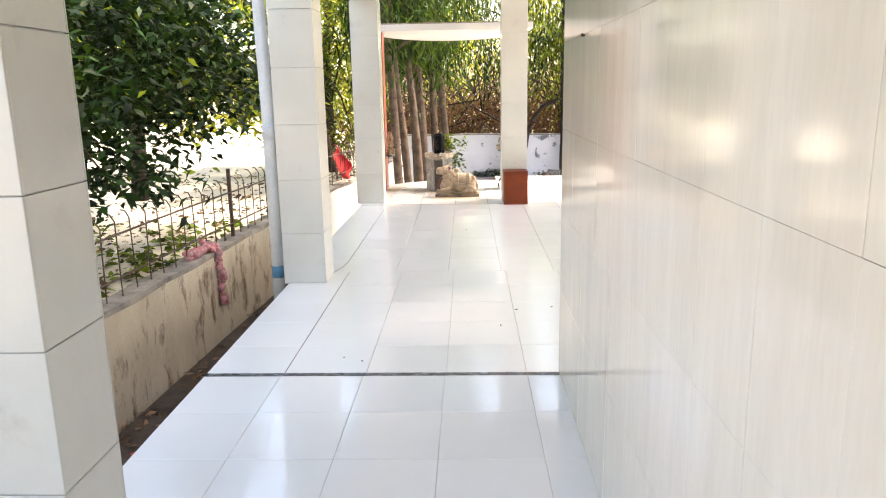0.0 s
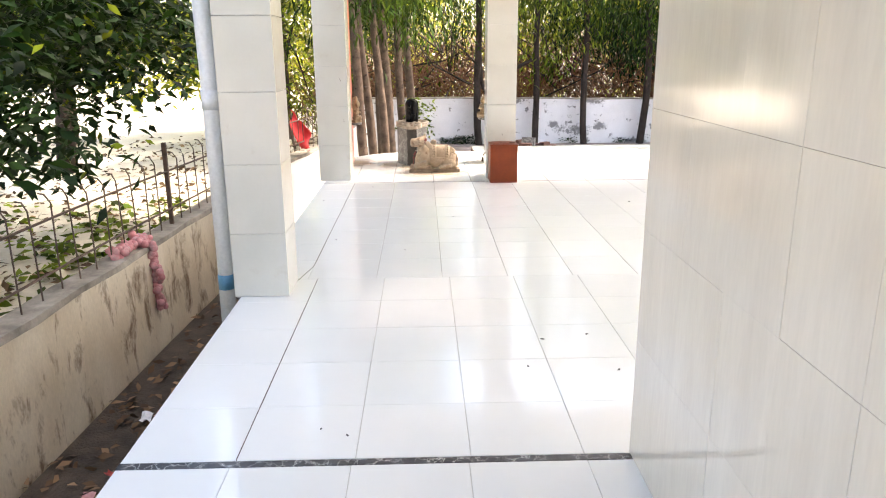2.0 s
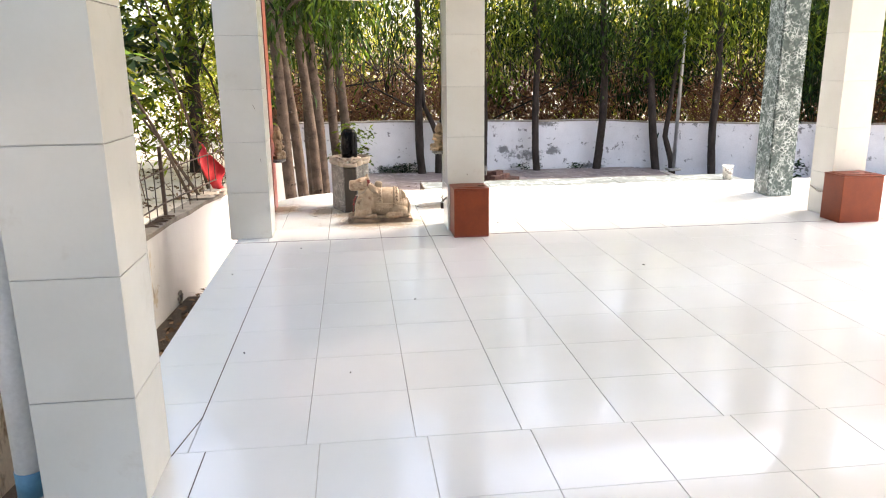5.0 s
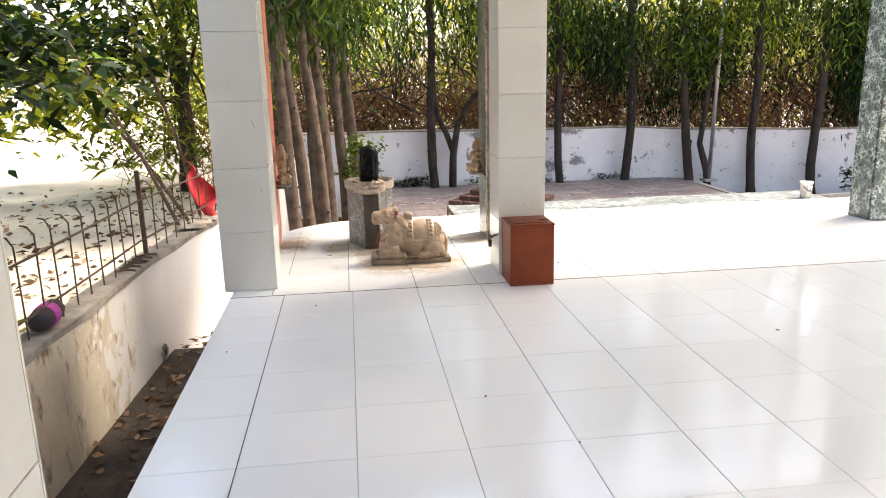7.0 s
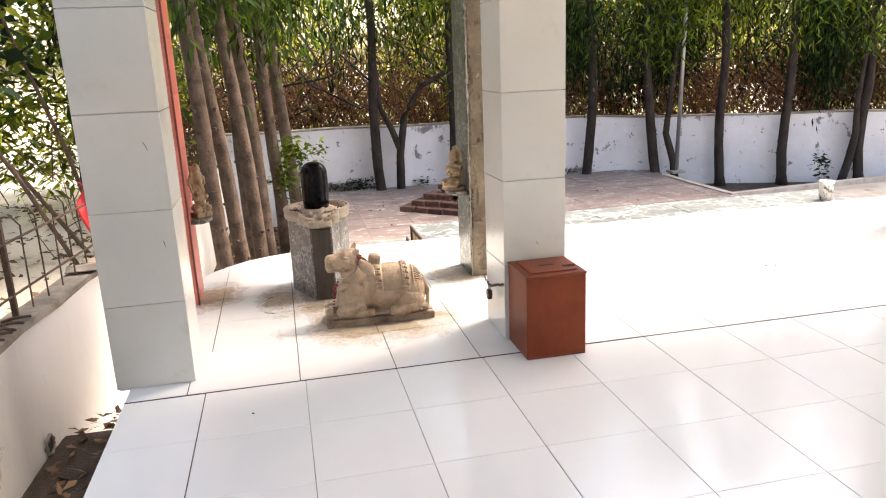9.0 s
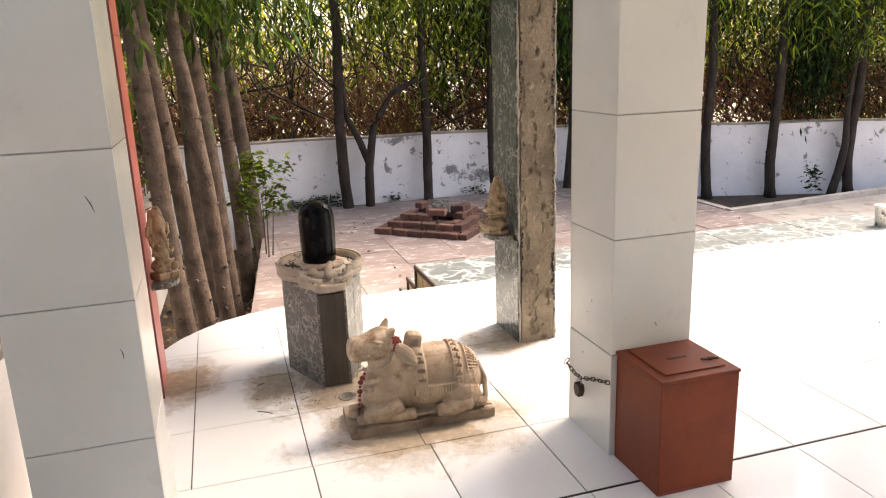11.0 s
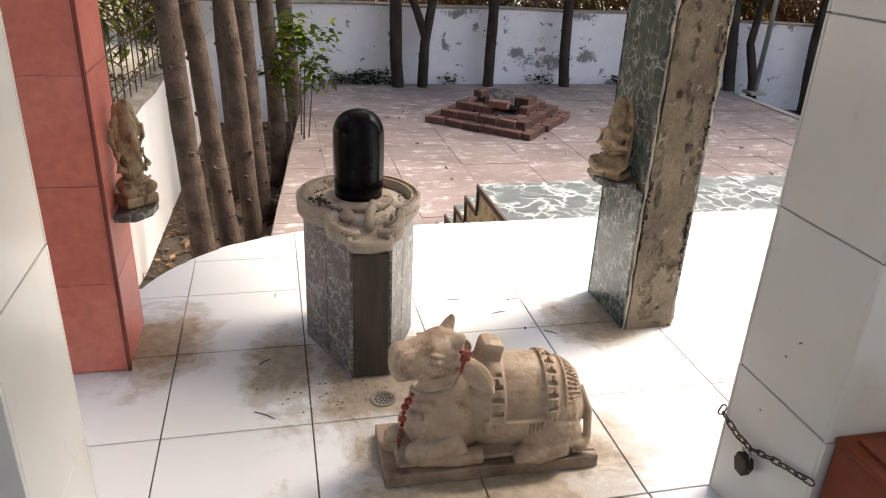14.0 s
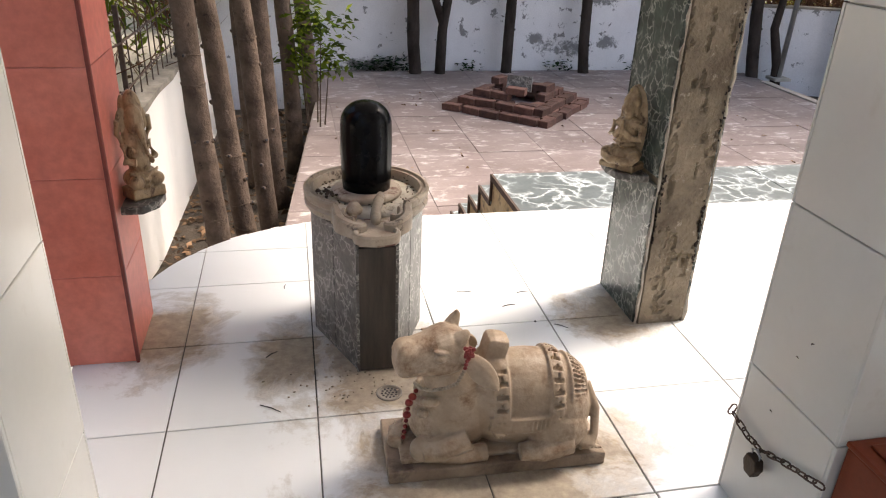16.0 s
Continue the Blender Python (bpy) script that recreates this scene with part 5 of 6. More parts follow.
# ---- fence ----
def fence():
    f = empty("fence", "rusty iron bar fence with bent tips, on the low wall", "fence")
    y = 7.11 - 0.2129 * 43
    while y < 17.4:
        x = fence_x(y) - 0.09
        post = abs(((y - 7.11) / 2.9806) - round((y - 7.11) / 2.9806)) < 0.02
        bm = bmesh.new()
        lean = random.uniform(-0.012, 0.012)
        if post:
            add_box(bm, -0.016, -0.016, -0.10, 0.016, 0.016, 0.60, bevel=0.002)
            ob = part("post", bm, M_IRON, f)
            ob.location = (x, y, 0)
        else:
            h = 0.50 + random.uniform(-0.02, 0.02)
            tube(bm, [(0, 0, -0.10), (lean * 0.5, lean, 0.30), (lean, lean * 1.3, h - 0.05), (-0.030, lean * 1.5, h), (-0.065, lean * 1.5, h + 0.006)], [0.0055] * 5, 6)
            ob = part("bar", bm, M_IRON, f)
            ob.location = (x, y, 0)
        y += 0.2129
    for z in (0.055, 0.365):
        bm = bmesh.new()
        pts = [(fence_x(yy) - 0.083, yy, z + 0.008 * math.sin(yy * 1.3)) for yy in [-2 + 0.5 * i for i in range(39)]]
        tube(bm, pts, [0.008] * len(pts), 6)
        part("rail", bm, M_IRON, f)


fence()

# fire pit of stacked bricks in the yard
def fire_pit():
    cx, cy = 1.89, 15.46
    th = empty("fire_pit", "stepped square fire pit of loose dark red bricks", "fire pit", at=(cx, cy, YARD))
    th.rotation_euler = (0, 0, radians(-42))
    bw, bd, bh = 0.208, 0.104, 0.072
    mesh = piece_mesh("brick", bw, bd, bh, M_BRICK, 0.006)
    def lay(x, y, z, a):
        ob = new("brick", mesh)
        ob.parent = th
        ob.matrix_basis = pose(x + random.uniform(-.014, .014), y + random.uniform(-.014, .014), z, random.uniform(-2, 2), random.uniform(-2, 2), a + random.uniform(-6, 6)) @ pose(-bw / 2, -bd / 2, 0)
    for level, half in ((0, 0.625), (1, 0.50), (2, 0.375)):
        z = level * bh + 0.001 * level
        n = int(2 * half / 0.233)
        for side in range(4):
            for i in range(n):
                if level == 2 and (side, i) in ((0, 2), (1, 0), (3, 1)):
                    continue
                t = -half + (i + 0.5) * (2 * half - bd) / n
                p = pose(0, 0, 0, 0, 0, 90 * side) @ Vector((t, -half + bd / 2, 0))
                lay(p.x, p.y, z, 90 * side)
        if level < 2:
            # packing behind the course carries the next one
            for side in range(4):
                for i in range(n - 1):
                    t = -half + bd + (i + 0.5) * (2 * half - 2 * bd) / (n - 1)
                    p = pose(0, 0, 0, 0, 0, 90 * side) @ Vector((t, -half + 1.5 * bd + 0.004, 0))
                    lay(p.x, p.y, z, 90 * side)
    ob = piece("loose_stone", 0.27, 0.16, 0.05, M_SLATE, th, pose(-0.05, -0.20, 0.225, 78, 0, 12))
    ob["label"] = "grey broken slab leaning on the bricks"
    lay(0.12, -0.30, 3 * bh, 12)
    lay(-0.28, 0.12, 3 * bh, 80)
    lay(0.28, 0.10, 3 * bh, 85)


fire_pit()

# grey stone block with a small round stone, on a flat disc
sb = empty("stone_block", "rough grey stone block on a flat round slab", "stone", at=(4.74, 9.86, 0))
part("disc", lathe(bmesh.new(), [(0.004, 0.0), (0.245, 0.0), (0.25, 0.008), (0.245, 0.022), (0.004, 0.022)], (0, 0), 36), M_CONCRETE, sb, "flat round slab")
part("block", box(-0.15, -0.14, 0.0225, 0.13, 0.13, 0.205, bevel=0.010), M_CONCRETE, sb)
bm = bmesh.new()
ball(bm, (-0.02, 0.01, 0.232), (0.062, 0.055, 0.030), seg=18, rings=12)
part("round_stone", bm, M_SLATE, sb, "small dark round stone", smooth=True)

# cup on the landing
cup = empty("paper_cup", "small printed paper cup standing on the marble landing", "cup", at=(4.00, 10.85, -0.004))
part("cup", lathe(bmesh.new(), [(0.048, 0.0), (0.060, 0.15), (0.064, 0.155), (0.064, 0.162), (0.056, 0.162), (0.054, 0.14), (0.004, 0.135)], (0, 0), 20), M_TIN, cup, smooth=True)


# ---- plants ----
def leaves(name, count, centres, spread, length, width, droop, material, parent=None, seed=1, flat=0.3):
    """Leaves scattered round clump centres: each a bent blade, hanging by droop (0 level, 1 straight down)."""
    rng = np.random.default_rng(seed)
    c = np.asarray(centres, float)
    pick = rng.integers(0, len(c), count)
    pos = c[pick] + rng.normal(0, 1, (count, 3)) * np.asarray(spread)
    ang = rng.uniform(0, 2 * np.pi, count)
    dn = np.clip(rng.normal(droop, 0.25, count), -0.6, 1.0)
    hor = np.sqrt(1 - dn ** 2)
    d = np.stack([hor * np.cos(ang), hor * np.sin(ang), -dn], 1)
    up = np.tile([0.0, 0.0, 1.0], (count, 1)) + rng.normal(0, 0.5, (count, 3))
    side = np.cross(d, up)
    side /= np.linalg.norm(side, axis=1)[:, None] + 1e-9
    nrm = np.cross(side, d)
    L = length * rng.uniform(0.65, 1.25, count)[:, None]
    W = width * rng.uniform(0.7, 1.2, count)[:, None] / 2
    v = np.empty((count, 5, 3))
    v[:, 0] = pos
    v[:, 1] = pos + d * L * 0.42 + side * W + nrm * L * 0.05
    v[:, 2] = pos + d * L * 0.45 + nrm * L * 0.10 * flat
    v[:, 3] = pos + d * L * 0.42 - side * W + nrm * L * 0.05
    v[:, 4] = pos + d * L - nrm * L * 0.10
    i = np.arange(count)[:, None] * 5
    f = np.concatenate([i + [[0, 1, 2]], i + [[0, 2, 3]], i + [[1, 4, 2]], i + [[2, 4, 3]]], 0)
    me = bpy.data.meshes.new(name)
    me.vertices.add(count * 5)
    me.vertices.foreach_set("co", v.reshape(-1))
    me.loops.add(len(f) * 3)
    me.loops.foreach_set("vertex_index", f.reshape(-1).astype(np.int32))
    me.polygons.add(len(f))
    me.polygons.foreach_set("loop_start", np.arange(0, len(f) * 3, 3, dtype=np.int32))
    me.update(calc_edges=True)
    me.materials.append(material)
    ob = new(name, me)
    if parent is not None:
        ob.parent = parent
    return ob


def clumps(n, lo, hi, seed, keep=None):
    rng = np.random.default_rng(seed)
    out = []
    while len(out) < n:
        p = rng.uniform(lo, hi)
        if keep is None or keep(p):
            out.append(p)
    return out


def trunk_path(h, lean, seed, bend=0.06):
    return [(lean[0] * k / 12 * h + bend * noise.noise((seed * 3.1, k * 0.35, 0)), lean[1] * k / 12 * h + bend * noise.noise((seed * 3.1, k * 0.35, 7)), h * k / 12) for k in range(13)]


def trunk(h, r, lean, seed, material, parent, knots=10, bend=0.06):
    pts = trunk_path(h, lean, seed, bend)
    bm = bmesh.new()
    fine = []
    for a, b in zip(pts, pts[1:]):
        for j in range(3):
            fine.append(Vector(a).lerp(Vector(b), j / 3))
    fine.append(Vector(pts[-1]))
    n = len(fine)
    rad = [r * (1.0 - 0.55 * k / n) * (1.25 if k == 0 else 1.0) * (1 + 0.07 * noise.noise((k * 0.8, seed, 0))) for k in range(n)]
    tube(bm, fine, rad, 12, wobble=0.04)
    rnd = random.Random(seed)
    for k in range(knots):
        i = rnd.randrange(2, n - 4)
        a = rnd.uniform(0, 6.28)
        p = fine[i] + Vector((math.cos(a), math.sin(a), 0)) * rad[i] * 0.94
        tube(bm, [p, p + Vector((math.cos(a) * 0.014, math.sin(a) * 0.014, 0.006))], [0.020, 0.012], 8)
        kn = bmesh.new()
        tube(kn, [p + Vector((math.cos(a), math.sin(a), 0.4)) * 0.010, p + Vector((math.cos(a), math.sin(a), 0.3)) * 0.021], [0.0115, 0.007], 7)
        part("knot", kn, M_BLACK, parent, "dark knot")
        if k % 2 == 0:
            # a growth ring, a fine ridge round the stem
            j = rnd.randrange(2, n - 14)
            ring = [fine[j] + Vector((math.cos(w), math.sin(w), 0.12 * math.sin(w * 2 + a))) * rad[j] * 1.0 for w in [2 * math.pi * q / 14 for q in range(15)]]
            tube(bm, ring, [0.0045] * 15, 5, caps=False)
    part("trunk", bm, material, parent, smooth=True)
    return fine


CROWNS = {}


def crown_mesh(key, build):
    if key not in CROWNS:
        ob = build()
        CROWNS[key] = ob.data
        bpy.data.objects.remove(ob)
    return CROWNS[key]


def mast_crown(seed):
    """Crown of a tall slim tree: drooping sprays from 2.3 m up, dense, uneven."""
    cs = clumps(40, (-1.15, -1.0, 2.9), (1.15, 1.0, 6.0), seed, lambda p: math.hypot(p[0], p[1]) < 1.15 * (0.55 + 0.45 * min(1.0, (p[2] - 1.2) / 2.0)))
    cs += clumps(8, (-1.0, -0.9, 2.5), (1.0, 0.9, 3.4), seed + 50)
    # wide upper sprays above the view, added to keep the sun off the yard
    if seed < 20:
        cs += clumps(50, (-2.4, -2.6, 4.8), (2.4, 2.0, 6.8), seed + 70)
    return leaves("crown", 4600 if seed < 20 else 2600, cs, (0.13, 0.13, 0.34), 0.20, 0.036, 0.78, M_LEAF if seed in (10, 20, 22) else M_LEAFMID, seed=seed)


def tall_tree(x, y, base, r, lean, seed, label, material=M_BARK, h=6.6, variant=None, turn=0.0, knots=10, bend=0.10, lift=0.0):
    t = empty("tree", label, "tree", "row of tall trees", at=(x, y, base))
    fine = trunk(h, r, lean, seed, material, t, knots, bend)
    v = seed % 4 if variant is None else variant
    ob = new("crown", crown_mesh(("mast", v), lambda: mast_crown(10 + v)))
    ob.parent = t
    ob.matrix_basis = pose(lean[0] * 3.5, lean[1] * 3.5, lift, 0, 0, turn or seed * 77.0)
    # a few thin limbs
    rnd = random.Random(seed + 5)
    for k in range(5):
        i = rnd.randrange(17, 30)
        a = rnd.uniform(0, 6.28)
        p = fine[i]
        bm = bmesh.new()
        q = [p, p + Vector((math.cos(a) * 0.3, math.sin(a) * 0.3, 0.25)), p + Vector((math.cos(a) * 0.75, math.sin(a) * 0.75, 0.40)), p + Vector((math.cos(a) * 1.0, math.sin(a) * 1.0, 0.25))]
        tube(bm, q, [0.024, 0.018, 0.012, 0.005], 6)
        part("limb", bm, material, t, smooth=True)
    return t


ROW = "tall slim tree with drooping leaves before the white wall"
for k, (x, dy, r, lx) in enumerate(((1.03, 0.28, 0.085, -0.012), (2.28, 0.22, 0.075, -0.02), (3.40, 0.22, 0.075, -0.035), (4.64, 0.25, 0.085, 0.004), (5.72, 0.28, 0.085, -0.075),
                                   (6.76, 0.20, 0.080, -0.006), (7.74, 0.20, 0.082, -0.006), (8.87, 0.2, 0.08, 0.0), (10.1, 0.25, 0.09, 0.02), (11.4, 0.25, 0.09, 0.0))):
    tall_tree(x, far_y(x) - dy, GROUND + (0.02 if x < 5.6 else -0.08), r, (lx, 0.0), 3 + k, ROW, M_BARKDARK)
# leaning second stems
for x, dy, pts in ((1.34, 0.26, ((0, 0, 0), (0.02, 0, 0.75), (0.12, 0, 1.35), (0.42, 0.05, 1.80), (0.95, 0.1, 2.05))),
                   (6.05, 0.30, ((0, 0, 0), (-0.06, 0, 0.45), (-0.22, 0, 0.95), (-0.16, 0.0, 1.5), (-0.02, 0.05, 2.6))),
                   (8.62, 0.30, ((-0.12, 0, 0), (0.0, 0, 0.40), (0.09, 0, 0.85), (0.06, 0, 1.4), (0.16, 0, 2.4)))):
    t = empty("tree", "crooked dark stem with a few leaves before the white wall", "tree", "row of tall trees", at=(x, far_y(x) - dy, GROUND + (0.02 if x < 5.6 else -0.08)))
    bm = bmesh.new()
    tube(bm, [Vector(pts[0]), *[Vector(a).lerp(Vector(b), j / 3) for a, b in zip(pts, pts[1:]) for j in (1, 2, 3)]], [0.075 - 0.0035 * k for k in range(13)], 10, wobble=0.05)
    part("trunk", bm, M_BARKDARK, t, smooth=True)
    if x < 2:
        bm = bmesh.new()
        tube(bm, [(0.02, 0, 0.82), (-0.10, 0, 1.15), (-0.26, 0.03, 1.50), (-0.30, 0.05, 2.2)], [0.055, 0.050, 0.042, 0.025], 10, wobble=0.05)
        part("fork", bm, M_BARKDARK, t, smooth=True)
    e = pts[-1]
    leaves("crown", 900, clumps(14, (e[0] - 0.8, e[1] - 0.5, e[2] - 0.2), (e[0] + 0.8, e[1] + 0.5, e[2] + 1.2), int(x * 10)), (0.18, 0.18, 0.2), 0.19, 0.04, 0.6, M_LEAF, t, seed=int(x * 7))

# the group of slim trunks beside the shrine
GRP = "slim grey-brown knotted tree trunk in the bed beside the shrine"
for k, (x, y, r, lx, ly) in enumerate(((-1.10, 12.55, 0.084, -0.050, 0.0), (-0.90, 12.80, 0.078, -0.098, 0.01), (-0.785, 13.15, 0.076, -0.058, 0.0), (-0.71, 14.1, 0.088, -0.058, 0.0), (-0.55, 15.0, 0.085, -0.035, 0.0), (-0.30, 15.9, 0.09, -0.085, 0.0), (-0.95, 14.6, 0.085, -0.02, 0.0))):
    tall_tree(x, y, BED + 0.0, r, (lx, ly), 31 + k, GRP, M_BARK, 6.6, variant=20 + k % 3, knots=26, bend=0.05, lift=0.6)

# shrub at the bed's end
t = empty("shrub", "small leafy green shrub at the foot of the trunks", "shrub", at=(-0.36, 14.9, BED))
for k in range(5):
    a = k * 1.3
    bm = bmesh.new()
    tube(bm, [(0, 0, 0), (0.08 * math.cos(a), 0.08 * math.sin(a), 0.4), (0.15 * math.cos(a), 0.15 * math.sin(a), 1.15 + 0.05 * k)], [0.012, 0.009, 0.003], 6)
    part("stem", bm, M_BARK, t)

leaves("foliage", 480, clumps(15, (-0.26, -0.25, 0.75), (0.26, 0.25, 1.65), 91), (0.06, 0.06, 0.08), 0.11, 0.048, 0.25, M_LEAF, t, seed=92)

# woods and dry thicket beyond the far wall
rng = np.random.default_rng(5)
bm_v, bm_f = [], []


def twig(p, d, length, r):
    """A thin three-sided stick with a kink."""
    p, d = np.asarray(p, float), np.asarray(d, float)
    d /= np.linalg.norm(d)
    a = np.cross(d, (0.3, 0.7, 0.2))
    a /= np.linalg.norm(a)
    b = np.cross(d, a)
    kink = a * rng.normal(0, 0.10) * length + b * rng.normal(0, 0.10) * length
    base = len(bm_v)
    for s, q in ((1.0, p), (0.8, p + d * length / 2 + kink), (0.25, p + d * length)):
        for w in (0, 2.1, 4.2):
            bm_v.append(tuple(q + r * s * (math.cos(w) * a + math.sin(w) * b)))
    for k in (0, 3):
        for w in range(3):
            bm_f.append((base + k + w, base + k + (w + 1) % 3, base + k + 3 + (w + 1) % 3, base + k + 3 + w))


for k in range(6000):
    x = rng.uniform(-2.5, 14)
    y = far_y(x) + 0.35 + abs(rng.normal(0, 0.9))
    z = rng.uniform(-0.6, 0.75)
    twig((x, y, z), (rng.normal(0, 0.55), abs(rng.normal(0, 0.4)) + 0.05, rng.uniform(0.2, 1.0)), rng.uniform(0.5, 1.7), rng.uniform(0.004, 0.014))
tagged(raw("thicket", bm_v, bm_f, M_TWIG), "tangled dry brown brush behind the white wall", "thicket", kind="stuff")
leaves_far = leaves("thicket_leaves", 9000, clumps(240, (-2.5, 18.2, -0.2), (14, 20.5, 1.9), 61, lambda p: p[1] > far_y(p[0]) + 0.4), (0.25, 0.25, 0.25), 0.12, 0.05, 0.3, M_DRYLEAF, seed=62)
tagged(leaves_far, "dry brown leaves caught in the brush", "leaves", kind="stuff")
ob = leaves("hedge", 12000, clumps(46, (-3.0, 16.0, 0.4), (15.0, 20.0, 2.2), 67, lambda p: far_y(p[0]) + 0.5 < p[1] < far_y(p[0]) + 2.2 and (p[0] > 3.6 or p[2] < 0.8)), (0.24, 0.22, 0.26), 0.11, 0.04, 0.5, M_LEAFSHADED, seed=68)
tagged(ob, "dense hedge foliage behind the white wall, shade put into its dark leaf colour", "hedge", kind="stuff")
ob = leaves("woods", 54000, clumps(480, (-4.0, 19.8, -0.4), (17.0, 24.5, 4.4), 63, lambda p: p[1] > far_y(p[0]) + 0.5), (0.34, 0.34, 0.34), 0.20, 0.060, 0.55, M_LEAFSUNLIT, seed=64)
tagged(ob, "yellow-green foliage of the woods behind the wall, sunlight put into its colour", "woods", kind="stuff")
ob = leaves("woods", 10000, clumps(70, (-4.0, 19.0, 0.6), (17.0, 24.0, 4.6), 65, lambda p: p[1] > far_y(p[0]) + 0.8), (0.40, 0.40, 0.40), 0.22, 0.065, 0.6, M_LEAF, seed=66)
tagged(ob, "dark green foliage of the woods behind the wall", "woods", kind="stuff")


# bare crooked branches between the leaves
bm_v, bm_f = [], []
for k in range(420):
    x = rng.uniform(-2.5, 13)
    y = far_y(x) + 0.3 + abs(rng.normal(0, 1.2))
    twig((x, y, rng.uniform(0.2, 1.6)), (rng.normal(0, 0.7), rng.normal(0, 0.3), rng.uniform(0.15, 1.0)), rng.uniform(1.0, 2.6), rng.uniform(0.010, 0.024))
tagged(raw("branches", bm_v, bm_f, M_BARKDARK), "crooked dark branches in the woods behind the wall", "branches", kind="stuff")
# sprays that hang over the far wall, their shade put into the dark leaf colour
ob = leaves("hanging_foliage", 17000, clumps(54, (1.5, 14.0, 0.75), (12.0, 18.4, 2.3), 95, lambda p: far_y(p[0]) - 0.2 < p[1] < far_y(p[0]) + 0.7 and p[2] > 2.6 - 0.32 * p[0]), (0.22, 0.12, 0.34), 0.17, 0.032, 0.85, M_LEAFSHADED, seed=96)
tagged(ob, "dark green leaf sprays hanging over the white wall, shade put into their colour", "foliage", kind="stuff")

# broad-leaved trees beyond the side fence
def bushy_tree(x, y, base, label, lo, hi, count, nclump, seed, length, width, mats, keep=None):
    t = empty("tree", label, "tree", "trees beyond the fence", at=(x, y, base))
    bm = bmesh.new()
    rnd = random.Random(seed)
    tube(bm, [(0, 0, 0), (0.04, 0.05, 0.9), (0.0, 0.1, 1.9), (0.1, 0.1, 3.4)], [0.14, 0.115, 0.10, 0.05], 12, wobble=0.05)
    part("trunk", bm, M_BARKDARK, t, smooth=True)
    cs = clumps(nclump, lo, hi, seed, keep)
    for c in cs[:: max(1, nclump // 14)]:
        bm = bmesh.new()
        s = Vector((0, 0.05, rnd.uniform(1.0, 2.6)))
        e = Vector(c)
        mid = s.lerp(e, 0.55) + Vector((0, 0, 0.25))
        tube(bm, [s, mid, e], [0.030, 0.018, 0.006], 6)
        part("limb", bm, M_BARKDARK, t)
    for i, (mat, share) in enumerate(mats):
        leaves("crown", int(count * share), cs, (0.20, 0.20, 0.17), length, width, 0.35, mat, t, seed=seed + i)
    return t


bushy_tree(-4.2, 7.0, -0.36, "dense dark green broad-leaved tree overhanging the fence, shade put into its leaf colour", (-1.9, -2.6, 0.75), (1.75, 2.7, 3.3), 36000, 260, 71, 0.14, 0.055, ((M_LEAFSHADED, 0.96), (M_LEAF, 0.04)),
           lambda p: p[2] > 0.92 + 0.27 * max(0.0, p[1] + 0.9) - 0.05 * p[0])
bushy_tree(-4.6, 3.2, -0.36, "dense dark green broad-leaved tree overhanging the fence, shade put into its leaf colour", (-1.8, -2.2, 1.3), (1.9, 2.0, 3.2), 12000, 130, 75, 0.13, 0.05, ((M_LEAFSHADED, 0.9), (M_LEAF, 0.1)))
bushy_tree(-5.3, 11.6, -0.36, "broad-leaved green tree beyond the fence, light and shade put into its leaf colours", (-0.6, -1.5, 1.3), (2.9, 1.9, 3.5), 3600, 60, 81, 0.20, 0.080, ((M_LEAF, 0.4), (M_LEAFSHADED, 0.45), (M_LEAFSUNLIT, 0.15)),
           lambda p: p[2] > 1.72 - 0.10 * p[0])
bushy_tree(-6.8, 15.0, -0.36, "yellow-green tree across the plot, sunlight put into its leaf colour", (-2.6, -2.0, 1.0), (2.6, 2.0, 4.6), 9000, 130, 85, 0.24, 0.10, ((M_LEAFSUNLIT, 0.7), (M_LEAF, 0.3)))
bushy_tree(-2.9, 15.4, -0.36, "green tree with hanging leaves beside the corner", (-1.3, -1.5, 0.4), (1.0, 2.2, 4.8), 9000, 130, 88, 0.20, 0.05, ((M_LEAF, 0.75), (M_LEAFSUNLIT, 0.25)))

# bare grey canes leaning out of the side plot
for k, (a, b) in enumerate((((-2.35, 12.3, -0.36), (-3.1, 11.2, 2.1)), ((-2.30, 12.6, -0.36), (-3.5, 11.9, 1.9)), ((-2.25, 12.9, -0.36), (-2.75, 12.2, 2.5)))):
    bm = bmesh.new()
    A, B = Vector(a), Vector(b)
    tube(bm, [A, A.lerp(B, 0.35) + Vector((0.03, 0, 0.03)), A.lerp(B, 0.7), B], [0.022, 0.019, 0.015, 0.008], 8)
    tagged(part("cane", bm, M_BARK, smooth=True), "bare grey cane leaning over the fence", "branch", "leaning canes")
bm_v, bm_f = [], []
for k in range(110):
    y = rng.uniform(12.4, 15.5)
    x = fence_x(y) - 0.25 - abs(rng.normal(0, 0.5))
    twig((x, y, rng.uniform(-0.36, 0.7)), (rng.normal(0, 0.5), rng.normal(0, 0.5), rng.uniform(0.3, 1)), rng.uniform(0.4, 1.0), rng.uniform(0.003, 0.008))
tagged(raw("thicket", bm_v, bm_f, M_TWIG), "dry twigs and stalks behind the iron fence", "thicket", kind="stuff")

# flag pole
pl = empty("pole", "thin galvanised steel pole at the yard's end", "pole", at=(6.02, 16.75, YARD))
bm = bmesh.new()
tube(bm, [(0, 0, 0), (0.06, 0, 2.5), (0.16, 0, 6.0)], [0.036, 0.032, 0.028], 14)
part("shaft", bm, M_STEEL, pl, smooth=True)
part("foot", box(-0.12, -0.12, -0.01, 0.12, 0.12, 0.03, bevel=0.006), M_CONCRETE, pl, "concrete foot")


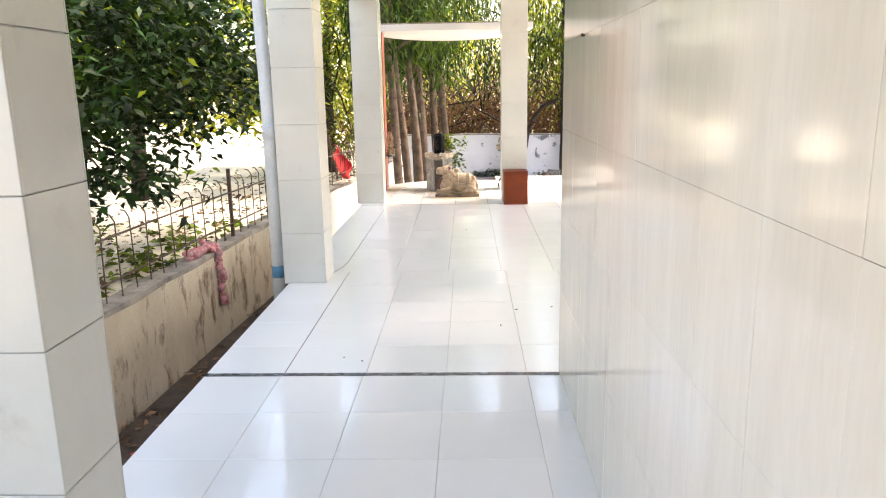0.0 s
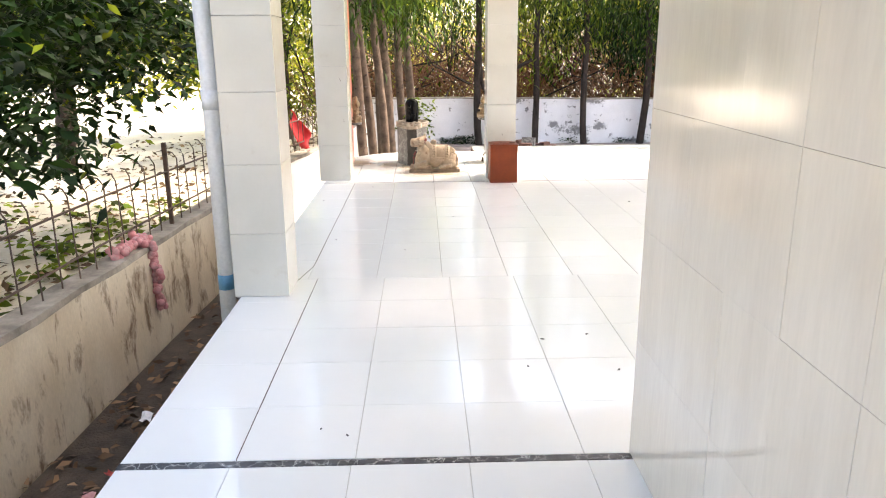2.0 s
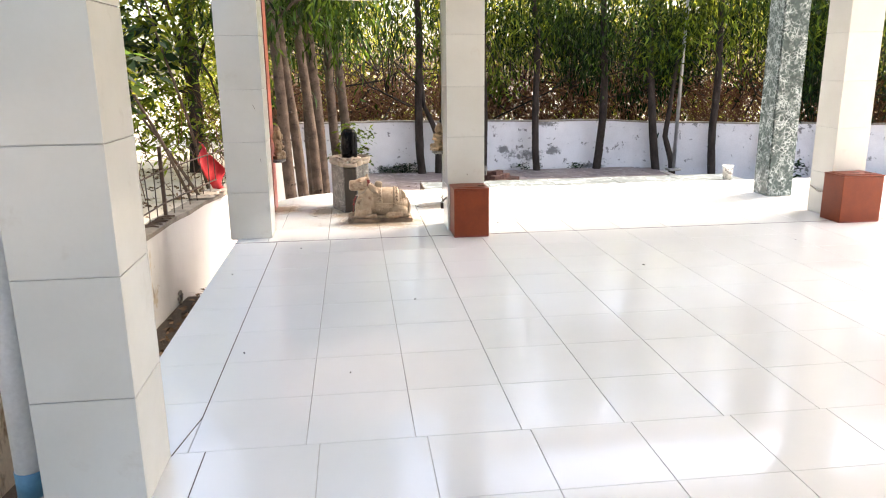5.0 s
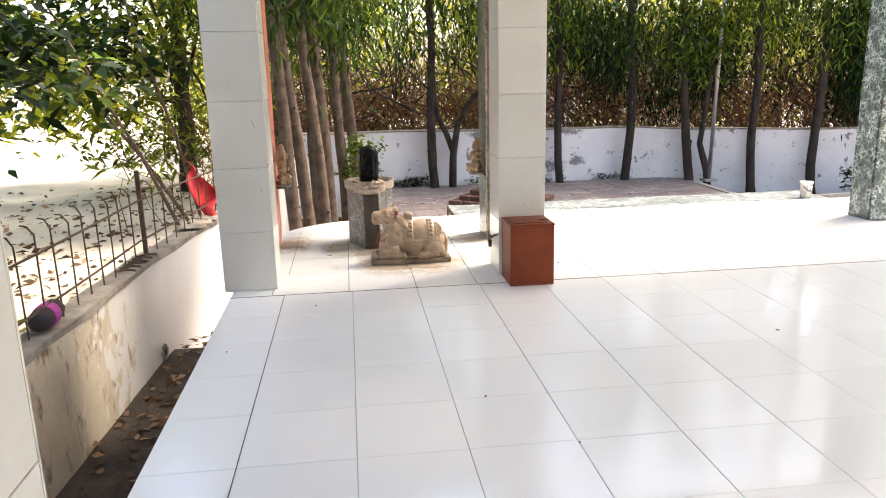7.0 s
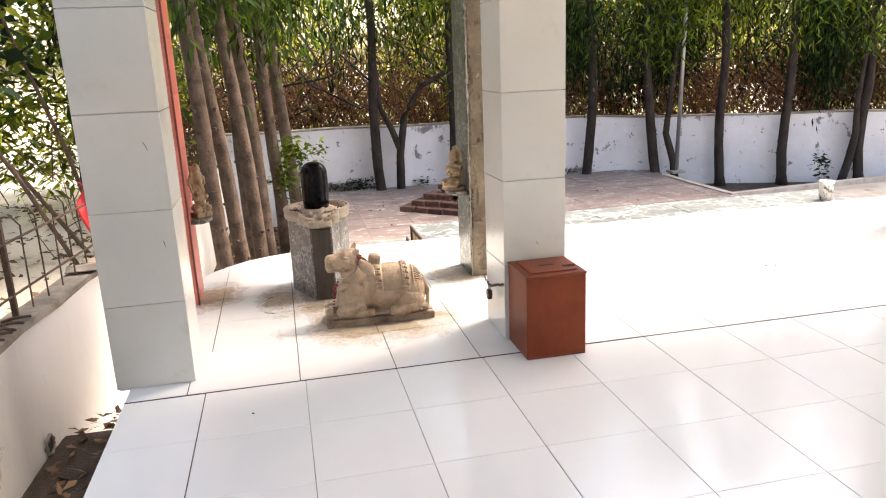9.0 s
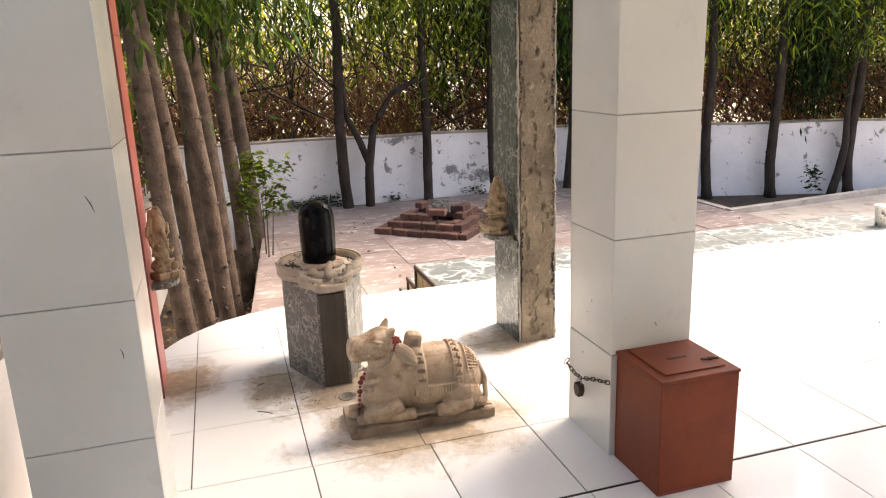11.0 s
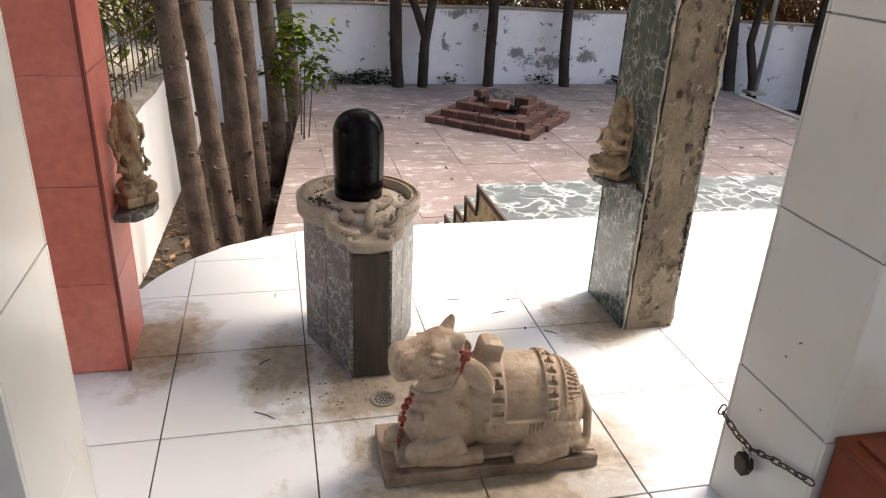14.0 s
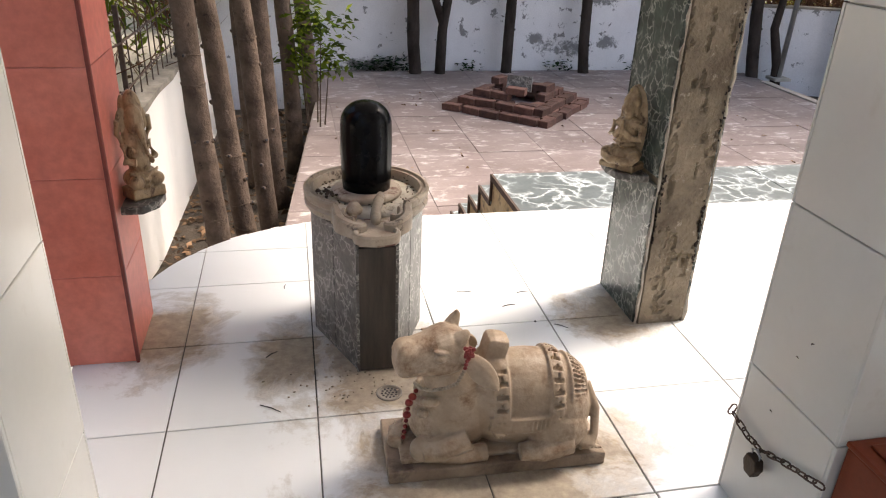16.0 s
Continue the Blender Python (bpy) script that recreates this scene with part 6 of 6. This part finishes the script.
# ---- litter and small things ----
def garland(name, pts, label, n, r, mat=M_PINK):
    bm = bmesh.new()
    seg = [(Vector(b) - Vector(a)).length for a, b in zip(pts, pts[1:])]
    for k in range(n):
        d = sum(seg) * k / n
        for a, b, s in zip(pts, pts[1:], seg):
            if d <= s:
                c = Vector(a).lerp(Vector(b), d / s)
                break
            d -= s
        for j in range(3):
            ball(bm, c + Vector([random.gauss(0, r * 0.45) for _ in range(3)]), (r * random.uniform(0.6, 1.0),) * 3, seg=8, rings=6)
    return tagged(part(name, bm, mat, smooth=True), label, "garland")


gx = fence_x(6.35)
garland("flower_garland", [(gx - 0.10, 6.05, -0.045), (gx - 0.05, 6.15, -0.035), (gx - 0.10, 6.25, -0.03), (gx - 0.03, 6.32, -0.035), (gx - 0.09, 6.42, -0.03), (gx - 0.03, 6.47, -0.035), (gx - 0.01, 6.36, -0.03), (gx + 0.035, 6.42, -0.10), (gx + 0.038, 6.43, -0.30), (gx + 0.04, 6.44, -0.50), (gx + 0.045, 6.46, -0.60)],
        "faded pink flower garland hanging over the low wall", 46, 0.034)
garland("flower_garland", [(-1.80, 5.55, -0.91), (-1.70, 5.70, -0.90), (-1.78, 5.82, -0.90), (-1.65, 5.88, -0.91)], "faded pink garland thrown into the gutter", 16, 0.045)
roll = empty("cloth_bundle", "black cloth roll with a magenta foil band, on the wall top", "bundle", at=(fence_x(8.42) - 0.10, 8.42, -0.013))
bm = bmesh.new()
prof = [(0.012, -0.17), (0.040, -0.165), (0.058, -0.14), (0.063, -0.08), (0.060, 0.0), (0.064, 0.08), (0.057, 0.13), (0.044, 0.16), (0.012, 0.168)]
lathe(bm, prof, (0, 0), 22)
for v in bm.verts:
    v.co += 0.006 * noise.noise_vector(v.co * 26)
ob = part("roll", bm, M_BLACK, roll, smooth=True)
ob.matrix_basis = pose(0, 0, 0, 90, 0, 3)
for k in range(5):
    ob = part("foil_band", lathe(bmesh.new(), [(0.060, -0.042 + 0.017 * k), (0.0685, -0.040 + 0.017 * k), (0.0695, -0.034 + 0.017 * k), (0.0685, -0.028 + 0.017 * k), (0.060, -0.026 + 0.017 * k)], (0, 0), 22), M_MAGENTA, roll, "magenta foil band", smooth=True)
    ob.matrix_basis = pose(0, 0, 0, 90, 0, 3)
bm = bmesh.new()
gp = {}
for i in range(13):
    for j in range(9):
        u, v = i / 12, j / 8
        top, low = 0.50 - 0.30 * u, 0.24 - 0.31 * min(1.0, u * 2.2)
        gp[i, j] = bm.verts.new((-2.08 + 0.25 * u + 0.02 * math.sin(v * 7), 11.60 + 0.05 * math.sin(u * 9 + v * 4) + 0.05 * math.sin(v * 6), top + (low - top) * v + 0.012 * math.sin(u * 13)))
for i in range(12):
    for j in range(8):
        bm.faces.new((gp[i, j], gp[i + 1, j], gp[i + 1, j + 1], gp[i, j + 1]))
ob = part("red_cloth", bm, M_RED, smooth=True)
sol = ob.modifiers.new("thickness", "SOLIDIFY")
sol.thickness = 0.004
tagged(ob, "crumpled bright red cloth tied to the fence", "cloth")
for k in range(6):
    yy = 9.55 + 0.09 * k
    bm = bmesh.new()
    xx = fence_x(yy) - 0.06
    tube(bm, [(xx - 0.07, yy, -0.066), (xx, yy + 0.04, -0.060), (xx + 0.075, yy + 0.03 * (k % 3), -0.064)], [0.009, 0.011, 0.008], 6)
    tagged(part("stick", bm, M_BARK), "short dry stick lying on the wall top", "stick", "sticks on the wall")

# dry leaves in the gutter, in the bed and on the side plot
def litter(name, n, place, size, label, seed, mat=M_DRYLEAF):
    rr = np.random.default_rng(seed)
    cs = [place(rr) for _ in range(n)]
    ob = leaves(name, n, cs, (0.01, 0.01, 0.004), size, size * 0.5, 0.0, mat, seed=seed)
    return tagged(ob, label, "litter", kind="stuff")


def in_gutter(rr):
    y = rr.uniform(-1, 10.5)
    return (rr.uniform(fence_x(y) + 0.03, -1.27), y, -0.915)


def in_bed(rr):
    y = rr.uniform(10.4, 17.2)
    return (rr.uniform(fence_x(y) + 0.03, yard_left(y) - 0.02), y, BED + 0.015)


def on_plot(rr):
    y = rr.uniform(0, 16)
    return (fence_x(y) - 0.25 - abs(rr.normal(0, 2.5)), y, -0.345)


litter("dry_leaves", 1500, in_gutter, 0.09, "dry brown leaves and scraps in the gutter", 41)
litter("dry_leaves", 1500, in_bed, 0.09, "dry brown leaves in the planting bed", 42)
litter("dry_leaves", 2600, on_plot, 0.10, "dry leaves strewn over the side plot", 43)
litter("dry_leaves", 120, lambda rr: (rr.uniform(-0.3, 5.5), rr.uniform(12.3, 16.2), YARD + 0.008), 0.05, "small dry leaves on the red paving", 44)
litter("green_weeds", 700, lambda rr: (fence_x(6) - 0.3 - abs(rr.normal(0, 0.8)), rr.uniform(3.5, 9.5), -0.33), 0.14, "low green weeds along the fence", 45, M_LEAF)
COL = [surface("scrap_%s" % n_, a, b, 20, (0.5, 0.8), 60, 0.2) for n_, a, b in (("pink", (0.5, 0.2, 0.2), (0.65, 0.35, 0.33)), ("teal", (0.2, 0.42, 0.4), (0.35, 0.55, 0.52)), ("white", (0.6, 0.6, 0.6), (0.75, 0.75, 0.75)), ("red", (0.4, 0.05, 0.04), (0.55, 0.1, 0.08)))]
for k in range(22):
    y = random.choice((4.35, 4.5, 4.2, 3.9, 5.2, 3.5)) + random.gauss(0, 0.12)
    x = random.uniform(-2.05, -1.35)
    bm = bmesh.new()
    g = {}
    w, l = random.uniform(0.05, 0.13), random.uniform(0.06, 0.2)
    for i in range(4):
        for j in range(4):
            g[i, j] = bm.verts.new((w * (i / 3 - .5), l * (j / 3 - .5), 0.025 + random.uniform(-0.012, 0.022)))
    for i in range(3):
        for j in range(3):
            bm.faces.new((g[i, j], g[i + 1, j], g[i + 1, j + 1], g[i, j + 1]))
    ob = part("plastic_scrap", bm, COL[k % 4])
    ob.matrix_basis = pose(x, y, -0.925, 0, 0, random.uniform(0, 360))
    tagged(ob, "crumpled scrap of coloured plastic in the gutter", "scrap", "scraps in the gutter")

# dark weeds at the foot of the far wall
for x, n, h, sd in ((0.55, 130, 0.10, 51), (0.80, 170, 0.13, 52), (0.25, 70, 0.05, 53), (1.75, 60, 0.05, 54), (3.05, 70, 0.06, 55), (4.2, 70, 0.06, 56)):
    ob = leaves("weeds", n, [(x + 0.09 * math.cos(i * 2.4), far_y(x) - 0.09, YARD + 0.03 + h * (i % 4) / 3) for i in range(9)], (0.06, 0.03, 0.03), 0.075, 0.026, -0.1, M_LEAFSHADED, seed=sd)
    tagged(ob, "low dark weeds at the foot of the white wall", "weeds", "weeds along the wall", kind="stuff")
# bushy weed on the bare soil beyond the paving
ob = leaves("weeds", 90, [(8.0, 15.68, GROUND + 0.15), (8.02, 15.68, GROUND + 0.32), (7.98, 15.68, GROUND + 0.45)], (0.07, 0.05, 0.05), 0.10, 0.04, 0.1, M_LEAFSHADED, seed=57)
tagged(ob, "small dark bushy weed on the bare soil", "weeds", kind="stuff")
# drain mouth low in the boundary wall
dm = empty("drain_mouth", "dark broken drain mouth low in the boundary wall", "drain", at=(fence_x(9.97) + 0.012, 9.97, -0.865))
bm = bmesh.new()
tube(bm, [(0.0, 0.062 * math.cos(a), 0.056 * math.sin(a)) for a in [2 * math.pi * k / 20 for k in range(21)]], [0.012 + 0.004 * math.sin(k * 2.1) for k in range(21)], 8, caps=False)
part("ring", bm, M_CAP, dm, "broken cement ring", smooth=True)
bm = lathe(bmesh.new(), [(0.010, 0.0), (0.056, 0.0), (0.056, 0.004), (0.010, 0.004)], (0, 0), 20)
ob = part("mouth", bm, M_BLACK, dm, "black opening")
ob.matrix_basis = pose(-0.004, 0, 0, 0, 90, 0)
# old nail in the corridor wall
bm = bmesh.new()
tube(bm, [(0.470, 2.74, 1.51), (0.452, 2.738, 1.512)], [0.004, 0.006], 8)
tagged(part("nail", bm, M_IRON), "rusty nail in the cream wall tiles", "nail")
# rags on the low wall below the red cloth
for k, (x, y) in enumerate(((-1.93, 11.25), (-1.90, 11.45), (-1.97, 11.05))):
    bm = bmesh.new()
    g = {}
    for i in range(7):
        for j in range(6):
            g[i, j] = bm.verts.new((0.20 * (i / 6 - 0.5), 0.26 * (j / 5 - 0.5), 0.018 + 0.022 * noise.noise((i * 0.8, j * 0.8, k * 5.0)) ))
    for i in range(6):
        for j in range(5):
            bm.faces.new((g[i, j], g[i + 1, j], g[i + 1, j + 1], g[i, j + 1]))
    ob = part("rag", bm, M_CAP if k else M_CREAMSTONE, smooth=True)
    ob.matrix_basis = pose(x, y, -0.066, 0, 0, 20 + 40 * k)
    sol = ob.modifiers.new("thickness", "SOLIDIFY")
    sol.thickness = 0.004
    tagged(ob, "crumpled pale rag lying on the wall top", "rag", "rags on the wall")
# scratches and specks on the shrine pillars
def scratch(x, y, z, l, face, a):
    bm = bmesh.new()
    tube(bm, [(-l / 2, 0, 0), (0, 0.001, 0.002), (l / 2, 0, 0)], [0.0008, 0.0016, 0.0007], 6)
    ob = part("scratch", bm, M_IRON)
    ob.matrix_basis = pose(x, y, z) @ pose(0, 0, 0, 0, 0, face) @ pose(0, 0, 0, 0, a, 0)
    tagged(ob, "short dark scratch mark on the white pillar tiles", "mark", "marks on the pillars")


for x, y, z, l, face, a in ((-1.04, 8.637, 1.02, 0.045, 0, 68), (-1.02, 8.637, 0.62, 0.03, 0, 80), (0.437, 8.80, 0.52, 0.010, 90, 40), (0.437, 8.83, 0.47, 0.008, 90, 0), (0.60, 8.667, 0.46, 0.018, 0, 55), (0.437, 8.86, 0.31, 0.008, 90, 0)):
    scratch(x, y, z, l, face, a)

# burnt sticks, specks and dead insects on the tiles
for x, y, a, l in ((-0.66, 9.43, -35, 0.07), (-0.66, 9.70, 40, 0.045), (0.02, 10.02, 175, 0.055), (0.30, 9.74, -40, 0.05), (0.16, 9.90, 10, 0.05), (0.24, 9.99, 5, 0.05), (-0.62, 10.14, 80, 0.03)):
    bm = bmesh.new()
    tube(bm, [(-l / 2, 0, 0.0025), (0, 0.003, 0.003), (l / 2, 0, 0.0025)], [0.0013, 0.0016, 0.0010], 6)
    ob = part("burnt_stick", bm, M_BLACK)
    ob.matrix_basis = pose(x, y, 0, 0, 0, a)
    tagged(ob, "tiny burnt incense stick end on the white tiles", "stick", "stick ends on the floor")
for k, (x, y) in enumerate(((0.22, 9.78), (0.60, 3.95), (0.22, 4.0), (0.33, 4.3), (0.55, 4.35), (-0.6, 3.5), (-0.5, 3.45), (-0.72, 8.25), (-1.12, 7.6), (0.28, 6.47), (2.3, 9.3), (2.36, 9.29), (0.02, 6.9), (-0.85, 6.2), (1.6, 7.4), (3.0, 7.9), (-0.35, 5.9), (0.9, 8.9))):
    bm = bmesh.new()
    ball(bm, (0, 0, 0.003), (random.uniform(0.004, 0.012), 0.004, 0.003), seg=7, rings=5)
    ob = part("speck", bm, M_BLACK)
    ob.matrix_basis = pose(x, y, 0, 0, 0, k * 50)
    tagged(ob, "small dark crumb of dirt on the white tiles", "speck", "specks on the floor")
bm = bmesh.new()
for k in range(70):
    a = random.uniform(0, 6.28)
    ball(bm, (-0.42 + random.gauss(0, 0.10), 9.55 + random.gauss(0, 0.07), 0.002), (random.uniform(0.002, 0.006), random.uniform(0.002, 0.004), 0.0022), seg=6, rings=4)
for k in range(40):
    ball(bm, (-0.19 + random.gauss(0, 0.05), 9.68 + random.gauss(0, 0.04), 0.003), (random.uniform(0.003, 0.008), random.uniform(0.003, 0.006), 0.003), seg=6, rings=4)
tagged(part("crumbs", bm, M_CREAMSTONE), "crumbs and ash scattered at the pedestal's foot", "crumbs", kind="stuff")


# ---- pieces of floors and walls ----
T = 0.4
rest_v, rest_f = [], []


def floor_tile(x0, x1, y0, y1, single, jx=0.0022, jy=0.0022):
    """One tile between four joints; jx is the width of the joints along the walk, jy of those across it."""
    w, h = x1 - x0 - jx, y1 - y0 - jy
    if single:
        piece("tile", w, h, 0.010, M_FLOOR, porch, pose(x0 + jx / 2, y0 + jy / 2, -0.0101 + random.uniform(-0.0004, 0.0003), random.uniform(-0.03, 0.03), random.uniform(-0.03, 0.03)))
    else:
        b = len(rest_v)
        me = piece_mesh("tile", w, h, 0.010, M_FLOOR)
        for v in me.vertices:
            rest_v.append((x0 + jx / 2 + v.co.x, y0 + jy / 2 + v.co.y, v.co.z - 0.0101))
        for f in me.polygons:
            rest_f.append(tuple(b + i for i in f.vertices))


# corridor, up to the dark strip
xs_walk = [LEFT_X, -0.868, -0.470, -0.080, 0.314, 0.472]
ys = [3.262 - T * k for k in range(18)][::-1]
for y0, y1 in zip(ys, ys[1:]):
    for x0, x1 in zip(xs_walk, xs_walk[1:]):
        floor_tile(x0, x1, y0, y1, y0 > 0.3, 0.0016, 0.0008)
part("threshold_strip", box(LEFT_X, 3.265, -0.010, 0.472, 3.300, 0.0005, bevel=0.001), M_GRANITE, porch, "narrow strip of black veined stone")
# hall, up to the dark joint before the shrine; the joints across it are tight
xs_main = [LEFT_X, -0.918, -0.508, -0.114] + [-0.114 + 0.394 * k for k in range(1, 17)]
xs_main = [x for x in xs_main if x < RIGHT_X - 0.1] + [RIGHT_X]
ys = [3.303, 3.68] + [3.68 + 0.402 * k for k in range(1, 12)] + [8.50]
xs_near = [LEFT_X, -0.857, -0.459, -0.072, 0.312, 0.700] + [0.700 + 0.394 * k for k in range(1, 13)] + [RIGHT_X]
for y0, y1 in zip(ys, ys[1:]):
    xs_row = xs_near if y1 < 5.3 else xs_main
    for x0, x1 in zip(xs_row, xs_row[1:]):
        floor_tile(x0, x1, y0, y1, x1 < 2.4, 0.0022, 0.0010)
part("dark_joint", box(LEFT_X, 8.5005, -0.010, RIGHT_X, 8.5075, 0.0004), M_BLACK, porch, "dark open joint")
part("dark_joint", box(-0.8582, 3.31, -0.010, -0.8558, 5.287, 0.0005), M_IRON, porch, "dark open joint")
part("dark_joint", box(-0.9198, 5.555, -0.010, -0.9162, 8.5, 0.0006), M_IRON, porch, "dark open joint")
bm = prism(bmesh.new(), [(-0.972, 5.272), (-0.967, 5.271), (-0.9165, 5.552), (-0.9200, 5.555)], -0.010, 0.0006)
part("dark_joint", bm, M_IRON, porch, "dark open joint")
# shrine platform with wide open joints; tiles at the rounded edge are cut to it
xs_front = [LEFT_X, -0.995, -0.530, -0.112, 0.272] + xs_main[5:]
xs_back = [LEFT_X, -0.928, -0.532, -0.128, 0.270, 0.695, 1.09] + [1.09 + 0.4 * k for k in range(1, 12)] + [RIGHT_X]
part("platform_base", box(LEFT_X + 0.001, 8.51, -0.0055, 3.2, 9.99, -0.0045), M_DARKGROUT, porch)
ys = [8.509, 8.966, 9.375, 9.786, 10.180, 10.47, 10.75]
for y0, y1 in zip(ys, ys[1:]):
    xs_row = xs_front if y0 < 8.6 else xs_back
    for x0, x1 in zip(xs_row, xs_row[1:]):
        g = 0.002
        if x0 >= -0.36 or y1 < 10.0:
            if not (x0 < -1.0 and y1 > 10.16):
                floor_tile(x0, x1, y0, y1, x1 < 3.2, 0.004, 0.004)
            continue
        n = 10
        top = [(x0 + g + (x1 - x0 - 2 * g) * k / n) for k in range(n + 1)]
        pts = [(x, min(y1 - g, edge_y(x))) for x in top]
        pts = [(x, y) for x, y in pts if y > y0 + g + 0.004]
        if len(pts) < 2:
            continue
        bm = prism(bmesh.new(), [(pts[0][0], y0 + g), (pts[-1][0], y0 + g)] + pts[::-1], -0.010, 0.0)
        part("tile", bm, M_FLOOR, porch)
ob = raw("tiles", rest_v, rest_f, M_FLOOR, porch)
ob["kind"] = "stuff"
# the rounded edge's facing
bm = bmesh.new()
for a, b in zip(curve, curve[1:]):
    vs = [bm.verts.new((x, y, z)) for (x, y), z in ((a, -0.002), (b, -0.002), (b, -1.38), (a, -1.38))]
    bm.faces.new(vs)
ob = part("edge_facing", bm, M_PLASTER, porch, "white painted riser of the porch")
sol = ob.modifiers.new("thickness", "SOLIDIFY")
sol.thickness = 0.01

# cream wall tiles on the inner building, towards the corridor and towards the hall
z0, k = 0.0, 0
while z0 < 3.1:
    z1 = min(0.406 + 0.370 * k, 3.149)
    y1, first = 3.308, True
    while y1 > -1.2:
        y0 = y1 - (0.340 if first else 0.272)
        s = random.uniform(-0.0005, 0.0005)
        piece("tile", y1 - y0 - 0.0006, z1 - z0 - 0.0008, 0.010, M_WALLTILE, WALL_TILES, Matrix.Translation((0.475, y1 - 0.0008, z0 + 0.001)) @ pose(s, 0, 0, 0, 0, 270) @ pose(0, 0, 0, 90, 0, 0), 0.0004)
        y1, first = y0, False
    x0 = 0.466
    while x0 < 2.5:
        piece("tile", 0.27, z1 - z0 - 0.002, 0.009, M_WALLTILE, WALL_TILES, pose(x0 + 0.27, 3.2985, z0 + 0.001, 0, 0, 180) @ pose(0, 0, 0, 90, 0, 0))
        x0 += 0.272
    z0, k = z1, k + 1

# red stone slabs of the yard
S = 0.62
j = 0
y0 = 10.8
while y0 < 17.5:
    y1 = y0 + S
    x0 = -0.8
    while x0 < 5.74:
        x1 = min(x0 + S, 5.75)
        lo = max(x0, yard_left((y0 + y1) / 2))
        hi_y = min(y1, far_y((x0 + x1) / 2) - (0.02 if x1 < 0.8 else 0.10))
        if x1 - lo > 0.08 and hi_y - y0 > 0.08 and not (0.45 < x0 and x1 < 4.2 and y1 < 12.2):
            la, lb = max(x0, yard_left(y0)), max(x0, yard_left(hi_y))
            if abs(la - lb) > 0.002:
                # the slabs at the bed are cut along its edge
                bm = prism(bmesh.new(), [(la + 0.004, y0 + 0.004), (x1 - 0.004, y0 + 0.004), (x1 - 0.004, hi_y - 0.004), (lb + 0.004, hi_y - 0.004)], YARD - 0.030, YARD - 0.001)
                part("slab", bm, M_REDSTONE, yard)
            else:
                piece("slab", x1 - lo - 0.005, hi_y - y0 - 0.005, 0.030, M_REDSTONE, yard, pose(lo + 0.004, y0 + 0.004, YARD - 0.030 + random.uniform(-0.003, 0.002), random.uniform(-0.15, 0.15), random.uniform(-0.15, 0.15), 0))
        x0 = x1
    y0, j = y1, j + 1
